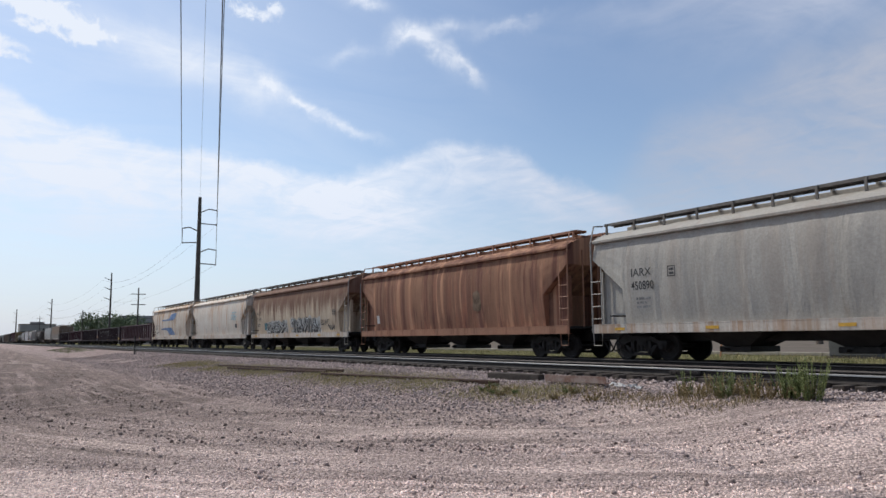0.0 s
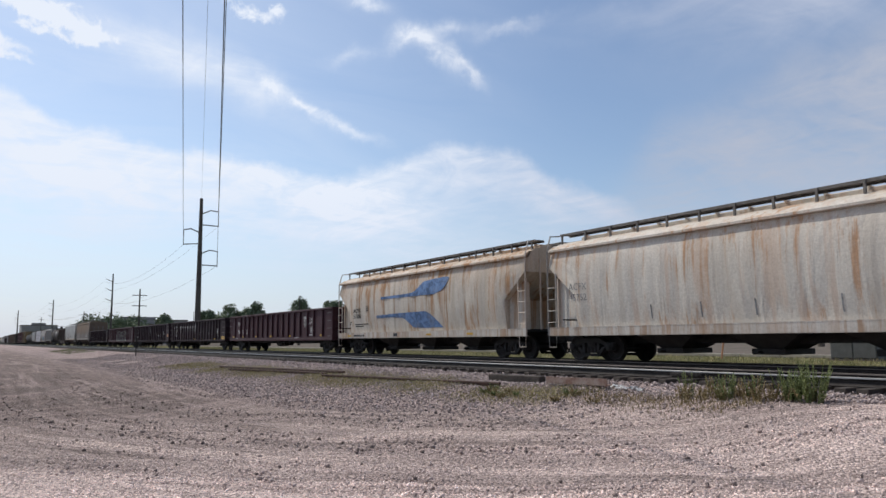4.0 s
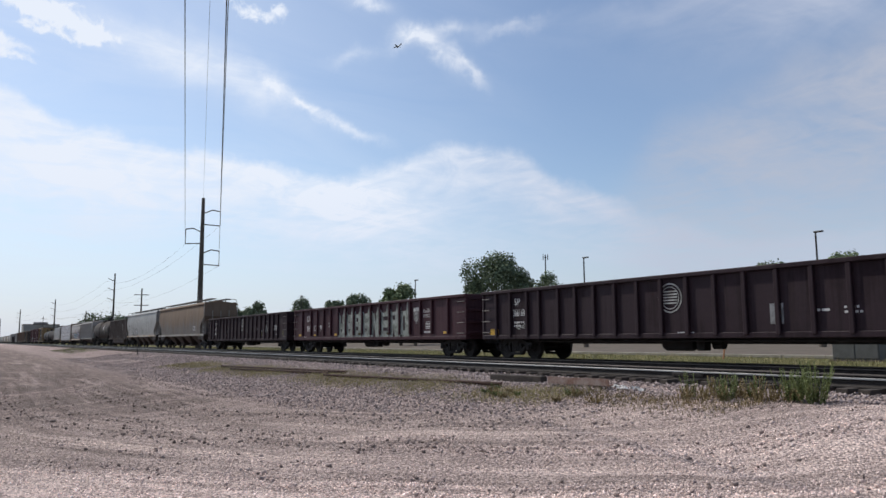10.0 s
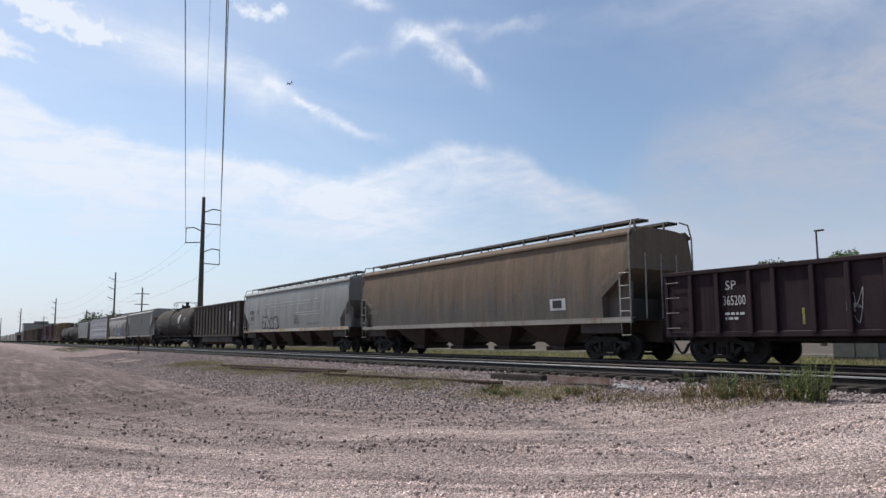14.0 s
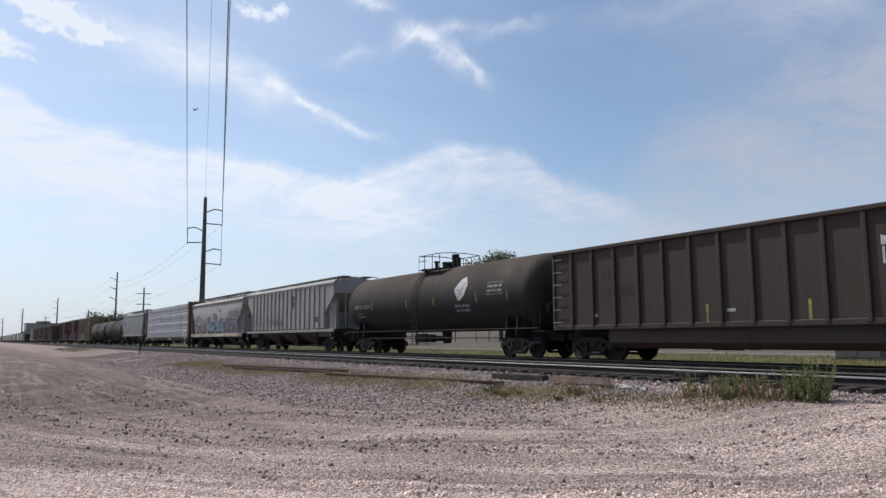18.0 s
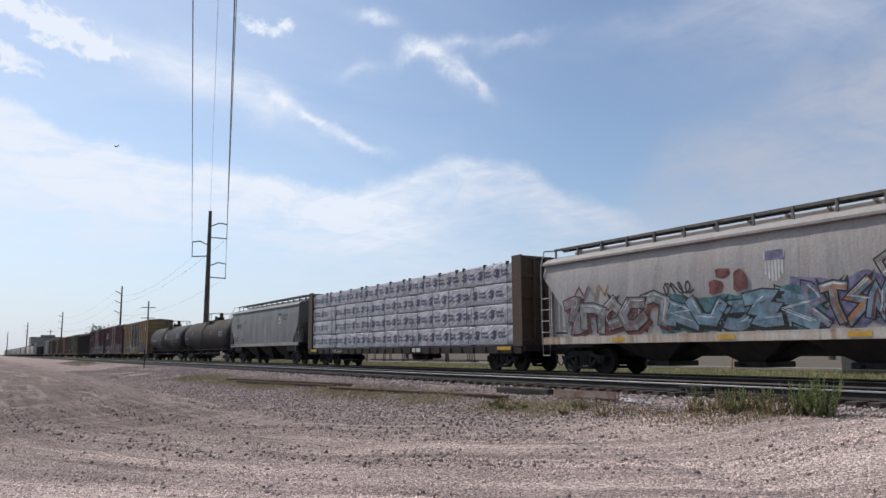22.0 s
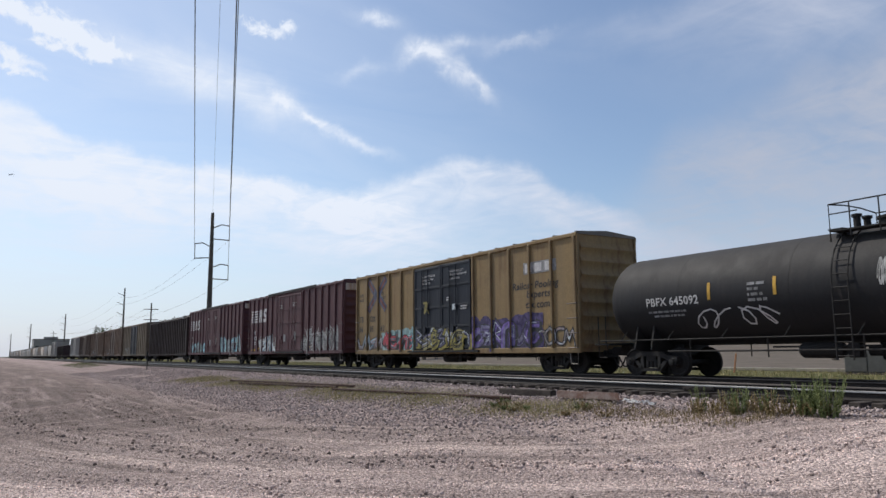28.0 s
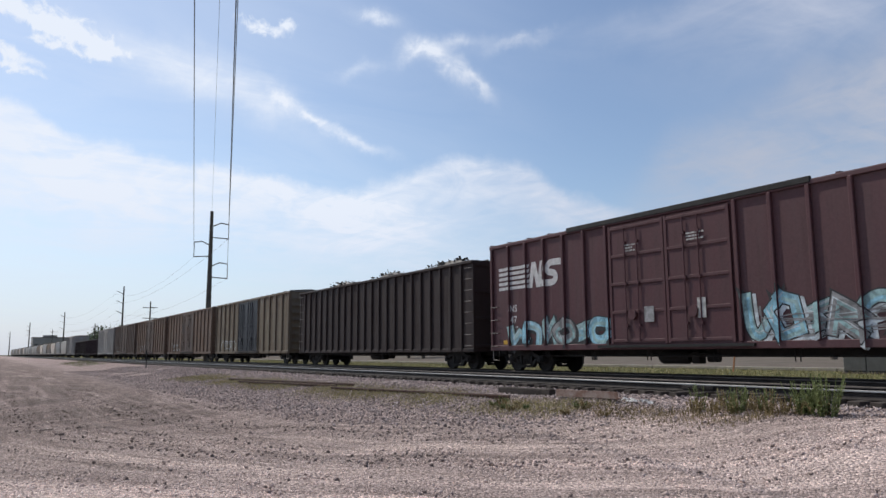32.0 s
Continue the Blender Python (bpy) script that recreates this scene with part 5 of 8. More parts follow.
def build_clod(k, b, place):
    """Darker lumps of dirt and stone."""
    x, y, big, mid, dirt = lot_colour(k, place)
    own = k.n("ShaderNodeNewGeometry").outputs["Random Per Island"]
    put(k, b, "Base Color", k.mix(1.0, dirt, k.mix(own, (0.30, 0.29, 0.285), (1.25, 1.23, 1.22)), "MULTIPLY"))
    put(k, b, "Roughness", 0.95)
    put(k, b, "Specular IOR Level", 0.15)


M["clod"] = surface("clod", build_clod)
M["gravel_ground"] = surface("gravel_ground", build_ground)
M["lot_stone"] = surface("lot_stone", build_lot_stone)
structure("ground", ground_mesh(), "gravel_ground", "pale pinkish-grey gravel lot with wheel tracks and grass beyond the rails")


def scatter(name, count, where, size, material, label, category, seed, flat=0.6, kind="stuff"):
    """Many small stones in one mesh. where(rng) gives arrays of x and y; size(rng, n) the radii."""
    rng = np.random.default_rng(seed)
    x, y = where(rng, count)
    n = len(x)
    r = size(rng, n)
    z = np.array([ground_z(a, b) for a, b in zip(x, y)])
    base = np.array([(1, 0, 0), (-1, 0, 0), (0, 1, 0), (0, -1, 0), (0, 0, 1), (0, 0, -1)], float)
    tri = np.array([(0, 2, 4), (2, 1, 4), (1, 3, 4), (3, 0, 4), (2, 0, 5), (1, 2, 5), (3, 1, 5), (0, 3, 5)])
    q = rng.normal(size=(n, 4))
    q /= np.linalg.norm(q, axis=1)[:, None]
    w, a, b, c = q.T
    R = np.stack([1 - 2 * (b * b + c * c), 2 * (a * b - c * w), 2 * (a * c + b * w), 2 * (a * b + c * w), 1 - 2 * (a * a + c * c), 2 * (b * c - a * w), 2 * (a * c - b * w), 2 * (b * c + a * w), 1 - 2 * (a * a + b * b)], 1).reshape(n, 3, 3)
    shape = base[None] * rng.uniform(0.55, 1.25, (n, 6, 1)) + rng.uniform(-0.25, 0.25, (n, 6, 3))
    pts = np.einsum("nij,nkj->nki", R, shape) * r[:, None, None]
    pts[:, :, 2] *= flat
    pts += np.stack([x, y, z + r * 0.35], 1)[:, None, :]
    me = bpy.data.meshes.new(name)
    me.vertices.add(n * 6)
    me.vertices.foreach_set("co", pts.astype(np.float32).ravel())
    me.loops.add(n * 24)
    me.loops.foreach_set("vertex_index", (tri[None] + 6 * np.arange(n)[:, None, None]).astype(np.int32).ravel())
    me.polygons.add(n * 8)
    me.polygons.foreach_set("loop_start", np.arange(0, n * 24, 3, dtype=np.int32))
    me.update(calc_edges=True)
    me.materials.append(None)
    ob = part(name, me, material)
    return tagged(ob, label, category, kind=kind)


M["ballast_stone"] = pieces("ballast_stone", (0.15, 0.120, 0.115), (0.58, 0.475, 0.445), 0.9)


def strip(y0, y1, x0, x1, bias=1.0):
    """Places between two lines along the track, denser where the camera is nearer."""
    def where(rng, n):
        u = rng.random(n) ** bias
        return x1 + (x0 - x1) * u, rng.uniform(y0, y1, n)
    return where


def bend_at(x, y):
    """How far out from the bend of the wheel tracks a place lies."""
    return np.hypot(np.maximum(x - BEND[0], 0), np.maximum(BEND[1] - y, 0))


def fan(near, far, gap=0.0, wild=0.9, out=99.0):
    """Places over the lot in front of the eye, denser close by, swept into rows by the wheels."""
    def where(rng, n):
        u = rng.random(n)
        d = np.where(rng.random(n) < 0.5, near + (far - near) * u ** 1.7, 1 / (1 / near - u * (1 / near - 1 / far)))
        a = np.radians(rng.uniform(-92, -22, n))
        x, y = d * np.sin(a), d * np.cos(a)
        v = bend_at(x, y)
        heap = 0.9 * np.sin(v * 2.3 + 0.6 * np.sin(x * 0.3)) + 0.6 * np.sin(v * 5.1 + 1.0) + 0.7 * np.sin(x * 0.8 + 1.7 * y) * np.sin(1.9 * x - 0.9 * y)
        keep = (y < 12.6) & (y > -0.5) & (heap + rng.normal(0, wild, n) > gap) & (v < out + rng.normal(0, 1.2, n))
        return x[keep], y[keep]
    return where


def apron(rng, n):
    """Ballast stones spilled from the bank over the lot, thinning out."""
    x = -6.8 - 68 * rng.random(n) ** 1.7
    y = 12.7 - 6.6 * rng.random(n) ** 1.25
    edge = 12.6 + 0.7 * np.sin(x * 0.35) + rng.normal(0, 1.3, n)
    keep = (bend_at(x, y) < edge) & (rng.random(n) < 0.30 + 0.70 * (12.6 - bend_at(x, y)) / 6)
    return x[keep], y[keep]


scatter("ballast", 60000, strip(12.25, 22.2, -75, 4, 1.3), lambda g, n: g.uniform(0.020, 0.055, n), "ballast_stone", "grey and purplish crushed ballast stones along the rails", "ballast", 3, 0.8)
scatter("shoulder_stones", 90000, apron, lambda g, n: 0.012 + 0.034 * g.random(n) ** 1.5, "ballast_stone", "loose ballast stones spilled down the bank onto the lot", "ballast", 4, 0.8)
scatter("gravel", 150000, fan(4.5, 46, -0.2), lambda g, n: 0.005 + 0.014 * g.random(n) ** 2.6, "lot_stone", "fine loose gravel strewn over the lot", "gravel", 5, 0.9)
scatter("large_stones", 40000, fan(7, 40, 0.5, 0.8, 18.6), lambda g, n: 0.010 + 0.034 * g.random(n) ** 3.0, "clod", "egg-sized stones lying loose on the gravel lot", "stones", 6, 0.9)


# ---- the two tracks ----
def rail_profile():
    half = [(0.068, -0.180), (0.068, -0.170), (0.020, -0.150), (0.009, -0.120), (0.009, -0.060), (0.036, -0.040), (0.036, -0.012), (0.026, 0.0)]
    return [(-y, z) for y, z in half] + [(y, z) for y, z in reversed(half)]


def rail_mesh(x0, x1):
    prof = rail_profile()
    return Mesh().loft([[(x, y, z) for y, z in prof] for x in (x0, x1)])


def head_mesh(x0, x1):
    """The bright worn top and corner of the head."""
    prof = [(-0.040, -0.030), (-0.028, -0.030), (0.02, -0.008), (0.026, 0.002), (-0.024, 0.004), (-0.034, -0.004)]
    return Mesh().loft([[(x, y, z) for y, z in prof] for x in (x0, x1)])


TIE = Mesh().box(-0.115, 0.115, -1.30, 1.30, -0.36, -0.19, 0.012).done("tie")
PLATE = Mesh().box(-0.10, 0.10, -0.17, 0.17, -0.19, -0.176).done("tie_plate")


M["worn_head"] = plain("worn_head", (0.10, 0.085, 0.075), 0.5, 0.6, 0.3, 2.0, 0.004)


def track(name, middle, seed):
    rnd = random.Random(seed)
    base = thing(name, "standard-gauge railway track with worn steel rails on timber ties", "railway track", "railway tracks", pose(0, middle, 0))
    base["kind"] = "structure"
    for o in (-0.753, 0.753):
        rail = part("rail", kept("long_rail", lambda: rail_mesh(-1500, 900)), "rail_side", base, "rust-brown rail", pose(0, o, 0))
        part("running_surface", kept("running_surface", lambda: head_mesh(-1500, 900)), "rail_head" if middle == SPUR and o < 0 else "worn_head", rail, "worn rail head")
    for i in range(140):
        x = 4 - i * 0.52
        part("tie", TIE, "tie_wood", base, "", pose(x + rnd.uniform(-0.03, 0.03), rnd.uniform(-0.05, 0.05), rnd.uniform(-0.01, 0.01), 0, 0, rnd.uniform(-1.5, 1.5)))
        for o in (-0.753, 0.753):
            if i % 2 == 0 and i < 110:
                part("tie_plate", PLATE, "rail_side", base, "", pose(x, o, 0))
    far = Mesh()
    for i in range(1200):
        x = 4 - (140 + i) * 0.52
        far.box(x - 0.11, x + 0.11, -1.3, 1.3, -0.36, -0.19)
    tagged(part("far_ties", far, "tie_wood", base), kind="stuff")


track("spur_track", SPUR, 1)
track("main_track", TRACK, 2)
joint = Mesh()
joint.box(-0.46, 0.46, -0.062, -0.012, -0.135, -0.045, 0.006)
for q in range(6):
    joint.lathe([(-0.085, 0.005), (-0.085, 0.020), (-0.06, 0.020)], "y", 8, (-0.38 + q * 0.152, 0, -0.09))
for x in (-11.9,):
    ob = part("rail_joint", joint, "rail_side", None, "", pose(x, SPUR - 0.753, 0))
    tagged(ob, "bolted steel joint bar on the near rail", "rail joint")


# ---- scrap beside the track ----
def lying_rail(a, b, sunk, label):
    """A loose rail between two places on the ground, sunk into it a little."""
    p, q = (Vector((x, y, ground_z(x, y) + 0.18 - sunk)) for x, y in (a, b))
    d = q - p
    m = pose(*p, 0, 0, math.degrees(math.atan2(d.y, d.x))) @ pose(0, 0, 0, 0, -math.degrees(math.asin(d.z / d.length)), 0)
    ob = part("scrap_rail", rail_mesh(0, d.length), "rusty_rail", None, label, m)
    tagged(ob, category="scrap rail", group="scrap rails by the track")


lying_rail((-36.5, 10.3), (-23.8, 11.05), 0.05, "rusty length of rail lying on the ballast shoulder")
lying_rail((-34.0, 10.0), (-24.6, 10.75), 0.07, "rusty length of rail lying beside another rail")
lying_rail((-24.1, 10.35), (-15.1, 11.3), 0.06, "long rusty rail half sunk in dry grass")
beam = part("timber_beam", Mesh().box(-0.95, 0.95, -0.12, 0.12, 0, 0.22, 0.02), "tie_wood", None, "", pose(-15.9, 12.45, ground_z(-15.9, 12.45) - 0.02, 0, 0, 8))
tagged(beam, "weathered brown timber beam on the ballast shoulder", "timber beam")
M["bent_steel"] = plain("bent_steel", (0.24, 0.125, 0.085), 0.5, 0.2, 0.5, 5.0, second=(0.42, 0.34, 0.29))
angle = Mesh()
angle.loft([[(x, y, z + 0.02 * math.sin(x * 2)) for y, z in ((-0.09, 0), (0.09, 0), (0.09, 0.02), (-0.07, 0.02), (-0.07, 0.16), (-0.09, 0.16))] for x in (-0.95, -0.3, 0.3, 0.95)])
tagged(part("steel_angle", angle, "bent_steel", None, "", pose(-13.1, 12.1, ground_z(-13.1, 12.1) + 0.07, 4, 1, 5)), "rusty bent steel angle lying on the ballast", "scrap steel")
tagged(part("steel_plate", Mesh().box(-0.9, 0.9, -0.12, 0.12, 0, 0.025, 0.006), "rusty_rail", None, "", pose(-13.4, 12.4, ground_z(-13.4, 12.4) + 0.04, 3, 0, 3)), "thin rusty steel plate half under the angle", "scrap steel")
M["white_litter"] = plain("white_litter", (0.62, 0.60, 0.58), 0.7)
rl = random.Random(8)
for i in range(4):
    # a crumpled sheet: a small grid pushed up and down
    g, n = Mesh(), 5
    at = [[(0.06 * (u - 2) + rl.uniform(-0.02, 0.02), 0.05 * (v - 2) + rl.uniform(-0.02, 0.02), 0.03 + rl.uniform(0, 0.09)) for u in range(n)] for v in range(n)]
    for v in range(n - 1):
        for u in range(n - 1):
            g.face([at[v][u], at[v][u + 1], at[v + 1][u + 1], at[v + 1][u]])
    x, y = -12.35 + 0.27 * i, 12.45 + rl.uniform(-0.15, 0.15)
    tagged(part("plastic_scrap", g, "white_litter", None, "", pose(x, y, ground_z(x, y), 0, 0, 40 * i)), "crumpled white plastic scrap on the ballast", "litter", "scraps of plastic")
M["orange_stake"] = plain("orange_stake", (0.42, 0.20, 0.10), 0.8)
post = thing("marker_post", "thin dark steel marker post at the edge of the lot", "marker post", "", pose(-66.0, 11.6, ground_z(-66, 11.6)))
part("post", Mesh().box(-0.04, 0.04, -0.04, 0.04, 0, 1.55, 0.008), "dark_steel", post)
part("plate", Mesh().box(-0.09, 0.09, -0.055, -0.042, 1.2, 1.52, 0.004), "dark_steel", post)


# ---- weeds and grass ----
def weed_mesh(rnd, stems, height, spread):
    """Bushy weed: stems with small leaves all the way up."""
    g = Mesh()
    for i in range(stems):
        a, r = rnd.uniform(0, math.tau), spread * math.sqrt(rnd.random())
        x, y, h = r * math.cos(a) * 0.5, r * math.sin(a) * 0.5, height * rnd.uniform(0.55, 1.0)
        ex, ey = r * math.cos(a) * 1.1, r * math.sin(a) * 1.1
        g.tube([(x, y, 0), ((x + ex) / 2, (y + ey) / 2, h * 0.5), (ex, ey, h)], 0.006, 3)
        for j in range(34):
            u = rnd.uniform(0.12, 1.0)
            px, py, pz = x + (ex - x) * u, y + (ey - y) * u, h * u
            t, e = rnd.uniform(0, math.tau), rnd.uniform(0.1, 1.25)
            n = rnd.uniform(0.035, 0.085) * (1.15 - 0.5 * u)
            d = Vector((math.cos(t) * math.cos(e), math.sin(t) * math.cos(e), math.sin(e)))
            s = d.cross(Vector((0, 0, 1))).normalized() * n * 0.15
            p = Vector((px, py, pz))
            g.face([p, p + d * n * 0.5 + s, p + d * n, p + d * n * 0.5 - s])
    return g


M["weed_green"] = pieces("weed_green", (0.095, 0.125, 0.045), (0.22, 0.25, 0.095), 0.7, 3.0)
M["weed_dry"] = pieces("weed_dry", (0.17, 0.135, 0.065), (0.36, 0.27, 0.14), 0.8, 3.0)
M["grass_blade"] = pieces("grass_blade", (0.25, 0.225, 0.10), (0.50, 0.42, 0.22), 0.8, 3.0)
rw = random.Random(11)
for x, y, h, w, m, lab in [(-7.25, 11.95, 0.72, 0.34, "weed_green", "bushy bright green weed at the edge of the ballast"), (-7.75, 12.15, 0.60, 0.32, "weed_green", "low green weed beside a taller one")]:
    tagged(part("weed", weed_mesh(rw, 46, h, w), m, None, "", pose(x, y, ground_z(x, y) - 0.02)), lab, "weed", "weeds by the track")
for i in range(26):
    u = i / 25
    x, y = -9.7 + 2.2 * u + rw.uniform(-0.15, 0.15), 11.9 + rw.uniform(-0.55, 0.55)
    dry = i % 4 != 0
    tagged(part("weed", weed_mesh(rw, 7 if dry else 10, rw.uniform(0.25, 0.48) if dry else rw.uniform(0.42, 0.75), rw.uniform(0.16, 0.28)), "weed_dry" if dry else "weed_green", None, "", pose(x, y, ground_z(x, y) - 0.02)),
           "yellowing dry weed among ballast stones" if dry else "leggy green weed among ballast stones", "weed", "weeds by the track")
for i in range(12):
    x, y = rw.uniform(-15.2, -10.6), 10.7 + rw.uniform(-0.4, 0.4)
    tagged(part("weed", weed_mesh(rw, 8, rw.uniform(0.12, 0.24), rw.uniform(0.14, 0.26)), "weed_dry" if i % 2 else "weed_green", None, "", pose(x, y, ground_z(x, y) - 0.02)), "small sparse weed among ballast stones", "weed", "weeds by the track")


def grass_field(name, count, where, height, material, label, seed):
    rng = np.random.default_rng(seed)
    rnd = random.Random(seed)
    x, y = where(rng, count)
    g = Mesh()
    for a, b in zip(x, y):
        z = ground_z(a, b) - 0.01
        h, t = height * rnd.uniform(0.4, 1.0), rnd.uniform(0, math.tau)
        w = height * 0.05
        dx, dy = 0.5 * h * math.cos(t), 0.5 * h * math.sin(t)
        nx, ny = -w * math.sin(t), w * math.cos(t)
        g.face([(a - nx, b - ny, z), (a + nx, b + ny, z), (a + dx, b + dy, z + h)])
    tagged(part(name, g, material), label, "grass", kind="stuff")


def verge(rng, n):
    x = rng.uniform(-44, -12.0, n)
    y = 10.5 + 0.02 * (x + 24) + rng.normal(0, 0.58, n) + 0.2 * np.sin(x * 0.9)
    keep = (np.sin(x * 1.7) + np.sin(x * 0.6 + 2) + rng.normal(0, 0.8, n)) > -0.9
    return x[keep], y[keep]


grass_field("verge_grass", 46000, verge, 0.13, "grass_blade", "thin yellow-green grass along the foot of the ballast", 21)
grass_field("dry_grass", 2600, lambda r, n: (r.uniform(-12.5, -7.8, n), 11.2 + r.normal(0, 0.45, n)), 0.13, "weed_dry", "sparse dry grass among ballast stones", 24)
grass_field("field_grass", 22000, lambda r, n: (r.uniform(-150, -8, n), r.uniform(23.5, 44, n)), 0.32, "grass_blade", "rough dry grass on the far side of the tracks", 22)
grass_field("lot_edge_grass", 1500, lambda r, n: (r.uniform(-125, -95, n), r.uniform(9.5, 12.5, n)), 0.30, "weed_green", "patch of low green weeds at the far end of the lot", 23)


# ---- beyond the tracks ----
M["concrete"] = plain("concrete", (0.145, 0.122, 0.100), 0.9, 0.0, 0.2, 0.6, shine=0.08)
M["pale_kerb"] = plain("pale_kerb", (0.33, 0.30, 0.245), 0.9, 0.0, 0.2, 1.5, shine=0.1)
structure("pavement", Mesh().loft([[(x, 46.0, -0.8), (x, 128.0, -0.8), (x, 128.0, 4.2), (x, 80.0, 0.9), (x, 46.0, -0.42)] for x in (-260, 40)]), "concrete", "pale concrete yard beyond the grass")
for i in range(60):
    ob = part("kerb_stone", kept("kerb_stone", lambda: Mesh().box(-1.48, 1.48, -0.16, 0.16, 0, 0.22, 0.03)), "pale_kerb", None, "", pose(-4 - i * 3.0, 45.4, -0.55))
    tagged(ob, "pale precast concrete kerb block at the yard's edge", "kerb", "kerb blocks along the yard")
stake = part("stake", Mesh().box(-0.05, 0.05, -0.03, 0.03, 0, 1.25, 0.01), "orange_stake", None, "", pose(-30.4, 40.4, -0.58, 0, 10, 0))
tagged(stake, "leaning orange-brown wooden survey stake in the grass", "stake")
M["cabinet_grey"] = plain("cabinet_grey", (0.085, 0.085, 0.08), 0.6, 0.0, 0.2, 2.0)
cabinet = thing("utility_cabinet", "grey steel utility cabinet standing in the grass", "utility cabinet", "", pose(-22.6, 42.0, -0.56))
part("body", Mesh().box(-1.3, 1.3, -0.5, 0.5, 0.1, 1.35, 0.03), "cabinet_grey", cabinet)
for x in (-0.64, 0.64):
    part("door", Mesh().box(x - 0.6, x + 0.6, -0.53, -0.50, 0.18, 1.25, 0.01), "cabinet_grey", cabinet)
part("plinth", Mesh().box(-1.4, 1.4, -0.6, 0.6, 0, 0.1), "concrete", cabinet)
M["lamp_brown"] = plain("lamp_brown", (0.045, 0.04, 0.037), 0.5)


def lot_lamp(x, y, h):
    t = thing("street_lamp", "tall dark lamp post with a flat head over the yard", "street lamp", "lamp posts of the yard", pose(x, y, -0.42))
    part("pole", kept(("lamp_pole", h), lambda: Mesh().tube([(0, 0, 0), (0, 0, h)], 0.11, 8, 0.07)), "lamp_brown", t)
    part("base", kept("lamp_base", lambda: Mesh().lathe([(0, 0.05), (0, 0.28), (0.75, 0.28), (0.78, 0.1)], "z", 12)), "concrete", t)
    part("head", kept("lamp_head", lambda: Mesh().box(-0.1, 0.62, -0.18, 0.18, -0.08, 0.05, 0.04)), "lamp_brown", t, "", pose(0, 0, h + 0.05))


for az, slope in ((-30.48, 0.1286), (-46.70, 0.1084), (-59.78, 0.0806), (-68.55, 0.0588), (-73.4, 0.0455), (-76.2, 0.037)):
    d = 8.6 / slope
    lot_lamp(d * math.sin(radians(az)), d * math.cos(radians(az)), 8.6 + EYE + 0.37)
mast_d = 170.0
mast = thing("cell_mast", "slim steel mobile phone mast with antenna panels at its top", "mast", "", pose(mast_d * math.sin(radians(-49.63)), mast_d * math.cos(radians(-49.63)), -0.42))
top = 0.1134 * mast_d + EYE + 0.4
part("pole", Mesh().tube([(0, 0, 0), (0, 0, top)], 0.24, 10, 0.13), "lamp_brown", mast)
for i in range(3):
    a = i * math.tau / 3 + 0.4
    part("antenna_panel", kept("antenna_panel", lambda: Mesh().box(-0.05, 0.05, -0.10, 0.10, -0.7, 0.7, 0.02)), "lamp_brown", mast, "", pose(0.62 * math.cos(a), 0.62 * math.sin(a), top - 0.6, 0, 0, math.degrees(a)))
part("antenna_frame", Mesh().tube([(0.58 * math.cos(i * math.tau / 12), 0.58 * math.sin(i * math.tau / 12), 0) for i in range(13)], 0.03, 5), "lamp_brown", mast, "", pose(0, 0, top - 0.6))


# ---- trees ----
M["bark"] = plain("bark", (0.10, 0.08, 0.06), 0.9, 0.0, 0.4, 3.0)
M["leaf"] = pieces("leaf", (0.095, 0.125, 0.075), (0.20, 0.25, 0.145), 0.7, 0.6)
M["leaf_light"] = pieces("leaf_light", (0.105, 0.15, 0.075), (0.23, 0.29, 0.15), 0.7, 0.6)


def tree_parts(h, w, seed, leaves=7000, size=0.34, open_=0.0):
    rnd = random.Random(seed)
    trunk, crown = Mesh(), Mesh()
    base = h * 0.22
    trunk.tube([(0, 0, -0.3), (0.05, 0, base), (0.1, 0.05, h * 0.5)], h * 0.030, 8, h * 0.012)
    lobes = []
    for i in range(15):
        a, u = rnd.uniform(0, math.tau), rnd.uniform(0.0, 1.0)
        z = base + (h - base) * (0.18 + 0.68 * u)
        r = w / 2 * (0.75 - 0.55 * abs(u - 0.35) ** 1.2) * rnd.uniform(0.45, 1.0)
        c = Vector((r * math.cos(a), r * math.sin(a), z))
        lobes.append((c, w * rnd.uniform(0.13, 0.24) * (1 - 0.3 * u)))
        trunk.tube([(0.05, 0, base + (h * 0.28) * u), (c.x * 0.5, c.y * 0.5, (base + z) / 2 + h * 0.06), tuple(c)], h * 0.010, 5, h * 0.003)
    lobes.append((Vector((0, 0, h * 0.72)), w * 0.26))
    lobes.append((Vector((0.1 * w, 0, h * 0.88)), w * 0.15))
    for i in range(leaves):
        c, r = rnd.choice(lobes)
        d = Vector((rnd.gauss(0, 1), rnd.gauss(0, 1), rnd.gauss(0, 0.85))).normalized()
        p = c + d * r * (rnd.uniform(0.55, 1.12) if rnd.random() > open_ else rnd.uniform(0.9, 1.5))
        t = Vector((rnd.gauss(0, 1), rnd.gauss(0, 1), rnd.gauss(0, 0.6))).normalized()
        s = t.cross(d).normalized()
        n = size * rnd.uniform(0.6, 1.3)
        crown.face([p - t * n * 0.5, p + s * n * 0.32, p + t * n * 0.6, p - s * n * 0.32])
    return trunk, crown


def tree(az, d, top_slope, width, seed, label, leaves=7000, size=0.34, material="leaf", open_=0.0, base=-0.5):
    h = top_slope * d + EYE - base
    t = thing("tree", label, "tree", "trees beyond the yard", pose(d * math.sin(radians(az)), d * math.cos(radians(az)), base))
    trunk, crown = tree_parts(h, width, seed, leaves, size, open_)
    part("trunk", trunk, "bark", t)
    part("crown", crown, material, t)


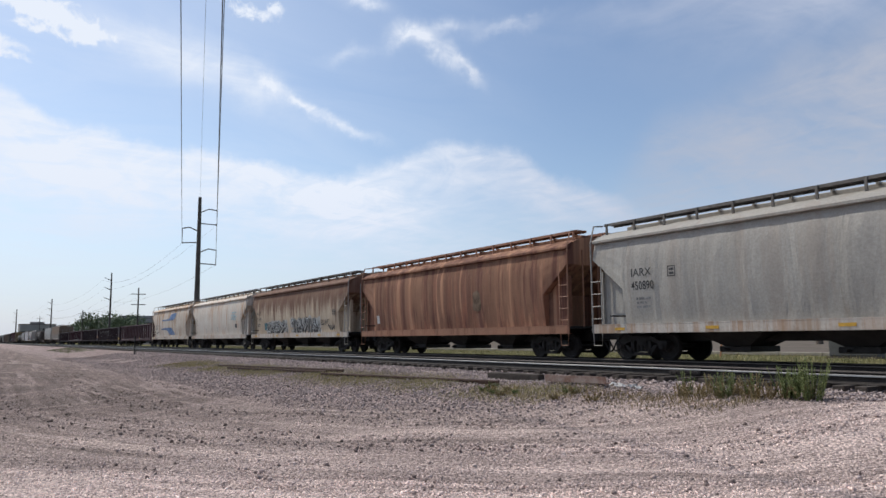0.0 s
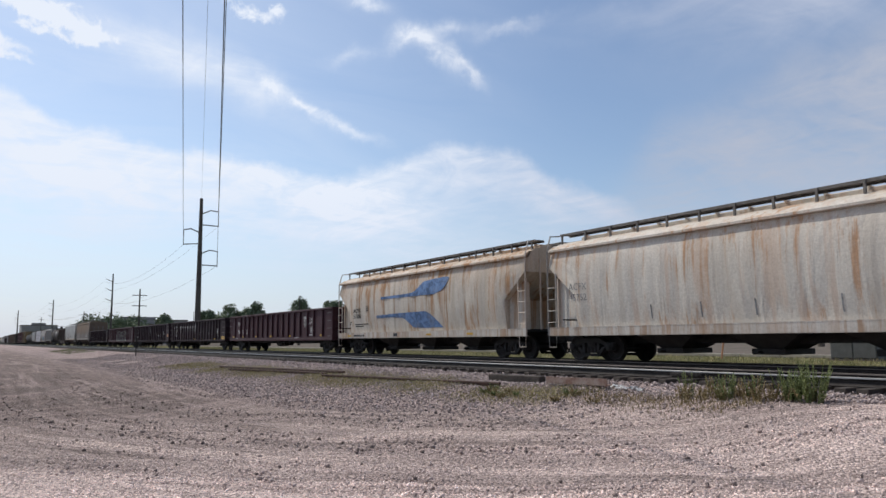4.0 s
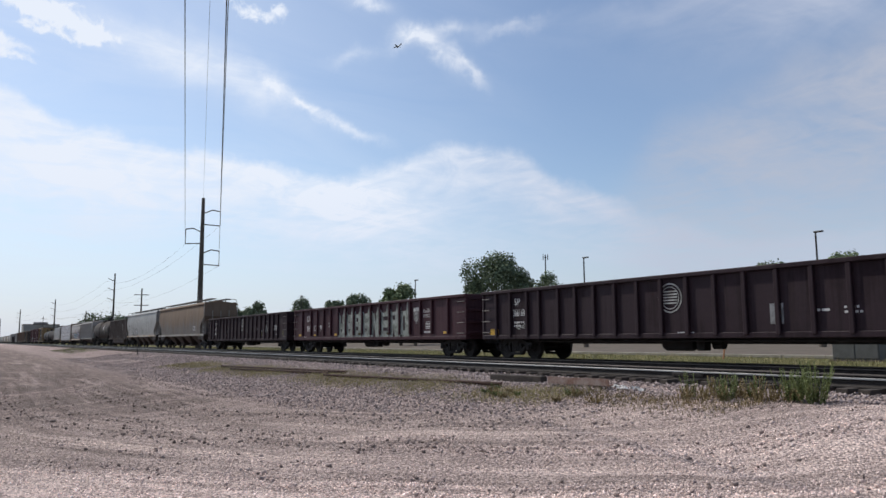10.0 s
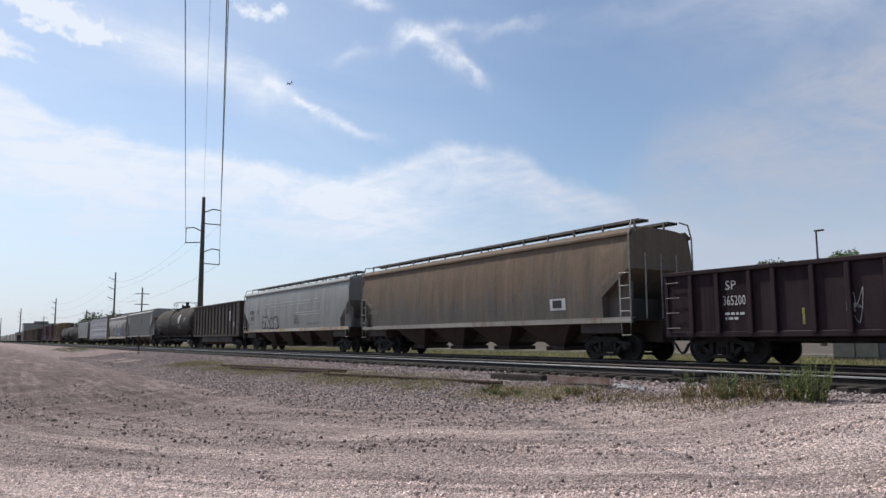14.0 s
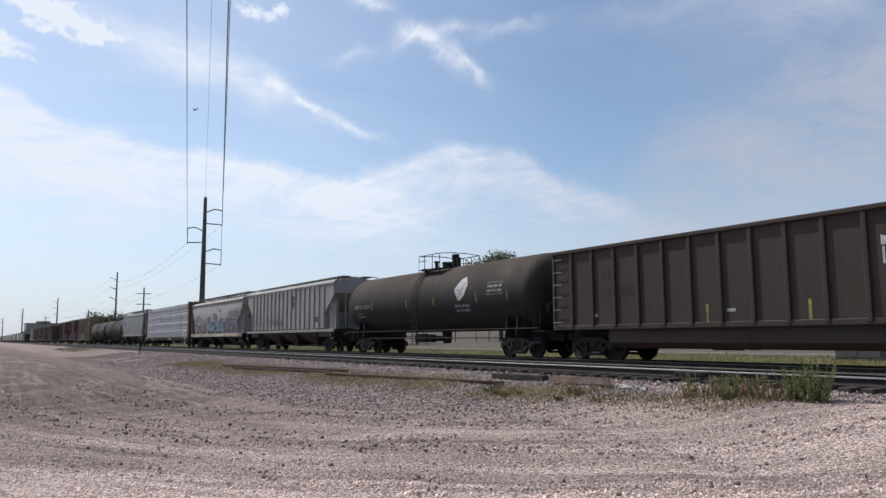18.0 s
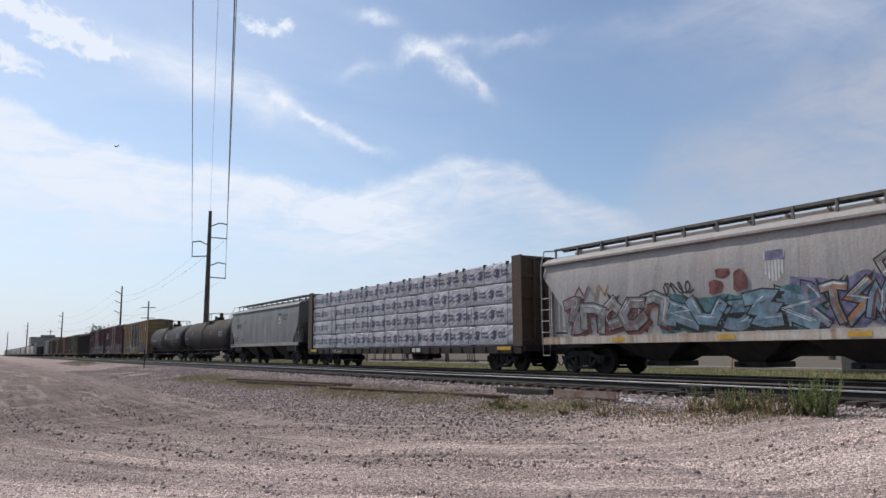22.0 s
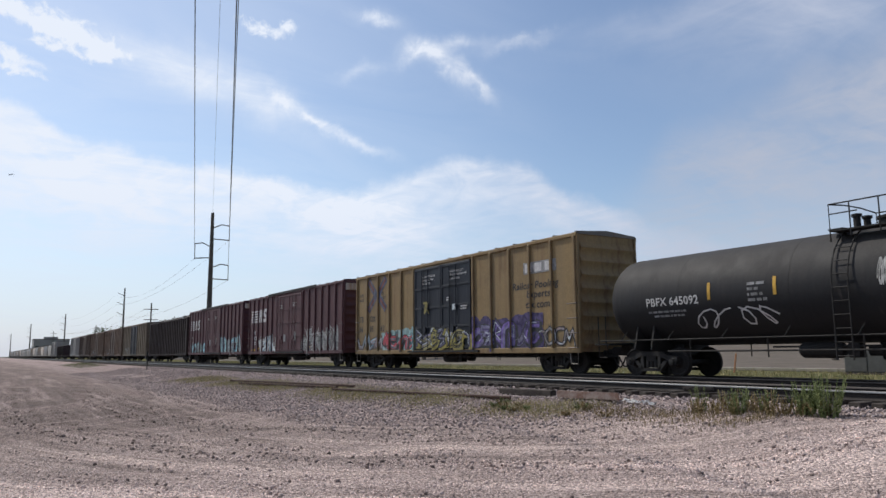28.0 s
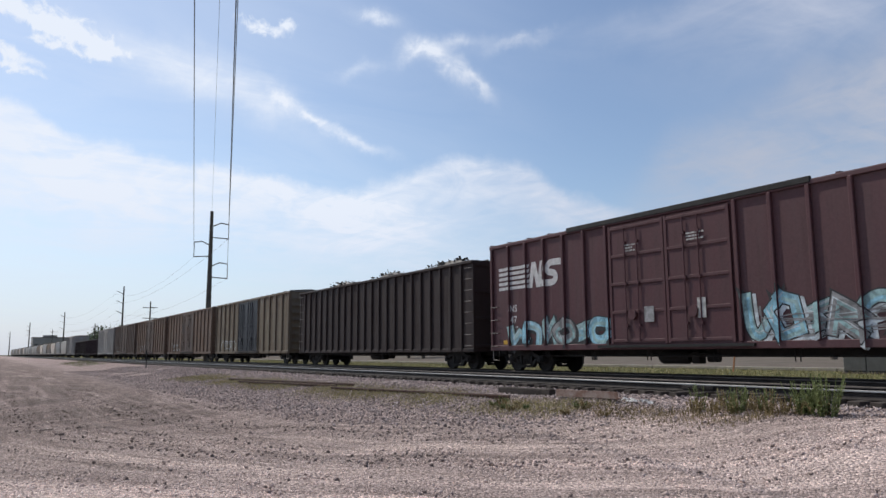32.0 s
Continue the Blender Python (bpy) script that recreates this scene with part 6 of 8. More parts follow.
tree(-53.3, 112, 0.1145, 13.5, 31, "large round dark green tree beyond the yard", 16000, 0.40)
tree(-49.6, 118, 0.094, 6.5, 32, "slender feathery green tree beside a large one", 4000, 0.34, "leaf", 0.4)
tree(-60.9, 112, 0.077, 7.5, 33, "small bright green leafy tree behind a lamp post", 6000, 0.42, "leaf_light", 0.2)
tree(-64.2, 170, 0.0625, 10, 34, "broad green tree in the distance", 5000, 0.55)
tree(-66.0, 175, 0.055, 8, 35, "green tree in the distance", 3500, 0.55)
tree(-68.6, 165, 0.058, 6, 36, "thin green tree behind a lamp post", 3000, 0.5, "leaf", 0.3)
tree(-71.8, 190, 0.0515, 9, 37, "rounded green tree in the distance", 4000, 0.6)
tree(-73.7, 190, 0.0475, 8, 38, "loose open green tree in the distance", 3000, 0.6, "leaf", 0.5)
tree(-75.2, 200, 0.041, 8, 39, "low dark green tree in the distance", 3500, 0.6)
tree(-78.3, 240, 0.0345, 9, 40, "dark green tree behind the power line", 3500, 0.7)
tree(-33.6, 120, 0.0985, 9, 41, "green treetop behind the freight cars", 5000, 0.45)
tree(-28.8, 115, 0.1085, 7, 42, "small green treetop behind the freight cars", 4000, 0.42, "leaf_light", 0.3)
tree(-51.5, 150, 0.088, 9, 43, "green tree behind a large tree", 4000, 0.5)
for i in range(10):
    az = -79.9 - i * 0.38
    tree(az, 300 + 12 * (i % 4), 0.022 + 0.007 * math.sin(i * 1.7) + 0.003 * (i % 3), 14, 50 + i, "dark green bush in a far thicket along the line", 900, 0.8, "leaf", 0.35)


# ---- far buildings ----
M["far_wall"] = plain("far_wall", (0.30, 0.29, 0.28), 0.8, 0.0, 0.2, 0.15)
M["far_glass"] = plain("far_glass", (0.06, 0.07, 0.08), 0.2, 0.0, 0.2, 0.3)


def far_building(x, y, w, d, h, label):
    b = thing("building", label, "building", "far buildings along the line", pose(x, y, -0.6))
    part("wall", Mesh().box(-w / 2, w / 2, -d / 2, d / 2, 0, h, 0.05), "far_wall", b)
    part("parapet", Mesh().box(-w / 2 - 0.2, w / 2 + 0.2, -d / 2 - 0.2, d / 2 + 0.2, h, h + 0.5, 0.05), "concrete", b)
    part("roof_unit", Mesh().box(-w * 0.12, w * 0.12, -d * 0.2, d * 0.2, h + 0.5, h + 2.4, 0.05), "far_wall", b)
    n = max(2, int(d / 5))
    for i in range(n):
        yy = -d / 2 + d * (i + 0.5) / n
        part("window", kept("far_window", lambda: Mesh().box(-0.06, 0.06, -1.3, 1.3, -0.9, 0.9)), "far_glass", b, "", pose(w / 2 + 0.03, yy, h * 0.6))
    for i in range(max(2, int(w / 5))):
        xx = -w / 2 + w * (i + 0.5) / max(2, int(w / 5))
        part("window", kept("far_window_front", lambda: Mesh().box(-1.3, 1.3, -0.06, 0.06, -0.9, 0.9)), "far_glass", b, "", pose(xx, -d / 2 - 0.03, h * 0.6))


far_building(-700, 46, 30, 26, 15, "grey square office block far down the line")
far_building(-420, 74, 50, 40, 12, "long pale grey warehouse behind bushes far off")
far_building(-330, 62, 30, 22, 8, "low pale warehouse behind bushes")


# ---- power line ----
M["pole_steel"] = plain("pole_steel", (0.115, 0.10, 0.085), 0.75, 0.2, 0.3, 1.0)
M["pole_wood"] = plain("pole_wood", (0.10, 0.085, 0.07), 0.9, 0.0, 0.3, 2.0)
M["insulator"] = plain("insulator", (0.16, 0.15, 0.15), 0.4)
M["cable"] = plain("cable", (0.09, 0.09, 0.09), 0.5, 0.5)


def spot(az, d, z=0.0):
    return Vector((d * math.sin(radians(az)), d * math.cos(radians(az)), z))


def brace_mesh(reach, rise):
    """Post insulator with its brace: an arm, an upright at its tip and the tie back to the pole."""
    g = Mesh()
    o = 1 if reach > 0 else -1
    g.tube([(0, 0, rise * 0.80), (reach * 0.55, 0, rise * 1.08), (reach, 0, rise)], 0.08, 6)
    g.tube([(0, 0, 0.12), (reach, 0, 0)], 0.075, 6)
    g.tube([(reach, 0, rise), (reach, 0, -0.1)], 0.055, 6)
    for i in range(9):
        u = (i + 1) / 10
        g.lathe([(0.12 * (1 - u) - 0.02, 0.03), (0.12 * (1 - u), 0.13), (0.12 * (1 - u) + 0.02, 0.03)], "z", 8, (reach * u, 0, 0))
    return g


def slant_arm_mesh(reach):
    """A post insulator that slants up and outwards."""
    g = Mesh()
    g.tube([(0, 0, 0), (reach, 0, 0.75)], 0.10, 6, 0.08)
    for i in range(7):
        u = (i + 2) / 9
        g.lathe([(0.75 * u - 0.02, 0.03), (0.75 * u, 0.17), (0.75 * u + 0.02, 0.03)], "z", 8, (reach * u, 0, 0))
    return g


def tall_pole(p, top, arms, label, width=0.34, slanted=False):
    """arms: (height, reach)."""
    t = thing("power_pole", label, "power pole", "poles of the power line", pose(p.x, p.y, -0.6))
    h = top + EYE + 0.6
    part("pole", Mesh().tube([(0, 0, 0), (0, 0, h)], width * 1.25, 12, width * 0.62), "pole_steel", t)
    turn = math.degrees(math.atan2(p.x, p.y))
    for z, reach in arms:
        part("insulator_arm", slant_arm_mesh(reach * 0.8) if slanted else brace_mesh(reach, 1.9), "pole_wood" if slanted else "insulator", t, "", pose(0, 0, z + EYE + 0.6, 0, 0, -turn))
    return t


D1 = 100.0
tall_pole(spot(-75.93, D1), 0.1860 * D1, [(12.5, -2.05), (15.0, 2.2), (9.75, 2.2)], "tall brown steel power pole with braced post insulators")
p2, p3, p4, p5 = spot(-81.75, 205), spot(-85.42, 340), spot(-87.48, 470), spot(-88.6, 640)
tall_pole(p2, 0.0841 * 205, [(15.2, -2), (12.8, -2), (10.2, -2)], "tall leaning power pole with arms to one side", 0.25, True)
tall_pole(p3, 0.0506 * 340, [(15.2, -2), (12.8, -2), (10.2, -2)], "tall power pole farther down the line", 0.29, True)
tall_pole(p4, 0.0378 * 470, [(15.2, -2), (12.8, -2), (10.2, -2)], "tall power pole far down the line", 0.34, True)
tall_pole(p5, 17, [(15.2, -2), (12.8, -2)], "tall power pole far down the line", 0.34, True)


def small_pole(az, d, slope, label):
    p = spot(az, d)
    t = thing("utility_pole", label, "utility pole", "wooden utility poles", pose(p.x, p.y, -0.6))
    h = slope * d + EYE + 0.6
    part("pole", Mesh().tube([(0, 0, 0), (0, 0, h)], 0.19, 8, 0.12), "pole_wood", t)
    for z in (h - 1.2, h - 3.2):
        part("crossarm", Mesh().box(-1.3, 1.3, -0.06, 0.06, z - 0.07, z + 0.07), "pole_wood", t, "", pose(0, 0, 0, 0, 0, 80))
    return p + Vector((0, 0, slope * d + EYE))


d1 = small_pole(-79.93, 152, 0.0658, "wooden utility pole with two crossarms")
d2 = small_pole(-83.49, 270, 0.0374, "wooden utility pole in the distance")
d3 = small_pole(-86.1, 400, 0.030, "wooden utility pole far off")


def cable(a, b, sag, r, label="thin dark overhead power cable"):
    g = Mesh()
    n = 24
    pts = []
    for i in range(n + 1):
        u = i / n
        p = Vector(a).lerp(Vector(b), u)
        p.z -= sag * 4 * u * (1 - u)
        pts.append(p)
    g.tube(pts, r, 4)
    tagged(part("cable", g, "cable"), label, "cable", "overhead power cables")


def arm_tip(az, slope):
    return spot(az, D1, slope * D1 + EYE)


tipL, tipA, tipB, topP = arm_tip(-77.1, 0.1245), arm_tip(-74.67, 0.150), arm_tip(-74.67, 0.0975), arm_tip(-75.93, 0.185)
cable(tipL, (50, -12.2, 15.8), 0.7, 0.020)
cable(tipA, (50, -13.6, 18.4), 0.7, 0.020)
cable(tipB, (50, -13.75, 13.4), 0.7, 0.020)
cable(topP, (50, -12.6, 21.5), 0.5, 0.010, "thin overhead ground wire")
for tip, z in ((tipL, 15.2), (tipA, 12.8), (tipB, 10.2)):
    o = Vector((0.3, -2, z + EYE))
    cable(tip, p2 + o, 2.2, 0.014)
    cable(p2 + o, p3 + o, 2.5, 0.014)
    cable(p3 + o, p4 + o, 2.5, 0.016)
for q, w in ((d1, d2), (d2, d3)):
    for dx in (-1.1, 1.1):
        cable(q + Vector((0, dx, -1.2)), w + Vector((0, dx, -1.2)), 0.8, 0.013)
behind = spot(-75.93, -52)
tall_pole(behind, 21.5 - EYE, [(15.0, -2.05), (17.6, 2.2), (12.6, 2.2)], "tall brown steel power pole behind the lot")


# ---- the train ----
def travel(t):
    """How far the train has run after t seconds; it gathers a little speed."""
    return 13.03 * t + 0.0095 * t * t


TRAIN = []


def couple(car, front, rear):
    """Put a car into the train: front and rear are its ends along the track at the start."""
    middle = (front + rear) / 2
    car.matrix_basis = pose(middle, TRACK, 0)
    TRAIN.append((car, middle))
    return car


P = {}
P["light_grey"] = car_paint("light_grey_paint", (0.41, 0.395, 0.36), (0.17, 0.12, 0.085), 0.14, 0.15, 0.45, 0.5, 1, (0.27, 0.25, 0.215), bands=0.25, dent=0.14)
P["red_brown"] = car_paint("red_brown_paint", (0.235, 0.084, 0.050), (0.072, 0.036, 0.029), 0.66, 0.30, 0.45, 0.7, 2, (0.42, 0.235, 0.145), 0.45, bands=0.95, dent=0.14)
P["rusty_tan"] = car_paint("rusty_tan_paint", (0.56, 0.465, 0.345), (0.10, 0.050, 0.036), 0.30, 1.0, 0.30, 0.6, 3, (0.27, 0.20, 0.14), line=(2.2, 3.3), sway=3.6, bands=0.25, dent=0.14)
P["off_white"] = car_paint("off_white_paint", (0.66, 0.62, 0.55), (0.32, 0.16, 0.07), 0.36, 0.10, 0.34, 0.5, 4, (0.40, 0.335, 0.26), bands=0.35, dent=0.14)
P["cream_rust"] = car_paint("cream_rust_paint", (0.63, 0.58, 0.50), (0.27, 0.14, 0.065), 0.44, 0.34, 0.30, 0.5, 5, (0.27, 0.205, 0.135), bands=0.35, dent=0.14)
P["gondola_red"] = car_paint("gondola_red_paint", (0.052, 0.0155, 0.021), (0.026, 0.011, 0.015), 0.35, 0, 0.45, 0.62, 6, (0.042, 0.020, 0.026))
P["gondola_dark"] = car_paint("gondola_dark_paint", (0.023, 0.0095, 0.0145), (0.014, 0.008, 0.010), 0.45, 0, 0.45, 0.66, 7, (0.024, 0.015, 0.018))
P["gondola_worn"] = car_paint("gondola_worn_paint", (0.024, 0.009, 0.013), (0.014, 0.008, 0.010), 0.45, 0, 0.45, 0.66, 8, (0.019, 0.012, 0.015))
P["brown_grey"] = car_paint("brown_grey_paint", (0.112, 0.100, 0.090), (0.132, 0.096, 0.068), 0.12, 1.0, 0.30, 0.6, 9, (0.12, 0.100, 0.084), 0.3, line=(1.9, 3.0), sway=3.8, bands=0.4, dent=0.14)
P["clean_grey"] = car_paint("clean_grey_paint", (0.245, 0.245, 0.235), (0.20, 0.175, 0.145), 0.05, 0, 0.25, 0.45, 10, (0.23, 0.22, 0.205), dent=0.14)
P["coal_brown"] = car_paint("coal_brown_paint", (0.060, 0.041, 0.035), (0.045, 0.034, 0.024), 0.35, 0, 0.45, 0.65, 11, (0.050, 0.041, 0.037))
# dusty brown tank top, with light from above painted in
P["tank_black"] = car_paint("tank_black_paint", (0.024, 0.020, 0.019), (0.066, 0.050, 0.040), 0.15, 0.85, 0.40, 0.68, 12, (0.040, 0.033, 0.029))
# grey highlight along the tank's top painted into the colour
P["tank_soot"] = car_paint("tank_soot_paint", (0.013, 0.013, 0.015), (0.055, 0.050, 0.046), 0.10, 0.55, 0.30, 0.6, 13, (0.026, 0.025, 0.024))
P["dusty_grey"] = car_paint("dusty_grey_paint", (0.36, 0.35, 0.33), (0.16, 0.12, 0.095), 0.22, 0, 0.5, 0.6, 14, (0.25, 0.238, 0.222), bands=0.4, dent=0.14)
P["painted_grey"] = car_paint("painted_grey_paint", (0.40, 0.385, 0.375), (0.17, 0.105, 0.085), 0.12, 0.25, 0.4, 0.5, 15, (0.27, 0.26, 0.24), bands=0.2, dent=0.14)
P["mid_grey"] = car_paint("mid_grey_paint", (0.195, 0.20, 0.20), (0.10, 0.082, 0.065), 0.10, 0, 0.35, 0.5, 16, (0.12, 0.115, 0.108), dent=0.14)
P["yellow"] = car_paint("yellow_paint", (0.285, 0.195, 0.085), (0.11, 0.064, 0.036), 0.36, 0, 0.6, 0.62, 17, (0.17, 0.128, 0.080), bands=0.4)
P["door_blue"] = car_paint("door_blue_paint", (0.008, 0.011, 0.020), (0.020, 0.018, 0.018), 0.2, 0, 0.3, 0.5, 18, (0.016, 0.018, 0.022))
P["box_red"] = car_paint("box_red_paint", (0.092, 0.034, 0.039), (0.058, 0.028, 0.030), 0.30, 0, 0.55, 0.58, 19, (0.088, 0.058, 0.060), bands=0.2)
P["pale_yellow"] = car_paint("pale_yellow_paint", (0.17, 0.135, 0.088), (0.08, 0.055, 0.036), 0.45, 0, 0.5, 0.6, 20)
P["orange_brown"] = car_paint("orange_brown_paint", (0.145, 0.086, 0.054), (0.075, 0.046, 0.032), 0.45, 0, 0.45, 0.6, 21)
P["deep_brown"] = car_paint("deep_brown_paint", (0.095, 0.064, 0.050), (0.10, 0.06, 0.04), 0.35, 0, 0.45, 0.6, 22)
P["scrap_brown"] = car_paint("scrap_brown_paint", (0.036, 0.024, 0.022), (0.024, 0.016, 0.015), 0.4, 0, 0.5, 0.68, 23, (0.034, 0.027, 0.026))
P["weathered_sill"] = car_paint("weathered_sill_paint", (0.40, 0.37, 0.33), (0.20, 0.10, 0.05), 0.35, 0, 0.4, 0.6, 24)
P["rust_sill"] = car_paint("rust_sill_paint", (0.36, 0.17, 0.10), (0.15, 0.06, 0.035), 0.4, 0, 0.3, 0.6, 25)
P["roof_dirty"] = car_paint("roof_dirty_paint", (0.18, 0.17, 0.155), (0.13, 0.08, 0.05), 0.3, 0, 0.4, 0.6, 26)
for n, c in (("blue_paint", (0.10, 0.18, 0.34)), ("red_spray", (0.45, 0.07, 0.09)), ("purple_spray", (0.16, 0.11, 0.33)), ("orange_spray", (0.50, 0.24, 0.12)),
             ("silver_spray", (0.40, 0.40, 0.38)), ("cyan_spray", (0.25, 0.48, 0.58)), ("chrome_spray", (0.26, 0.255, 0.26)), ("olive_dirt", (0.14, 0.09, 0.055)), ("silver_grey", (0.30, 0.30, 0.275)), ("dusty_pink", (0.27, 0.20, 0.20)), ("maroon_spray", (0.16, 0.06, 0.055)), ("slate_blue", (0.17, 0.26, 0.32)), ("teal_dark", (0.07, 0.16, 0.18)), ("muted_violet", (0.17, 0.16, 0.26)), ("rust_orange", (0.34, 0.16, 0.08)), ("olive_spray", (0.28, 0.24, 0.06)), ("mint_spray", (0.27, 0.42, 0.42)), ("pale_spray", (0.50, 0.56, 0.58)), ("grey_patch", (0.24, 0.24, 0.24)), ("purple_dark", (0.065, 0.05, 0.13)), ("emblem_red", (0.22, 0.045, 0.055)), ("slate_dark", (0.075, 0.09, 0.135)), ("habanero_grey", (0.235, 0.255, 0.225))):
    ink(n, c)
W, K = "white_letters", "black_letters"


def data_rows(x, z, lines, h=0.07, length=0.7):
    return [(x, z - i * h * 1.9, length * (0.6 + 0.4 * ((i * 7 + 3) % 5) / 4), h) for i in range(lines)]


def stencil_box(car, x, z, w, h, material, side):
    g = Mesh()
    stroke(g, [(x, z), (x + w, z), (x + w, z + h), (x, z + h), (x, z)], 0.025)
    part("stencil_frame", on_side(g, side), material, car)
    small_print(car, [(x + 0.05, z + h * 0.18, w - 0.1, h * 0.22), (x + 0.05, z + h * 0.58, w - 0.1, h * 0.22)], material, side, 5)


def yellow_dashes(car, xs, z, side, w=0.45, h=0.09):
    for x in xs:
        patch(car, "reflector", x, z, w, h, "yellow_mark", side, "yellow reflective strip")


gond = lambda z: 1.435 + 0.004
boxs = lambda z: 1.48 + 0.004
sillf = lambda z: 1.565
doorf = lambda z: 1.46 + 0.05 + 0.075

# 1: light grey hopper
c = couple(covered_hopper("light grey rounded covered hopper car, clean paint", 17.15, P["light_grey"], sill_paint="white_trim", bays=3), -1.5, -18.65)
lettering(c, "IARX", -6.72, 2.70, 0.26, K, FLOW)
lettering(c, "450890", -6.72, 2.27, 0.27, K, FLOW, 0.004, 0, 0.78)
small_print(c, data_rows(-6.55, 1.95, 3), "grey_patch", FLOW)
stencil_box(c, -5.2, 2.62, 0.27, 0.3, K, FLOW)
yellow_dashes(c, (-7.5, -3.9, 0, 4), 0.98, sillf)
# 2: red-brown hopper
c = couple(covered_hopper("rust-red covered hopper car with streaked weathered sides", 16.75, P["red_brown"], sill_paint=P["rust_sill"], walk_paint=P["rust_sill"], ladder=P["rust_sill"]), -19.75, -36.5)
patch(c, "stencil_panel", -6.6, 1.55, 0.28, 0.42, W, FLOW, "worn white stencil panel")
part("primer_patch", on_side(sliced(blob(random.Random(9), 2.6, 2.3, 0.6, 0.9, 18, 0.08)), FLOW), "olive_dirt", c, "dark weathered patch")
# 3: rusty tan hopper with tags
c = couple(covered_hopper("tan covered hopper car, rusty upper sides and spray tags", 17.2, P["rusty_tan"], sill_paint="white_trim"), -38.1, -55.3)
lettering(c, "ACFX", -7.3, 2.55, 0.26, K, FLOW)
lettering(c, "51845", -7.3, 2.12, 0.26, K, FLOW)
small_print(c, data_rows(-7.25, 1.85, 2), K, FLOW)
patch(c, "stencil_panel", -5.75, 1.45, 0.6, 0.5, "teal_dark", FLOW, "faded blue-grey stencil panel")
graffiti(c, -5.2, -1.4, 1.24, 1.98, ["silver_spray", "silver_grey"], K, FLOW, 3, 7, "grey spray figures with black edges", K, "silver_spray", 0.2)
graffiti(c, -0.3, 4.2, 1.24, 2.15, ["silver_spray", "grey_patch", "silver_grey"], K, FLOW, 4, 11, "grey spray figures with black edges", K, "silver_spray", 0.2)
scrawl(c, 3.4, 1.62, 2.4, 0.35, K, FLOW, 5, 0.035, 9)
scrawl(c, 5.6, 1.32, 0.9, 0.3, K, FLOW, 6, 0.045, 4)
stencil_box(c, 6.3, 2.2, 0.55, 0.3, K, FLOW)
yellow_dashes(c, (-7.6, -3.2, 0.6, 4.2, 7.0), 0.98, sillf)
# 4: off-white hopper
c = couple(covered_hopper("off-white covered hopper car with orange rust runs", 16.8, P["off_white"], sill_paint="white_trim"), -56.5, -73.3)
lettering(c, "ACFX", -7.2, 2.5, 0.24, "grey_patch", FLOW)
lettering(c, "45752", -7.2, 2.12, 0.24, "grey_patch", FLOW)
small_print(c, data_rows(4.4, 2.95, 6, 0.06, 1.5), "cyan_spray", FLOW)
patch(c, "stencil_panel", 5.3, 1.75, 0.5, 0.3, K, FLOW)
for x in (-3.5, -1.6, 0.2, 2.6, 6.7):
    patch(c, "strap", x, 1.4, 0.05, 0.45, "grey_patch", FLOW)
# 5: hopper with blue stripes
c = couple(covered_hopper("cream covered hopper car with blue swoosh stripes and rust", 17.4, P["cream_rust"], sill_paint="white_trim", ladder="white_trim"), -74.5, -91.9)
lettering(c, "ACFX", -6.72, 2.30, 0.22, K, FLOW, 0.008, 0, 1.15)
lettering(c, "51508", -6.72, 1.99, 0.22, K, FLOW, 0.008, 0, 1.1)
small_print(c, data_rows(-7.3, 1.75, 2, 0.06, 0.4) + data_rows(-6.6, 1.62, 2, 0.06, 1.8), K, FLOW)
stencil_box(c, -5.15, 2.3, 0.28, 0.3, K, FLOW)
def swoosh(top, low):
    """A painted figure between an upper and a lower line, each given as (x, z)."""
    g = Mesh()
    upper, lower = curve_of(top), curve_of(low)
    x0, x1, n = top[0][0], top[-1][0], 26
    for i in range(n):
        a, b = x0 + (x1 - x0) * i / n, x0 + (x1 - x0) * (i + 1) / n
        for j in range(5):
            at = lambda x, q: (x, lower(x) + (upper(x) - lower(x)) * q / 5, 0)
            g.face([at(a, j), at(b, j), at(b, j + 1), at(a, j + 1)])
    return g


for top, low in (([(-3.4, 3.02), (-0.9, 3.04), (0.0, 3.08), (0.45, 3.30), (0.85, 3.53), (1.6, 3.60), (2.9, 3.64), (3.15, 3.58)], [(-3.4, 2.89), (-0.3, 2.89), (1.9, 2.89), (2.5, 3.0), (2.9, 3.25), (3.15, 3.55)]),
                 ([(-3.95, 2.07), (-1.3, 2.12), (1.1, 2.13), (1.6, 1.95), (2.3, 1.50), (2.5, 1.37)], [(-3.95, 1.92), (-2.2, 1.93), (-1.05, 1.87), (-0.5, 1.57), (-0.2, 1.38), (0.8, 1.34), (2.5, 1.35)])):
    part("blue_stripe", on_side(swoosh(top, low), FLOW), "blue_paint", c, "faded blue swoosh stripe")
small_print(c, [(-6.6, 0.98, 1.3, 0.1), (-2.0, 0.96, 0.4, 0.16)], K, sillf, 2)
yellow_dashes(c, (-7.4, 1.2, 4.6), 0.98, sillf)


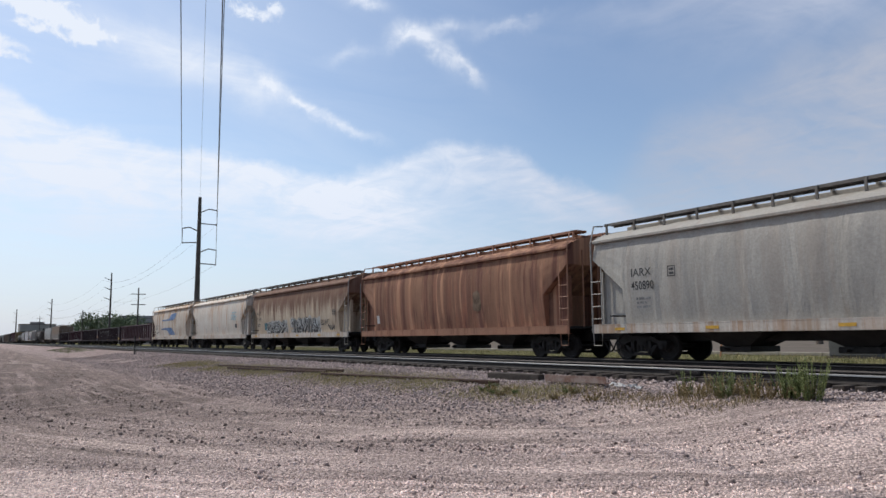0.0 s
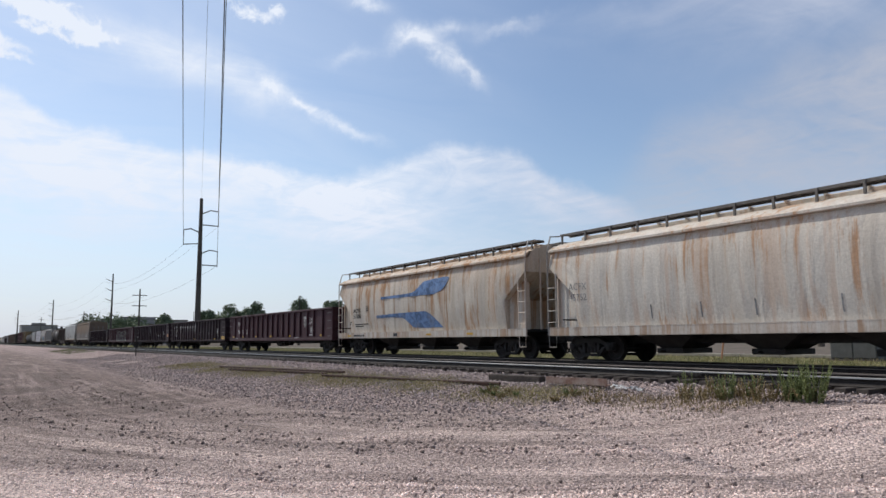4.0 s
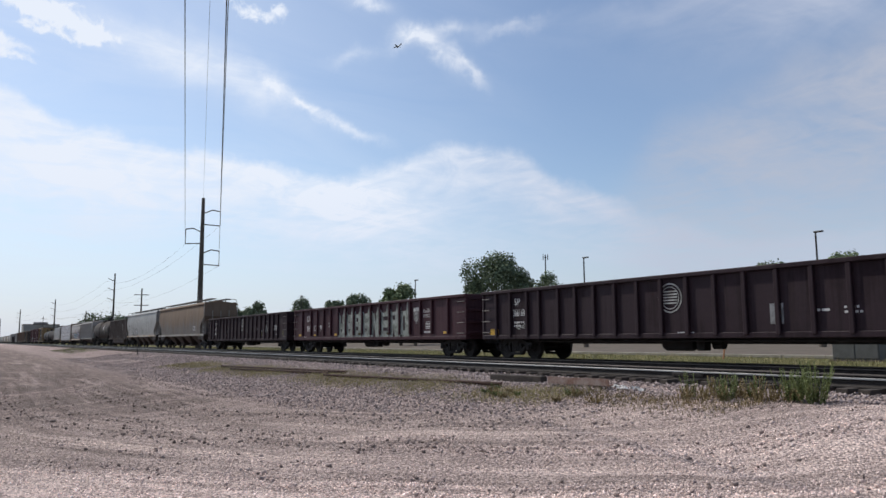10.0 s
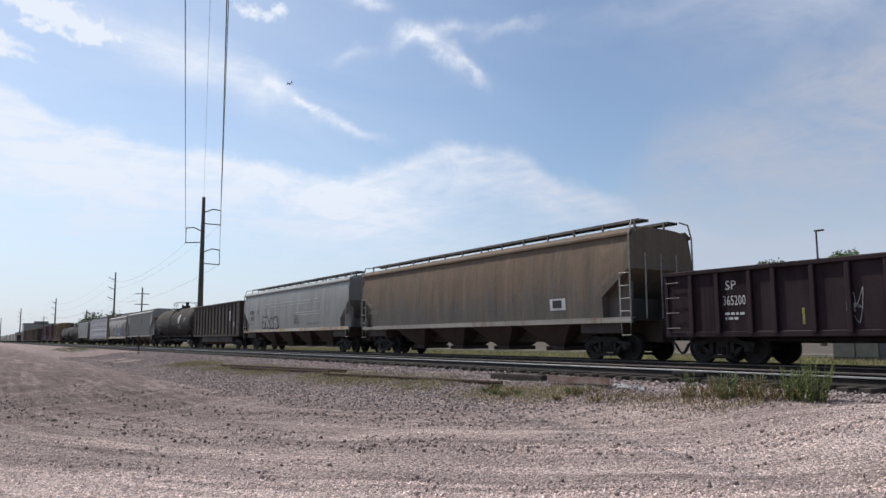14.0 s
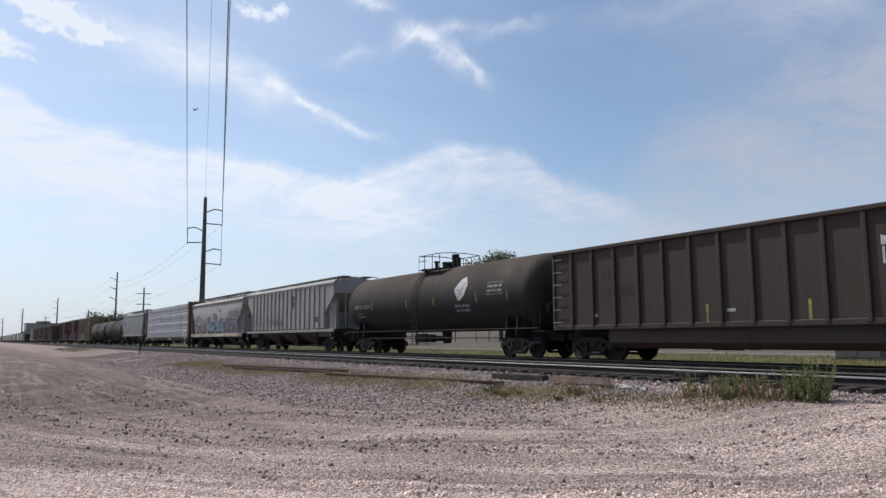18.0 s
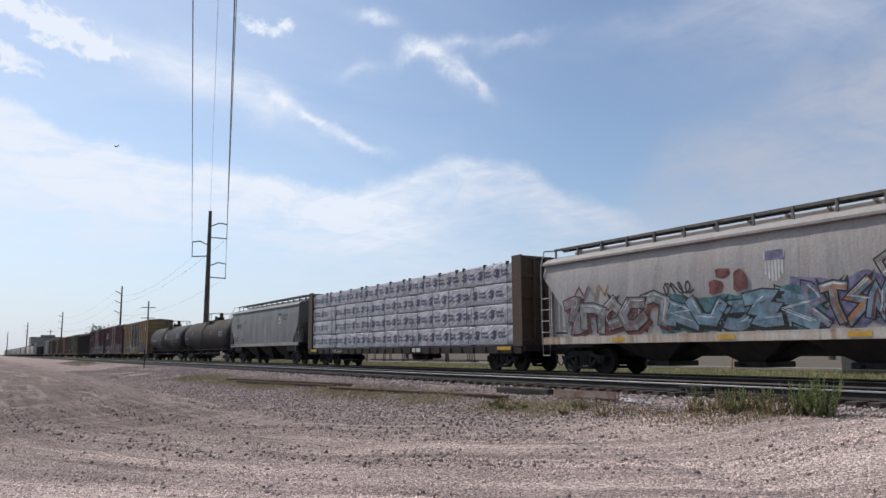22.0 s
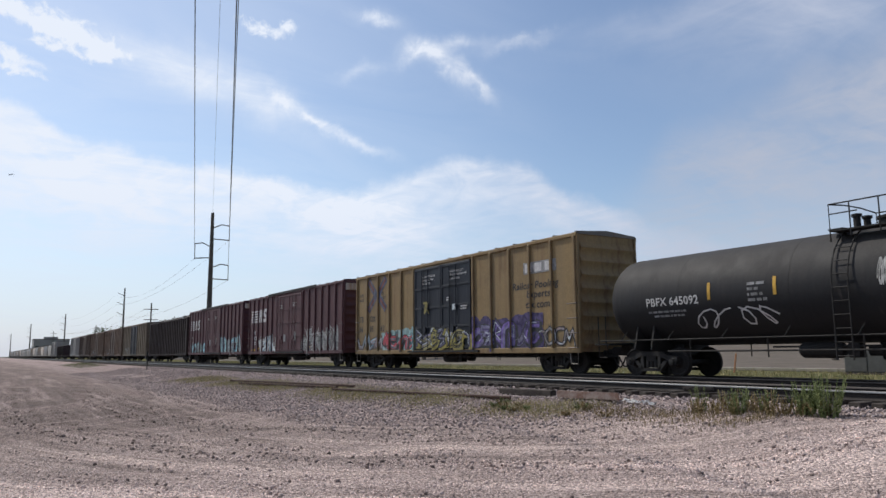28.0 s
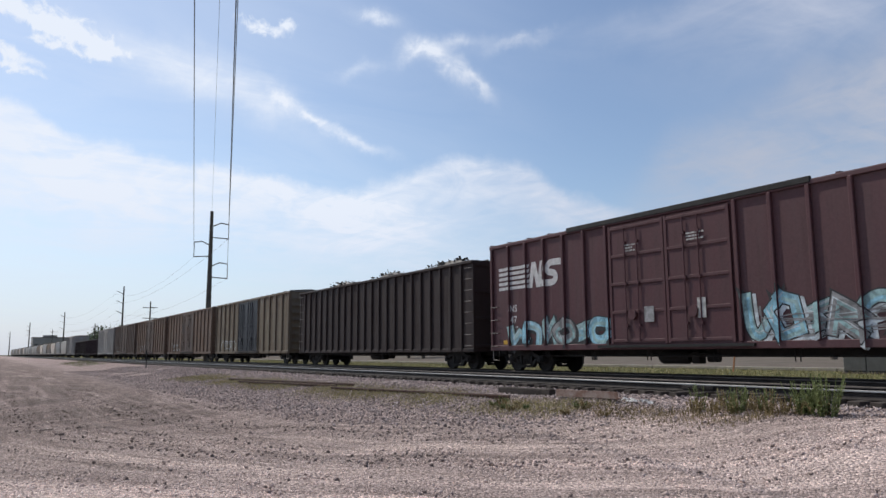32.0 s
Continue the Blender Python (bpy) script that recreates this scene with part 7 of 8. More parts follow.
# 6 to 10: low gondolas
def up_gondola(front, rear, number, label, paint, tagged_letters=False):
    L = front - rear
    a = L / 2
    c = couple(gondola(label, L, P[paint], rib_low=1.05, places=[0.5 + 0.93 * 1.0, 2.88, 3.88] + [4.90 + 1.064 * i for i in range(11)] + [L - 3.9, L - 2.85, L - 1.45]), front, rear)
    lettering(c, "UP", -a + 2.12, 1.94, 0.37, W, gond, 0.008)
    for x, t in ((2.15, number[:2]), (3.22, number[2:4]), (4.25, number[4:])):
        lettering(c, t, -a + x, 1.34, 0.36, W, gond, 0.008)
    part("emblem", on_side(placed(shield_mesh(0.50, 0.74), a - 4.35, 1.98), gond), "silver_spray", c, "white striped shield emblem")
    lettering(c, "BUILDING", a - 3.68, 2.06, 0.17, W, gond, 0, 0, 0.68)
    lettering(c, "AMERICA", a - 3.68, 1.82, 0.17, W, gond, 0, 0, 0.68)
    stencil_box(c, a - 3.45, 1.30, 0.5, 0.32, W, gond)
    small_print(c, [(a - 3.6, 1.10, 0.7, 0.09), (a - 6.2, 0.95, 0.7, 0.05), (-a + 5.6, 1.75, 0.4, 0.07), (-a + 5.6, 1.58, 0.4, 0.07), (-a + 1.7, 0.98, 0.35, 0.04)], W, gond, 7)
    yellow_dashes(c, (-a + 0.75, -a + 3.3, -a + 6.45, -a + 9.65, a - 7.4, a - 1.9), 1.05, gond, 0.48, 0.11)
    return c


def sp_gondola(front, rear, number, label, paint, seed):
    L = front - rear
    a = L / 2
    c = couple(gondola(label, L, P[paint], rib_low=0.86, z1=2.72, places=[1.0, 1.92, 2.98, 3.71, 4.80, 5.72] + [6.66 + 0.99 * i for i in range(9)] + [15.55, 16.5, 17.35, 18.3]), front, rear)
    lettering(c, "SP", -a + 2.15, 2.12, 0.26, W, gond)
    lettering(c, number, -a + 2.06, 1.68, 0.27, W, gond, 0, 0, 0.62)
    small_print(c, data_rows(-a + 2.12, 1.4, 2, 0.07, 0.7), W, gond, seed)
    ring = Mesh()
    for r0, w0 in ((0.44, 0.05), (0.34, 0.03)):
        stroke(ring, [(9.95 - a + r0 * math.cos(q * math.tau / 24), 2.02 + r0 * math.sin(q * math.tau / 24)) for q in range(25)], w0)
    for i in range(5):
        ring.face([(9.95 - a - 0.28, 1.84 + i * 0.09, 0), (9.95 - a + 0.28, 1.84 + i * 0.09, 0), (9.95 - a + 0.28, 1.88 + i * 0.09, 0), (9.95 - a - 0.28, 1.88 + i * 0.09, 0)])
    part("emblem", on_side(ring, gond), "silver_spray", c, "worn white round emblem")
    stencil_box(c, a - 2.62, 1.50, 0.62, 0.34, W, gond)
    small_print(c, [(a - 5.6, 1.45, 0.4, 0.06), (a - 4.9, 1.5, 0.45, 0.06), (a - 4.9, 1.38, 0.45, 0.06), (a - 2.3, 1.2, 0.5, 0.05), (10.2 - a, 0.92, 0.6, 0.05)], W, gond, seed)
    return c


up_gondola(-92.95, -113.65, "96132", "dark red low gondola car with white lettering and ribs", "gondola_red")
c = sp_gondola(-115.1, -135.2, "365059", "worn dark red gondola car with scraped paint and tags", "gondola_worn", 7)
rp = random.Random(17)
def build_flaked(k, b, place):
    """Old white paint, whole near the top and flaked away lower down."""
    z = k.n("ShaderNodeSeparateXYZ", i_0=place).outputs[2]
    g = k.noise(k.scaled(place, (7.0, 7.0, 1.6)), 1.0, 7, 0.68, 0.5)
    left = k.ramp(k.math("ADD", k.math("MULTIPLY", z, 0.55), g), 1.38, 1.72)
    put(k, b, "Base Color", k.mix(left, (0.036, 0.013, 0.018), (0.27, 0.255, 0.25)))
    put(k, b, "Roughness", 0.75)


M["flaked_white"] = surface("flaked_white", build_flaked)
for i, x in enumerate((-8.9, -6.25, -5.35, -4.25, -3.25, -2.25, -1.3, -0.3)):
    # remains of large painted letters, one between each two ribs
    w_, low = rp.uniform(0.42, 0.62), rp.uniform(1.15, 1.4)
    g = Mesh()
    if i % 3 == 0:
        ribbon(g, [(x, low), (x + 0.04, 2.18), (x + w_, 2.22), (x + w_, low + 0.2)], 0.20)
    elif i % 3 == 1:
        ribbon(g, [(x, 2.2), (x + w_, 2.24)], 0.22)
        ribbon(g, [(x + w_ * 0.5, 2.2), (x + w_ * 0.5, low)], 0.24, 0.002)
    else:
        ribbon(g, [(x + w_, 2.2), (x + 0.05, 2.2), (x + 0.02, low), (x + w_, low + 0.1)], 0.20)
    part("paint_remains", on_side(g, gond), "flaked_white", c, "flaked remains of white letters")
tangle(c, 1.2, 1.25, 0.6, 0.8, "silver_grey", gond, 1, 10)
tangle(c, 2.2, 1.2, 0.5, 0.9, "silver_grey", gond, 2, 12)
tangle(c, 7.3, 1.1, 0.9, 0.9, "silver_grey", gond, 3, 20)
yellow_dashes(c, (-0.6, 2.2, 5.0, 6.6), 0.90, gond, 0.5, 0.12)
patch(c, "reflector", 8.9, 0.9, 0.9, 0.30, "yellow_mark", gond, "yellow reflective strip")
c = sp_gondola(-136.4, -156.65, "366168", "dark brown gondola car with ribbed sides and round emblem", "gondola_dark", 8)
tangle(c, -7.9, 1.1, 0.7, 0.35, "silver_grey", gond, 4, 12)
patch(c, "paint_scrape", 3.2, 1.15, 0.4, 0.55, "grey_patch", gond)
patch(c, "reflector", -9.6, 0.95, 0.55, 0.25, "yellow_mark", gond)
patch(c, "reflector", 9.0, 1.3, 0.7, 0.3, "orange_spray", gond)
c = up_gondola(-157.9, -178.35, "96139", "maroon gondola car with large silver spray-painted letters", "gondola_red")
# gaps in each of the solid block letters, in the unit square of the letter
GAPS = {"H": [".38,.62 .64,.62 .64,1 .38,1", ".36,.36 .66,.36 .5,.2"], "A": [".44,.62 .56,.62 .5,.86", ".36,.36 .64,.36 .5,.18"], "B": [".36,.66 .62,.66 .62,.84 .36,.84", ".36,.30 .60,.30 .60,.46 .36,.46"],
        "N": [".30,.0 .38,.62 .62,.0", ".42,1 .66,1 .66,.52"], "E": [".40,.66 .95,.66 .95,.82 .34,.82", ".40,.24 .95,.24 .95,.38 .38,.38"], "R": [".38,.66 .68,.66 .66,.84 .36,.84", ".38,.0 .62,.0 .50,.40"], "O": [".40,.24 .60,.24 .60,.78 .40,.78"]}
rh = random.Random(12)
for i, ch in enumerate("HABANERO"):
    x, w_, h_ = -10.225 + 6.98 + i * 1.064, 0.92, 1.30
    at = lambda u, v, lift=0.0: (x + u * w_, 0.93 + v * h_, lift)
    tall = rh.uniform(1.25, 1.5)
    g = Mesh()
    g.face([at(-0.02, 0), at(1.02, 0), at(0.97, 0.5), at(0.95, 0.98), at(0.9, tall), at(0.72, 1.0), at(0.24, 0.97), at(0.05, tall - 0.12), at(0.06, 0.9), at(0.02, 0.5)])
    letter = part("graffiti_letter", on_side(g, gond, 0.006), "habanero_grey", c, "grey-green spray-painted block letter")
    for row in GAPS[ch]:
        g = Mesh()
        g.face([at(*(float(q) for q in p.split(",")), 0.004) for p in row.split()])
        part("letter_gap", on_side(g, gond, 0.006), P["gondola_dark"], letter)
    g = Mesh()
    ribbon(g, [at(0.06, 0.9)[:2], at(0.05, tall - 0.14)[:2], at(0.24, 0.97)[:2]], 0.022, 0.006)
    part("highlight", on_side(g, gond, 0.006), "pale_spray", letter)
tangle(c, 5.7, 1.5, 0.6, 0.6, "silver_grey", gond, 9, 12)
c = sp_gondola(-179.8, -199.9, "365200", "dark red gondola car with ribbed sides and spray tags", "gondola_worn", 9)
tangle(c, -4.45, 1.0, 0.45, 1.0, "silver_grey", gond, 11, 18)
tangle(c, 1.15, 1.15, 0.6, 0.6, "silver_grey", gond, 12, 12)
tangle(c, 3.3, 1.4, 0.6, 0.5, "chrome_spray", gond, 13, 9)
tangle(c, 5.35, 1.15, 0.85, 0.95, "silver_grey", gond, 14, 22)
tangle(c, 5.6, 2.05, 0.35, 0.25, "silver_grey", gond, 15, 7)
for x in (-5.6, 0.3, 4.7, 9.2):
    patch(c, "reflector", x, 1.1, 0.07, 0.42, "olive_spray", gond)

# 11, 12: large hoppers
# hopper bays get a darker paint in place of the shade there
c = couple(covered_hopper("brown-grey dusty covered hopper car with dented sides", 19.9, P["brown_grey"], ROUND, 4.20, 4.72, (1.28, 1.44), ((0.10, 3.05), (1.35, 2.15)), 1.42, 4, 0, 1.7, P["weathered_sill"], under=P["coal_brown"], bay_z=1.44), -201.2, -221.1)
lettering(c, "TILX", -9.0, 2.45, 0.2, "grey_patch", ROUND)
lettering(c, "640215", -9.0, 2.1, 0.2, "grey_patch", ROUND)
patch(c, "stencil_panel", 5.9, 1.78, 0.85, 0.42, W, ROUND, "white stencil panel")
patch(c, "stencil_panel", 6.05, 1.86, 0.5, 0.28, K, lambda z: ROUND(z) + 0.006)
c = couple(covered_hopper("clean light grey covered hopper car with a black spray tag", 19.65, P["clean_grey"], ROUND, 4.16, 4.68, (1.34, 1.50), ((0.10, 3.0), (1.25, 2.0)), 1.48, 4, 0, 1.7, "white_trim", under=P["coal_brown"], bay_z=1.5), -222.7, -242.35)
lettering(c, "AOKX", -8.22, 2.70, 0.26, K, ROUND, 0.012)
lettering(c, "115255", -8.22, 2.24, 0.26, K, ROUND, 0.012, 0, 0.9)
small_print(c, data_rows(-8.7, 1.95, 2, 0.06, 1.0), K, ROUND)
stencil_box(c, -6.4, 2.68, 0.26, 0.26, K, ROUND)
for z, first in ((3.30, 0), (3.10, 0), (2.52, 6), (2.36, 6)):
    for i in range(first, 10):
        patch(c, "side_batten", -4.9 + i * 1.05, z, 1.02, 0.045, "silver_spray", ROUND)
graffiti(c, -5.3, -2.0, 1.52, 2.48, [P["clean_grey"]], K, ROUND, 61, "JAOS", "hollow black-outlined spray letters", K)
scrawl(c, -2.9, 1.62, 1.0, 0.4, "blue_paint", ROUND, 3, 0.09, 3)
small_print(c, [(-2.9, 2.3, 0.7, 0.07)] + data_rows(-2.9, 2.15, 4, 0.05, 0.8) + [(1.2, 2.3, 0.8, 0.07)] + data_rows(1.2, 2.15, 5, 0.05, 1.0), K, ROUND, 9)
lettering(c, "USE WET HAMMER ON CAR", 3.4, 1.72, 0.11, K, ROUND)
yellow_dashes(c, (-9.2, -5.8, -1.6, 2.2, 5.9, 8.6), 1.38, lambda z: 1.565, 0.55, 0.10)

# 13: tall coal gondola
c = couple(gondola("tall brown open-top coal gondola car with ribbed sides", 14.8, P["coal_brown"], 1.08, 3.92, 13, 1.12, 2.6, 1.6, 0.09, [1.04 + 1.047 * i for i in range(13)]), -243.8, -258.6)
part("emblem", on_side(placed(shield_mesh(0.58, 0.9), 4.75, 2.75), gond), W, c, "white striped shield emblem")
lettering(c, "UP", -4.85, 2.75, 0.34, K, gond)
lettering(c, "28", -4.75, 2.15, 0.34, K, gond)
lettering(c, "449", -4.05, 2.15, 0.34, K, gond, 0, 0, 0.9)
stencil_box(c, 5.6, 1.85, 0.55, 0.42, W, gond)
for x in (-0.62, 2.55):
    patch(c, "reflector", x, 1.2, 0.09, 0.55, "olive_spray", gond, "narrow faded yellow strip")
for x in (-5.4, 0.1):
    patch(c, "stencil_panel", x, 1.5, 0.28, 0.09, "silver_spray", gond)

# 14: black tank car
c = couple(tank_car("sooty dark brown tank car with a white leaf emblem", 17.3, P["tank_black"], 1.56, 2.66, 1.75, 0.2, 1.95), -259.6, -276.9)
tank_side = lambda r, zc: (lambda z: math.sqrt(max(0.01, r * r - (z - zc) ** 2)) + 0.004)
ts = tank_side(1.56, 2.66)
leaf = sliced([(3.0, 2.95), (3.35, 2.42), (3.8, 2.62), (4.05, 3.12), (3.75, 3.5), (3.45, 3.4)])
part("emblem", on_side(leaf, ts), W, c, "white leaf-shaped emblem")
vein = Mesh()
ribbon(vein, [(3.35, 2.52), (3.6, 2.88), (3.85, 3.22)], 0.04, 0.006)
ribbon(vein, [(3.08, 2.95), (3.38, 2.92), (3.5, 2.74)], 0.03, 0.006)
part("emblem_line", on_side(vein, ts), K, c)
small_print(c, [(3.0, 2.15, 1.2, 0.12), (3.0, 1.95, 1.2, 0.12)], "grey_patch", ts, 3)
lettering(c, "ADMX 30304", -7.3, 2.40, 0.22, "silver_spray", ts)
small_print(c, [(-7.0, 2.1, 0.7, 0.07), (-7.0, 1.95, 0.9, 0.07)], "grey_patch", ts, 4)
stencil_box(c, 5.5, 2.6, 1.1, 0.5, "grey_patch", ts)
for x in (-5.2, -1.4, 1.2, 4.7, 6.9):
    patch(c, "reflector", x, 2.3, 0.06, 0.4, "olive_spray", ts)
# 15: ribbed hopper
c = couple(covered_hopper("dusty grey covered hopper car with vertical side ribs", 16.95, P["dusty_grey"], FLAT, 4.16, 4.58, (1.24, 1.40), ((0.10, 3.55), (1.45, 2.45)), 1.45, 3, 18, 1.8, P["dusty_grey"], under=P["coal_brown"], ladder="ladder_steel"), -278.35, -295.3)
for i, ch in enumerate("75657"):
    lettering(c, ch, -6.60 + i * 0.809, 1.75, 0.36, K, FLAT)
part("emblem", on_side(placed(shield_mesh(0.56, 0.9), 1.62, 3.25), FLAT), K, c, "dark striped shield emblem")
for i in range(3):
    tangle(c, -2.66 + i * 0.809, 1.65, 0.5, 0.65, K, FLAT, 20 + i, 12, 0.03)
patch(c, "stencil_panel", 5.43, 1.85, 0.5, 0.34, K, FLAT)
# 16: graffiti hopper
c = couple(covered_hopper("grey covered hopper car covered in colourful graffiti", 16.6, P["painted_grey"], FLOW, 4.04, 4.66, (1.06, 1.30), ((0.12, 3.58), (1.35, 2.2)), 1.28, 3, 0, 1.7, "white_trim"), -296.5, -313.1)
patch(c, "stencil_panel", -7.0, 1.5, 1.6, 1.0, "grey_patch", FLOW)
graffiti(c, -6.9, -2.3, 1.38, 2.75, ["dusty_pink", "grey_patch", "silver_grey"], K, FLOW, 31, 5, "faded pink spray letters", "maroon_spray")
graffiti(c, -2.2, 2.5, 1.34, 2.45, ["slate_blue"], K, FLOW, 33, 5, "light blue spray-painted letters", K, "teal_dark")
graffiti(c, 2.3, 6.7, 1.36, 2.55, ["muted_violet", "grey_patch", "rust_orange", "slate_blue", "maroon_spray"], K, FLOW, 35, 8, "red and violet spray letters", None, "muted_violet")
for i, m in enumerate(("maroon_spray", "grey_patch", "rust_orange")):
    ribbon_part = Mesh()
    ribbon(ribbon_part, [(-6.4 + i * 0.5, 2.75 - i * 0.12), (-6.15 + i * 0.5, 3.05), (-5.9 + i * 0.5, 2.7), (-5.7 + i * 0.5, 3.0)], 0.06)
    part("tag", on_side(ribbon_part, FLOW, 0.008), m, c)
graffiti(c, 4.3, 7.4, 2.45, 3.35, ["silver_grey", "dusty_pink"], K, FLOW, 36, 5, "pale spray figures with thin black edges", None, None, 0.16)
scrawl(c, -2.3, 2.5, 1.1, 0.4, K, FLOW, 37, 0.05, 4)
part("emblem", on_side(placed(shield_mesh(0.62, 0.85), 1.55, 3.05), FLOW), W, c, "white striped shield emblem")
patch(c, "emblem_band", 1.27, 3.22, 0.56, 0.26, "muted_violet", lambda z: FLOW(z) + 0.006, "violet band of the shield")
rb = random.Random(4)
for x, z, w_, h_ in ((-0.35, 2.62, 0.5, 0.42), (0.45, 2.75, 0.42, 0.62), (-0.1, 3.0, 0.5, 0.3)):
    part("rust_patch", on_side(sliced(blob(rb, x, z, w_, h_, 18, 0.08)), FLOW), "maroon_spray", c, "brown rust patch")
scrawl(c, 7.0, 1.7, 0.9, 0.4, K, FLOW, 39, 0.07, 3)
yellow_dashes(c, (-4.6, -0.4, 3.4), 1.10, sillf, 0.6, 0.14)
patch(c, "reflector", 7.3, 1.08, 0.8, 0.2, "orange_spray", sillf)

# 17: centre-beam flat car with wrapped lumber
def build_wrap(k, b, place):
    """Glossy grey-white sheet, drawn into slanting folds."""
    s = k.n("ShaderNodeSeparateXYZ", i_0=place)
    slip = k.math("ADD", s.outputs[2], k.math("MULTIPLY", s.outputs[0], -0.55))
    run = k.math("ADD", s.outputs[0], k.math("MULTIPLY", s.outputs[2], 0.55))
    folds = k.noise(k.n("ShaderNodeCombineXYZ", i_0=k.math("MULTIPLY", slip, 7.5), i_1=k.math("MULTIPLY", run, 0.9), i_2=s.outputs[1]).outputs[0], 1.0, 4, 0.55, 0.9)
    soft = k.noise(place, 3.0, 5, 0.55, 1.2)
    put(k, b, "Base Color", k.mix(k.ramp(soft, 0.3, 0.7), (0.44, 0.435, 0.46), (0.33, 0.325, 0.35)))
    put(k, b, "Roughness", 0.24)
    bump(k, b, k.math("ADD", folds, k.math("MULTIPLY", soft, 0.6)), 1.0, 0.10)


M["wrap"] = surface("white_wrap", build_wrap)
M["wrap_print"] = plain("wrap_print", (0.035, 0.035, 0.085), 0.35)
P["bulkhead"] = car_paint("bulkhead_paint", (0.085, 0.052, 0.033), (0.045, 0.028, 0.020), 0.35, 0, 0.5, 0.65, 30)
L17 = 22.75
a17 = L17 / 2
flat = thing("centrebeam_flat_car", "long centre-beam flat car with brown end bulkheads", "freight car", "cars of the freight train")
part("deck", Mesh().box(-a17, a17, -1.48, 1.48, 0.80, 1.02, 0.02), P["scrap_brown"], flat)
part("centre_beam", Mesh().box(-a17 + 0.4, a17 - 0.4, -0.06, 0.06, 1.02, 4.45), P["bulkhead"], flat)
for o in (-1, 1):
    bulk = Mesh()
    bulk.box(-0.16, 0.16, -1.5, 1.5, 1.0, 4.62, 0.03)
    for y in (-1.5, 1.5):
        bulk.box(-0.42, 0.20, y - 0.05, y + 0.05, 1.0, 4.65, 0.02)
    for y in (-0.9, -0.3, 0.3, 0.9):
        bulk.box(0.16, 0.30, y - 0.05, y + 0.05, 1.05, 4.5, 0.015)
    for z in (1.25, 2.1, 2.95, 3.8, 4.55):
        bulk.box(0.16, 0.24, -1.45, 1.45, z - 0.06, z + 0.06, 0.015)
    part("bulkhead", bulk, P["bulkhead"], flat, "rusty brown end bulkhead", pose(o * (a17 - 0.3), 0, 0, 0, 0, 0 if o > 0 else 180))
    side_beam = Mesh()
    side_beam.box(-a17 + 0.2, a17 - 0.2, -0.03, 0.03, 0.72, 1.04)
    for i in range(24):
        x = -a17 + 0.8 + (L17 - 1.6) * i / 23
        side_beam.box(x - 0.06, x + 0.06, -0.09, 0.09, 0.74, 1.00, 0.01)
    part("side_beam", side_beam, P["scrap_brown"], flat, "", pose(0, o * 1.5, 0))
    for i in range(8):
        for q in (0, 0.18):
            part("winch_hanger", kept("winch_hanger", lambda: Mesh().tube([(0, 0, 0.75), (0, 0, 0.30)], 0.022, 5)), "black_running_gear", flat, "", pose(-a17 + 4 + (L17 - 8) * i / 7 + q, o * 1.3, 0))
    part("winch_rail", kept("winch_rail", lambda: Mesh().tube([(-a17 + 3.5, 0, 0.38), (a17 - 3.5, 0, 0.38)], 0.02, 5)), "black_running_gear", flat, "", pose(0, o * 1.3, 0))
    patch(flat, "reflector", (a17 - 1.7) if o > 0 else (-a17 + 0.8), 0.86, 0.9, 0.14, "yellow_mark", lambda z: 1.60)
part("brake_gear", kept("brake_gear", tank_reservoir_mesh), "black_running_gear", flat, "", pose(1.5, -0.5, 0.62))
lettering(flat, "TTZX 856501", -a17 + 4.2, 0.80, 0.17, W, lambda z: 1.60)
small_print(flat, [(2.6, 0.80, 0.9, 0.18)], W, lambda z: 1.60, 3)
running_gear(flat, a17, 2.1)
couple(flat, -314.2, -336.95)
LUMBER = []
rnd = random.Random(77)
cuts = {}
for tier in range(4):
    for o in (-1, 1):
        x, ends = -a17 + 0.78, []
        first = (3.4, 3.4, 3.4, 2.5)[tier] + rnd.uniform(-0.1, 0.1)
        lengths = [first, 4.95, 4.95, 4.95]
        lengths.append(L17 - 1.56 - sum(lengths))
        for n in lengths:
            ends.append((x, x + n))
            x += n
        cuts[(tier, o)] = ends
h_tier = 0.85


def bundle_mesh(n, h, w):
    """A wrapped pack: soft, slightly sagging faces and folded ends."""
    g = Mesh()
    r = random.Random(int(n * 100))
    rings = []
    m = max(6, int(n / 0.3))
    for i in range(m + 1):
        x = 0.015 + (n - 0.03) * i / m
        e = 0.03 if i in (0, m) else 0.0
        ring = []
        for y, z in ((0.03, 0), (0.5 * w, 0), (w - 0.03, 0), (w, 0.05), (w, 0.5 * h), (w, h - 0.05), (w - 0.04, h), (0.5 * w, h), (0.04, h), (0, h - 0.05), (0, 0.72 * h), (0, 0.5 * h), (0, 0.28 * h), (0, 0.05)):
            ring.append((x, y + e + r.uniform(-0.014, 0.014), z + (e if z < h / 2 else -e) + r.uniform(-0.006, 0.006)))
        rings.append(ring)
    g.loft(rings, True)
    return g


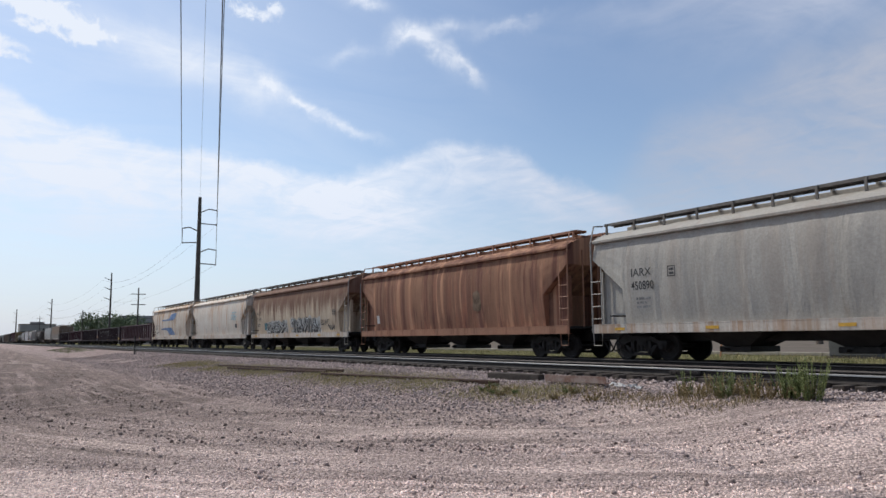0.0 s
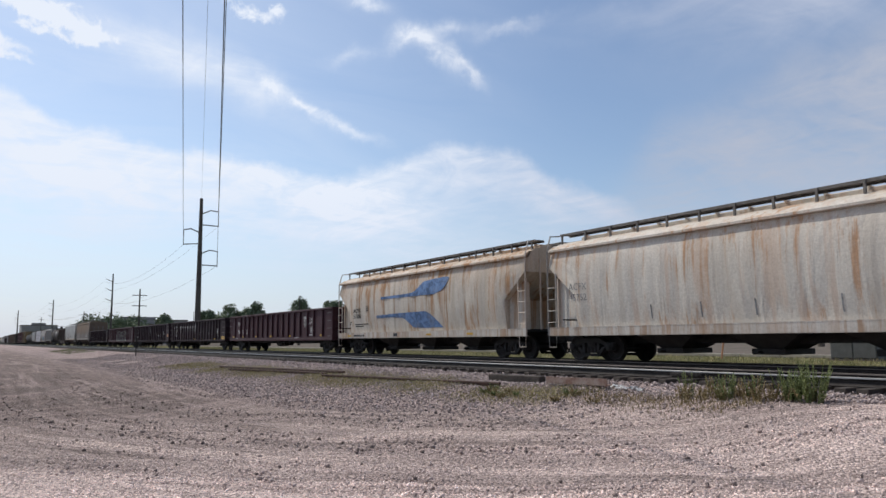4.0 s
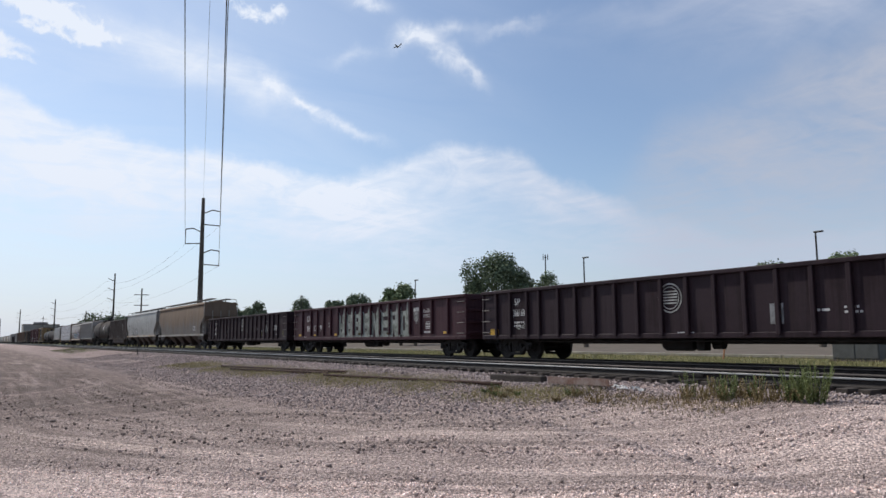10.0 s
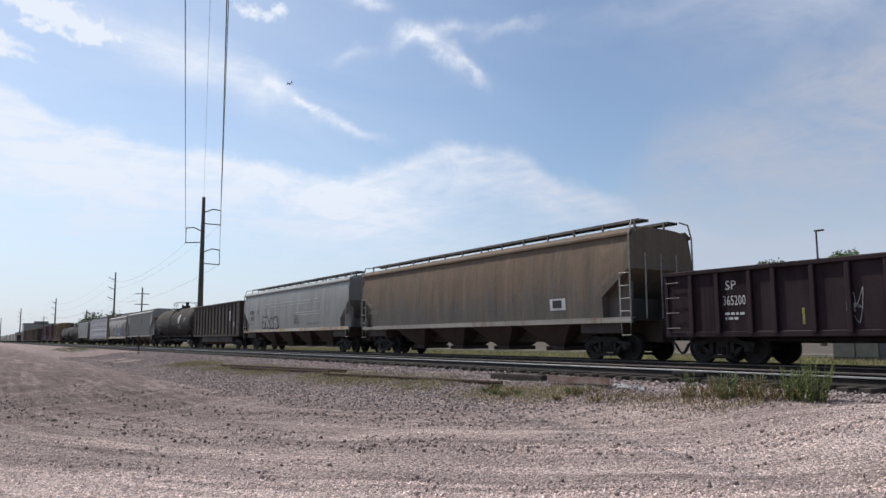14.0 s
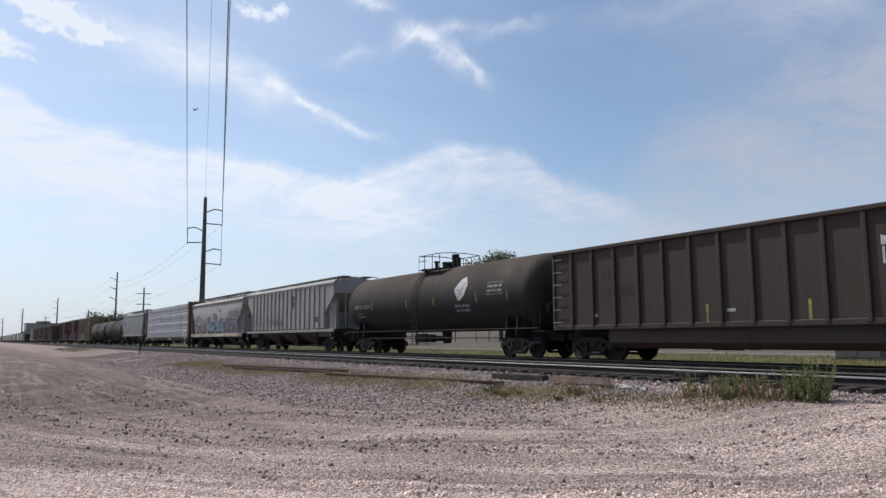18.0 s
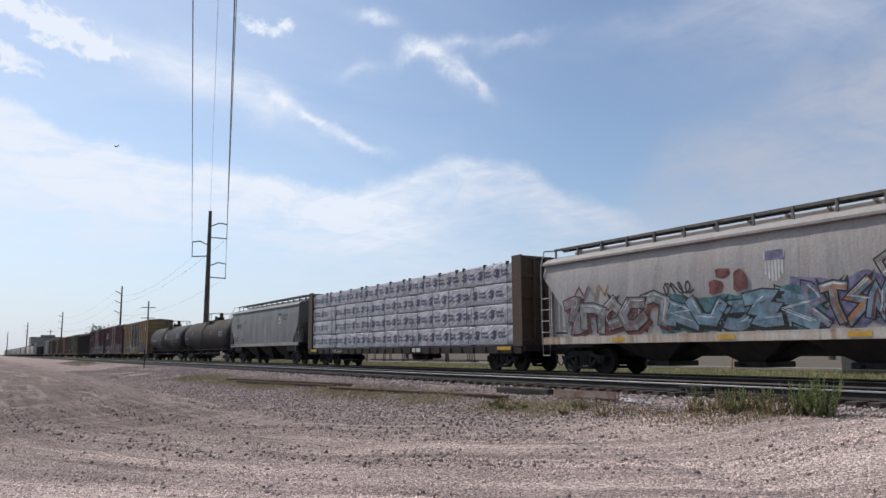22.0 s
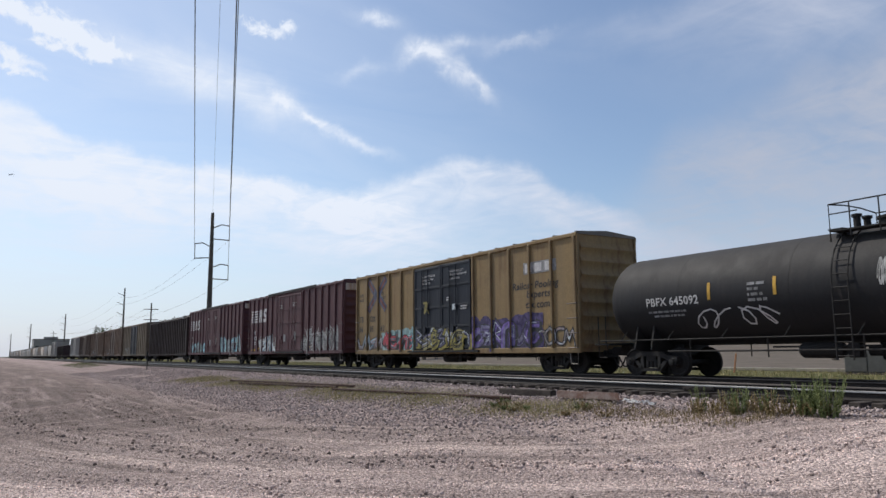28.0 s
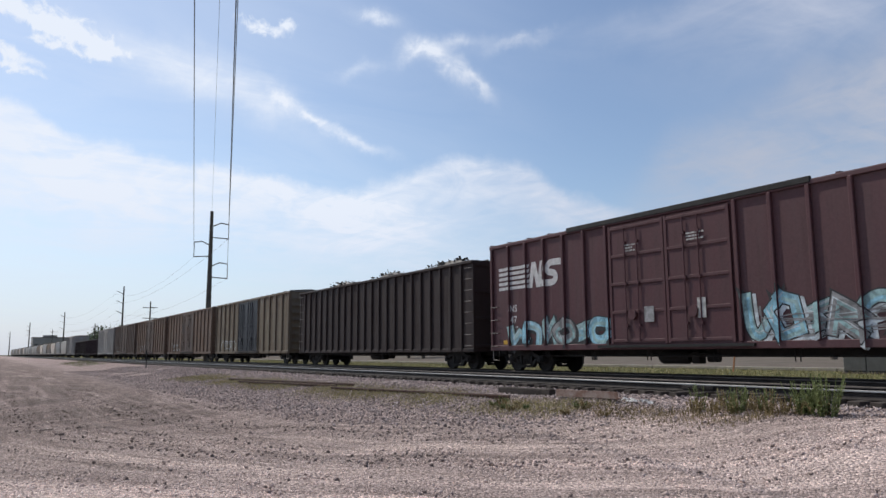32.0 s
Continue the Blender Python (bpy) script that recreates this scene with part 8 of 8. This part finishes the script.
def mark_mesh(h):
    """Printed mark: a dark angular figure and two lines of print, as bars, beside it."""
    g = Mesh()
    for q in ([(0.02, 0.56), (0.26, 0.74), (0.52, 0.66), (0.44, 0.58), (0.26, 0.64), (0.10, 0.54)], [(0.20, 0.30), (0.30, 0.26), (0.34, 0.62), (0.22, 0.60)], [(0.30, 0.26), (0.42, 0.36), (0.44, 0.54), (0.34, 0.60)], [(0.04, 0.38), (0.20, 0.30), (0.22, 0.40), (0.10, 0.46)]):
        g.face([(u, -0.018, h * w_) for u, w_ in q])
    for z, sizes in ((0.54, (1.3, 0.9, 1.0, 0.9, 0.9, 1.0)), (0.34, (1.3, 1.0, 1.0, 1.25, 1.0, 1.25, 1.0))):
        u = 0.60
        for k_ in sizes:
            g.face([(u, -0.018, h * z), (u + 0.055, -0.018, h * z), (u + 0.055, -0.018, h * (z + 0.115 * k_)), (u, -0.018, h * (z + 0.115 * k_))])
            u += 0.076
    return g


def strap_mesh(h, w):
    g = Mesh()
    g.box(-0.012, 0.012, -0.022, -0.015, 0.0, h)
    g.box(-0.012, 0.012, -0.02, w, h + 0.002, h + 0.008)
    return g


for (tier, o), ends in cuts.items():
    for x0, x1 in ends:
        n = round(x1 - x0, 2)
        b = thing("lumber_bundle", "pack of lumber in white printed plastic wrap on the flat car", "lumber bundle", "lumber bundles on the flat car")
        part("wrapping", kept(("wrapping", n), lambda: bundle_mesh(n, h_tier - 0.012, 1.38)), "wrap", b)
        if o < 0:
            x = 0.12
            while x < n - 0.9:
                part("printed_mark", kept("printed_mark", lambda: mark_mesh(h_tier)), "wrap_print", b, "", pose(x, 0, 0))
                x += 1.22
        k_ = max(2, int(n / 1.2))
        for i in range(k_):
            at = 0.3 + (n - 0.6) * i / (k_ - 1)
            part("strap", kept("bundle_strap", lambda: strap_mesh(h_tier - 0.012, 1.38)), K, b, "", pose(at, 0, 0))
            if tier == 3 and o < 0:
                part("corner_guard", kept("corner_guard", lambda: Mesh().box(-0.055, 0.055, -0.035, 0.10, h_tier - 0.11, h_tier + 0.03, 0.012)), K, b, "black corner guard under the strap", pose(at, 0, 0))
        local = pose(x0, -1.50, 1.055 + tier * h_tier) if o < 0 else pose(x1, 1.50, 1.055 + tier * h_tier, 0, 0, 180)
        LUMBER.append((b, local, -314.2 - a17))

# 18: grey hopper
c = couple(covered_hopper("mid-grey covered hopper car with a red striped shield", 15.95, P["mid_grey"], ROUND, 4.05, 4.70, (1.32, 1.52), ((0.15, 2.85), (1.15, 1.60)), 1.50, 3, 0, 1.8, P["weathered_sill"], bay_z=1.5), -338.5, -354.45)
lettering(c, "UP", -6.32, 3.34, 0.33, K, ROUND, 0, 0, 0.85)
lettering(c, "99693", -6.32, 2.80, 0.38, K, ROUND, 0.01, 0, 1.0)
patch(c, "emblem_ground", 3.94, 2.88, 0.56, 0.58, W, lambda z: ROUND(z) - 0.002, "white ground of the shield")
part("emblem", on_side(placed(shield_mesh(0.62, 0.80), 4.22, 3.24), ROUND, 0.010), "emblem_red", c, "red striped shield emblem")
patch(c, "emblem_band", 3.91, 3.42, 0.62, 0.22, "slate_dark", lambda z: ROUND(z) + 0.012, "blue band of the shield")
lettering(c, "BUILDING", 4.75, 3.36, 0.17, K, ROUND)
lettering(c, "AMERICA", 4.75, 3.10, 0.17, K, ROUND)
stencil_box(c, -4.15, 3.2, 0.3, 0.26, K, ROUND)
small_print(c, data_rows(-6.8, 2.05, 3, 0.06, 1.3) + [(-4.7, 1.82, 0.5, 0.1)], K, ROUND, 12)

# 19, 20: tank cars
c = couple(tank_car("sooty black tank car with dusty brown top", 16.9, P["tank_black"], 1.50, 2.48, 1.75, 0.4, 1.95), -355.7, -372.6)
ts2 = tank_side(1.50, 2.48)
small_print(c, [(-7.2, 2.2, 1.0, 0.2)], "grey_patch", ts2, 3)
stencil_box(c, 5.4, 2.3, 1.2, 0.55, "grey_patch", ts2)
for x in (-4.6, 2.6):
    patch(c, "reflector", x, 2.5, 0.08, 0.4, "yellow_mark", ts2)
c = couple(tank_car("black tank car with white chalk scrawls and yellow marks", 17.6, P["tank_soot"], 1.48, 2.46, 1.75, 0.3, 1.95), -373.5, -391.1)
ts3 = tank_side(1.48, 2.46)
lettering(c, "PBFX 645092", -6.75, 2.22, 0.25, W, ts3, 0.006)
small_print(c, [(-6.7, 2.0, 1.5, 0.06), (-6.5, 1.87, 1.2, 0.06)], "grey_patch", ts3, 5)
scrawl(c, -4.9, 1.45, 1.0, 0.6, W, ts3, 41, 0.045, 2)
scrawl(c, -3.4, 1.5, 1.2, 0.55, W, ts3, 42, 0.045, 2)
hand_letters(c, "TQS!!", 1.9, 1.78, 0.95, 0.72, 1.12, "chrome_spray", ts3, 0.05, "white chalk scrawl")
scrawl(c, 0.6, 2.3, 0.35, 0.75, "silver_spray", ts3, 43, 0.022, 9)
scrawl(c, 0.65, 2.35, 0.3, 0.65, "silver_spray", ts3, 44, 0.02, 7)
for x in (-4.35, -2.2, 1.2, 4.3):
    patch(c, "reflector", x, 2.3, 0.10, 0.5, "yellow_mark", ts3)
small_print(c, data_rows(-3.0, 2.62, 4, 0.08, 0.6), "grey_patch", ts3, 6)
stencil_box(c, 6.2, 2.4, 1.3, 0.6, "grey_patch", ts3)

# 21: yellow box car
c = couple(boxcar("weathered yellow box car with dark double doors and graffiti", 18.8, P["yellow"], P["door_blue"], 0.80, 5.15, 9, (-2.5, 2.5), P["roof_dirty"]), -392.2, -411.0)
for t, x, z in (("next", -8.98, 3.98), ("load", -8.98, 3.72), ("any", -6.38, 3.98), ("road", -6.38, 3.72)):
    lettering(c, t, x, z, 0.20, K, boxs, 0.004, 0.15)
for o in (-1, 1):
    # two chevrons back to back: slate edges, red cores
    arm = [(-6.78 + o * 0.95, 4.72), (-6.78 + o * 0.10, 3.98), (-6.78 + o * 0.95, 3.24)]
    g = Mesh()
    ribbon(g, arm, 0.42)
    part("emblem", on_side(g, boxs, 0.010), "slate_dark", c, "slate blue chevron emblem")
    g = Mesh()
    for q in (0, 2):
        ribbon(g, [arm[q], tuple((arm[q][m] * 0.35 + arm[1][m] * 0.65) for m in (0, 1))], 0.17)
    part("emblem_core", on_side(g, boxs, 0.014), "maroon_spray", c, "dark red core of the chevron")
for t, x, z in (("TB", -8.98, 2.55), ("OX", -7.66, 2.55), ("66", -8.98, 2.0), ("05", -7.66, 2.0), ("63", -6.34, 2.0)):
    lettering(c, t, x, z, 0.30, K, boxs, 0.01, 0.1)
for t, x, z in (("Railcar Pooling", 5.45, 3.28), ("Experts", 6.35, 2.92), ("ttx.com", 6.3, 2.52)):
    lettering(c, t, x, z, 0.28, K, boxs, 0.006, 0.12, 1.12)
patch(c, "emblem_panel", 6.2, 3.86, 2.0, 0.46, "grey_patch", boxs, "grey emblem panel")
for i in range(3):
    patch(c, "emblem_bar", 6.3 + i * 0.62, 3.92, 0.42, 0.34, W, lambda z: boxs(z) + 0.006)
graffiti(c, 2.55, 7.0, 0.98, 2.15, ["purple_spray", "muted_violet", "purple_dark"], K, boxs, 51, 6, "violet spray figures", K, "purple_dark")
graffiti(c, 7.0, 9.1, 1.0, 1.75, ["dusty_pink", "grey_patch"], K, boxs, 58, 4, "faded small spray figures", None, None, 0.12)
graffiti(c, -5.9, -2.7, 0.98, 1.95, ["red_spray", "red_spray", "teal_dark", "red_spray", "teal_dark"], K, boxs, 52, 5, "red and teal spray figures", K, "mint_spray")
graffiti(c, -2.3, 2.4, 1.02, 2.0, [P["door_blue"], "muted_violet", "olive_spray"], K, doorf, 57, 7, "dark figures outlined in yellow", "olive_spray", None, 0.2)
scrawl(c, -2.2, 1.0, 4.2, 0.5, "olive_spray", doorf, 53, 0.05, 9)
scrawl(c, -2.2, 1.3, 4.0, 0.7, "grey_patch", doorf, 54, 0.03, 8)
scrawl(c, -1.5, 2.7, 0.4, 0.55, "olive_spray", doorf, 55, 0.10, 3)
for i, t in enumerate(("CLOSE THIS DOOR", "BEFORE CLOSING", "MAIN DOOR")):
    lettering(c, t, -1.75, 4.42 - i * 0.17, 0.10, W, doorf)
for i, t in enumerate(("CLOSE AND LOCK", "BOTH DOORS BEFORE", "MOVING CAR")):
    lettering(c, t, 0.75, 4.47 - i * 0.17, 0.10, W, doorf)
patch(c, "placard", 1.05, 2.75, 0.26, 0.26, "pale_spray", doorf, "square white placard")
small_print(c, [(1.75, 2.85, 0.5, 0.05), (1.75, 2.74, 0.5, 0.05), (0.55, 3.3, 0.25, 0.05), (0.55, 3.2, 0.25, 0.05)], W, doorf, 6)
graffiti(c, -9.1, -6.2, 0.98, 1.85, ["dusty_pink", "grey_patch", "slate_blue"], K, boxs, 56, 4, "faded spray figures", None, None, 0.2)


# 22, 23: red box cars
def red_boxcar(front, rear, label, seed, fills):
    L = front - rear
    a = L / 2
    c = couple(boxcar(label, L, P["box_red"], P["box_red"], 0.86, 5.22, 11, (-2.45, 2.45), P["box_red"], cap=P["box_red"], hood=True), front, rear)
    g = Mesh()
    for i in range(5):
        z = 3.28 + i * 0.20
        g.face([(-a + 0.6, z, 0), (-a + 2.55, z, 0), (-a + 2.65, z + 0.12, 0), (-a + 0.6, z + 0.12, 0)])
    lean = lambda u, w_: (-a + 2.55 + u + 0.28 * w_, 3.26 + w_ * 1.28, 0)
    g.face([lean(*q) for q in ((0, 0), (0, 0.78), (0.24, 0.78), (0.24, 0))])
    g.face([(x, z, 0.002) for x, z, w_ in (lean(*q) for q in ((0.02, 0.78), (0.26, 0.78), (0.74, 0), (0.50, 0)))])
    g.face([lean(*q) for q in ((0.52, 0), (0.52, 0.78), (0.76, 0.78), (0.76, 0))])
    ribbon(g, [lean(u, w_)[:2] for u, w_ in rounded([(1.72, 0.68), (1.15, 0.68), (0.98, 0.54), (1.12, 0.42), (1.45, 0.36), (1.58, 0.22), (1.42, 0.10), (0.86, 0.10)], 4)], 0.25, 0.001)
    sprayed("emblem", g, boxs, 0.006, W, c, "white striped emblem")
    late = seed > 65
    graffiti(c, -a + (1.4 if late else 2.6), -2.6, 0.95, 2.05 if late else 2.2, fills, K, boxs, seed, 6 if late else 4, "pale blue spray figures", K if late else "white_letters", None)
    graffiti(c, 2.7, a - 1.0, 0.95, 2.45, fills if late else ["black_letters", "silver_spray", "grey_patch", P["box_red"]], K if late else "silver_spray", boxs, seed + 1, 7 if late else 9, "pale blue spray figures" if late else "black and white tangled spray figures", "pale_spray" if late else "grey_patch", None, 0.30 if late else 0.2)
    tangle(c, 2.8, 1.0, 5.2, 1.2, "grey_patch", boxs, seed + 2, 26, 0.03)
    if not late:
        tangle(c, 3.0, 1.0, 5.0, 1.2, "silver_spray", boxs, seed + 5, 30, 0.03)
    lettering(c, "NS", -a + 1.30, 2.38, 0.27, W, boxs, 0.004)
    lettering(c, "470" if not late else "47", -a + 1.35, 1.92, 0.29, W, boxs, 0.006)
    if not late:
        lettering(c, "127", -a + 2.75, 1.95, 0.27, W, boxs, 0.004, 0, 0.9)
    small_print(c, data_rows(-1.7, 4.25, 3, 0.05, 0.7) + data_rows(0.9, 4.30, 3, 0.05, 0.8), "silver_spray", doorf, seed)
    small_print(c, [(-a + 1.38, 1.72, 0.5, 0.07), (-a + 1.38, 1.56, 0.5, 0.07)], W, boxs, seed + 4)
    patch(c, "reflector", -a + 0.85, 1.08, 0.8, 0.16, "yellow_mark", boxs)
    patch(c, "paint_scrape", -0.9, 1.7, 0.4, 0.5, "grey_patch", doorf)
    patch(c, "paint_scrape", 1.2, 1.75, 0.3, 0.6, "silver_spray", doorf)
    for x in (-a + 2.3, -1.9, 1.7, 3.6, 5.9):
        patch(c, "reflector", x, 1.2, 0.4, 0.12, "yellow_mark", boxs)
    part("end_cap", Mesh().box(-0.04, 0.04, -1.4, 1.4, 4.62, 5.02, 0.01), "white_trim", c, "white band across the top of the end", pose(a + 0.02, 0, 0))
    return c


red_boxcar(-412.75, -431.4, "dark red box car with white striped emblem and graffiti", 61, ["silver_spray", "pale_spray", "slate_blue"])
red_boxcar(-433.0, -452.0, "dark red box car with pale blue graffiti along the bottom", 71, ["mint_spray", "cyan_spray", "mint_spray", "grey_patch"])

# 24: tall gondola full of scrap
c = couple(gondola("tall dark brown gondola car heaped with scrap metal", 20.95, P["scrap_brown"], 0.80, 4.78, 22, 0.85, 0, 1.95, 0.10), -453.35, -474.3)
M["scrap_metal"] = pieces("scrap_metal", (0.05, 0.045, 0.04), (0.22, 0.20, 0.18), 0.6, 4.0)
heap = Mesh()
rs = random.Random(5)
mound = lambda x: 4.76 + 0.40 * math.sin(x * 0.5 + 1) ** 2
heap.loft([[(x, -1.3, 3.6), (x, 1.3, 3.6), (x, 1.3, 4.68), (x, 0.7, mound(x)), (x, -0.7, mound(x)), (x, -1.3, 4.68)] for x in [-9.6 + 0.6 * i for i in range(33)]])
for i in range(800):
    x, y = rs.uniform(-9.3, 9.3), rs.uniform(-1.25, 1.25)
    z = mound(x) * (1.0 if abs(y) < 0.8 else 0.985) - 0.05
    p, d = Vector((x, y, z)), Vector((rs.gauss(0, 1), rs.gauss(0, 1), rs.gauss(0, 0.5))).normalized() * rs.uniform(0.10, 0.32)
    s = d.cross(Vector((rs.gauss(0, 1), rs.gauss(0, 1), 1))).normalized() * rs.uniform(0.05, 0.2)
    heap.face([p, p + d, p + d + s, p + s])
part("scrap_load", heap, "scrap_metal", c, "heap of dark scrap metal")

# 25 to 29: box cars of faded colours
for front, rear, paint, door, label in ((-476.2, -495.5, "pale_yellow", "door_blue", "faded tan box car with dark doors"), (-497.0, -516.5, "orange_brown", "deep_brown", "faded orange-brown box car with ribbed panels"),
                                        (-518.2, -537.2, "orange_brown", "deep_brown", "dirty brown box car"), (-538.8, -557.6, "deep_brown", "deep_brown", "dark brown box car"), (-559.2, -578.2, "dusty_grey", "dusty_grey", "dusty grey box car")):
    c = couple(boxcar(label, front - rear, P[paint], P[door], 0.80, 5.15, 9, (-2.5, 2.5), P["roof_dirty"]), front, rear)
    scrawl(c, -7.5, 1.1, 4.0, 0.8, "pale_spray", boxs, int(-front), 0.06, 5)
couple(gondola("dark red gondola car with ribbed sides", 19.0, P["gondola_dark"], 0.80, 3.6, 14, 0.86), -579.8, -598.8)
couple(gondola("dark brown gondola car with ribbed sides", 19.0, P["scrap_brown"], 0.80, 3.6, 14, 0.86), -600.4, -619.4)
couple(boxcar("pale grey box car", 18.8, P["dusty_grey"], P["dusty_grey"], 0.80, 5.15, 9, (-2.5, 2.5), P["roof_dirty"]), -621.0, -639.8)
x = -641.4
FAR = [("light_grey", "light grey covered hopper car"), ("off_white", "off-white covered hopper car"), ("clean_grey", "clean light grey covered hopper car"), ("mid_grey", "mid-grey covered hopper car"), ("brown_grey", "dusty brown-grey covered hopper car")]
for i in range(26):
    paint, label = FAR[(i * 3 + i // 5) % 5]
    couple(covered_hopper(label, 16.75, P[paint], sill_paint=P["weathered_sill"]), x, x - 16.75)
    x -= 18.2


# ---- aeroplane ----
M["plane_grey"] = plain("plane_grey", (0.12, 0.12, 0.13), 0.4)
jet = thing("aeroplane", "small distant twin-engined airliner in the sky", "aeroplane")
part("fuselage", Mesh().lathe([(-17, 0.2), (-13, 1.0), (-6, 1.75), (8, 1.75), (13, 1.4), (15.5, 0.3)], "x", 16), "plane_grey", jet)
for o in (-1, 1):
    part("wing", Mesh().loft([[(4, o * 1.2, -0.8), (-2, o * 1.2, -0.8), (-2, o * 1.2, -0.4), (4, o * 1.2, -0.4)], [(-2.5, o * 15, 0.6), (-4.2, o * 15, 0.6), (-4.2, o * 15, 0.75), (-2.5, o * 15, 0.75)]]), "plane_grey", jet)
    part("tailplane", Mesh().loft([[(-13, o * 0.4, 0.5), (-16, o * 0.4, 0.5), (-16, o * 0.4, 0.8), (-13, o * 0.4, 0.8)], [(-15.5, o * 5.5, 0.8), (-17, o * 5.5, 0.8), (-17, o * 5.5, 0.95), (-15.5, o * 5.5, 0.95)]]), "plane_grey", jet)
    part("engine", Mesh().lathe([(0.5, 0.5), (0.5, 1.0), (4.5, 1.1), (4.6, 0.7)], "x", 12, (0, o * 5, -1.6)), "plane_grey", jet)
part("fin", Mesh().loft([[(-12, -0.2, 1.2), (-16, -0.2, 1.2), (-16, 0.2, 1.2), (-12, 0.2, 1.2)], [(-15.6, -0.1, 7), (-17.5, -0.1, 7), (-17.5, 0.1, 7), (-15.6, 0.1, 7)]]), "plane_grey", jet)


# ---- what moves ----
def motions():
    steps = [0, 4, 8, 12, 16, 20, 24, 28, 32]
    for car, middle in TRAIN:
        walk(car, [(t, pose(middle + travel(t), TRACK, 0)) for t in steps])
    for b, local, middle in LUMBER:
        walk(b, [(t, pose(middle + travel(t), TRACK, 0) @ local) for t in steps])
    # wheels turn on their axles while their car rolls by
    starts = dict((id(car), middle) for car, middle in TRAIN)
    for ws, car, off in SPINNING:
        x0 = starts[id(car)] + off
        base = ws.matrix_basis.copy()
        span = [f for f in range(0, 961) if -42 < x0 + travel(f / 30) < -4]
        if len(span) < 3:
            continue
        turn = lambda f: base @ pose(0, 0, 0, 0, math.degrees((travel(f / 30) - travel(span[0] / 30)) / R_WHEEL) % 360, 0)
        rows = [(f / 30, turn(f)) for f in span]
        if span[0] > 0:
            rows.insert(0, (0, turn(span[0])))
        if span[-1] < 960:
            rows.append((32, turn(span[-1])))
        walk(ws, rows)
    # the aeroplane descends across the sky
    points = [(0, -1160, 1790, 1120), (6, -1669, 1386, 1027), (9, -1885, 1150, 939), (13, -2088, 849, 825), (19, -2257, 460, 675), (23, -2313, 247, 590), (28, -2346, 27, 506), (32, -2350, -130, 430)]
    rows = []
    points = [(t, *(Vector(p) * (1 + 0.95 * max(0, t - 9) / 23))) for t, *p in points]
    for i, (t, *p) in enumerate(points):
        q, r = Vector(points[min(i + 1, 7)][1:]), Vector(points[max(i - 1, 0)][1:])
        d = q - r
        rows.append((t, pose(*p, 0, 4, math.degrees(math.atan2(d.y, d.x)))))
    walk(jet, rows)


motions()
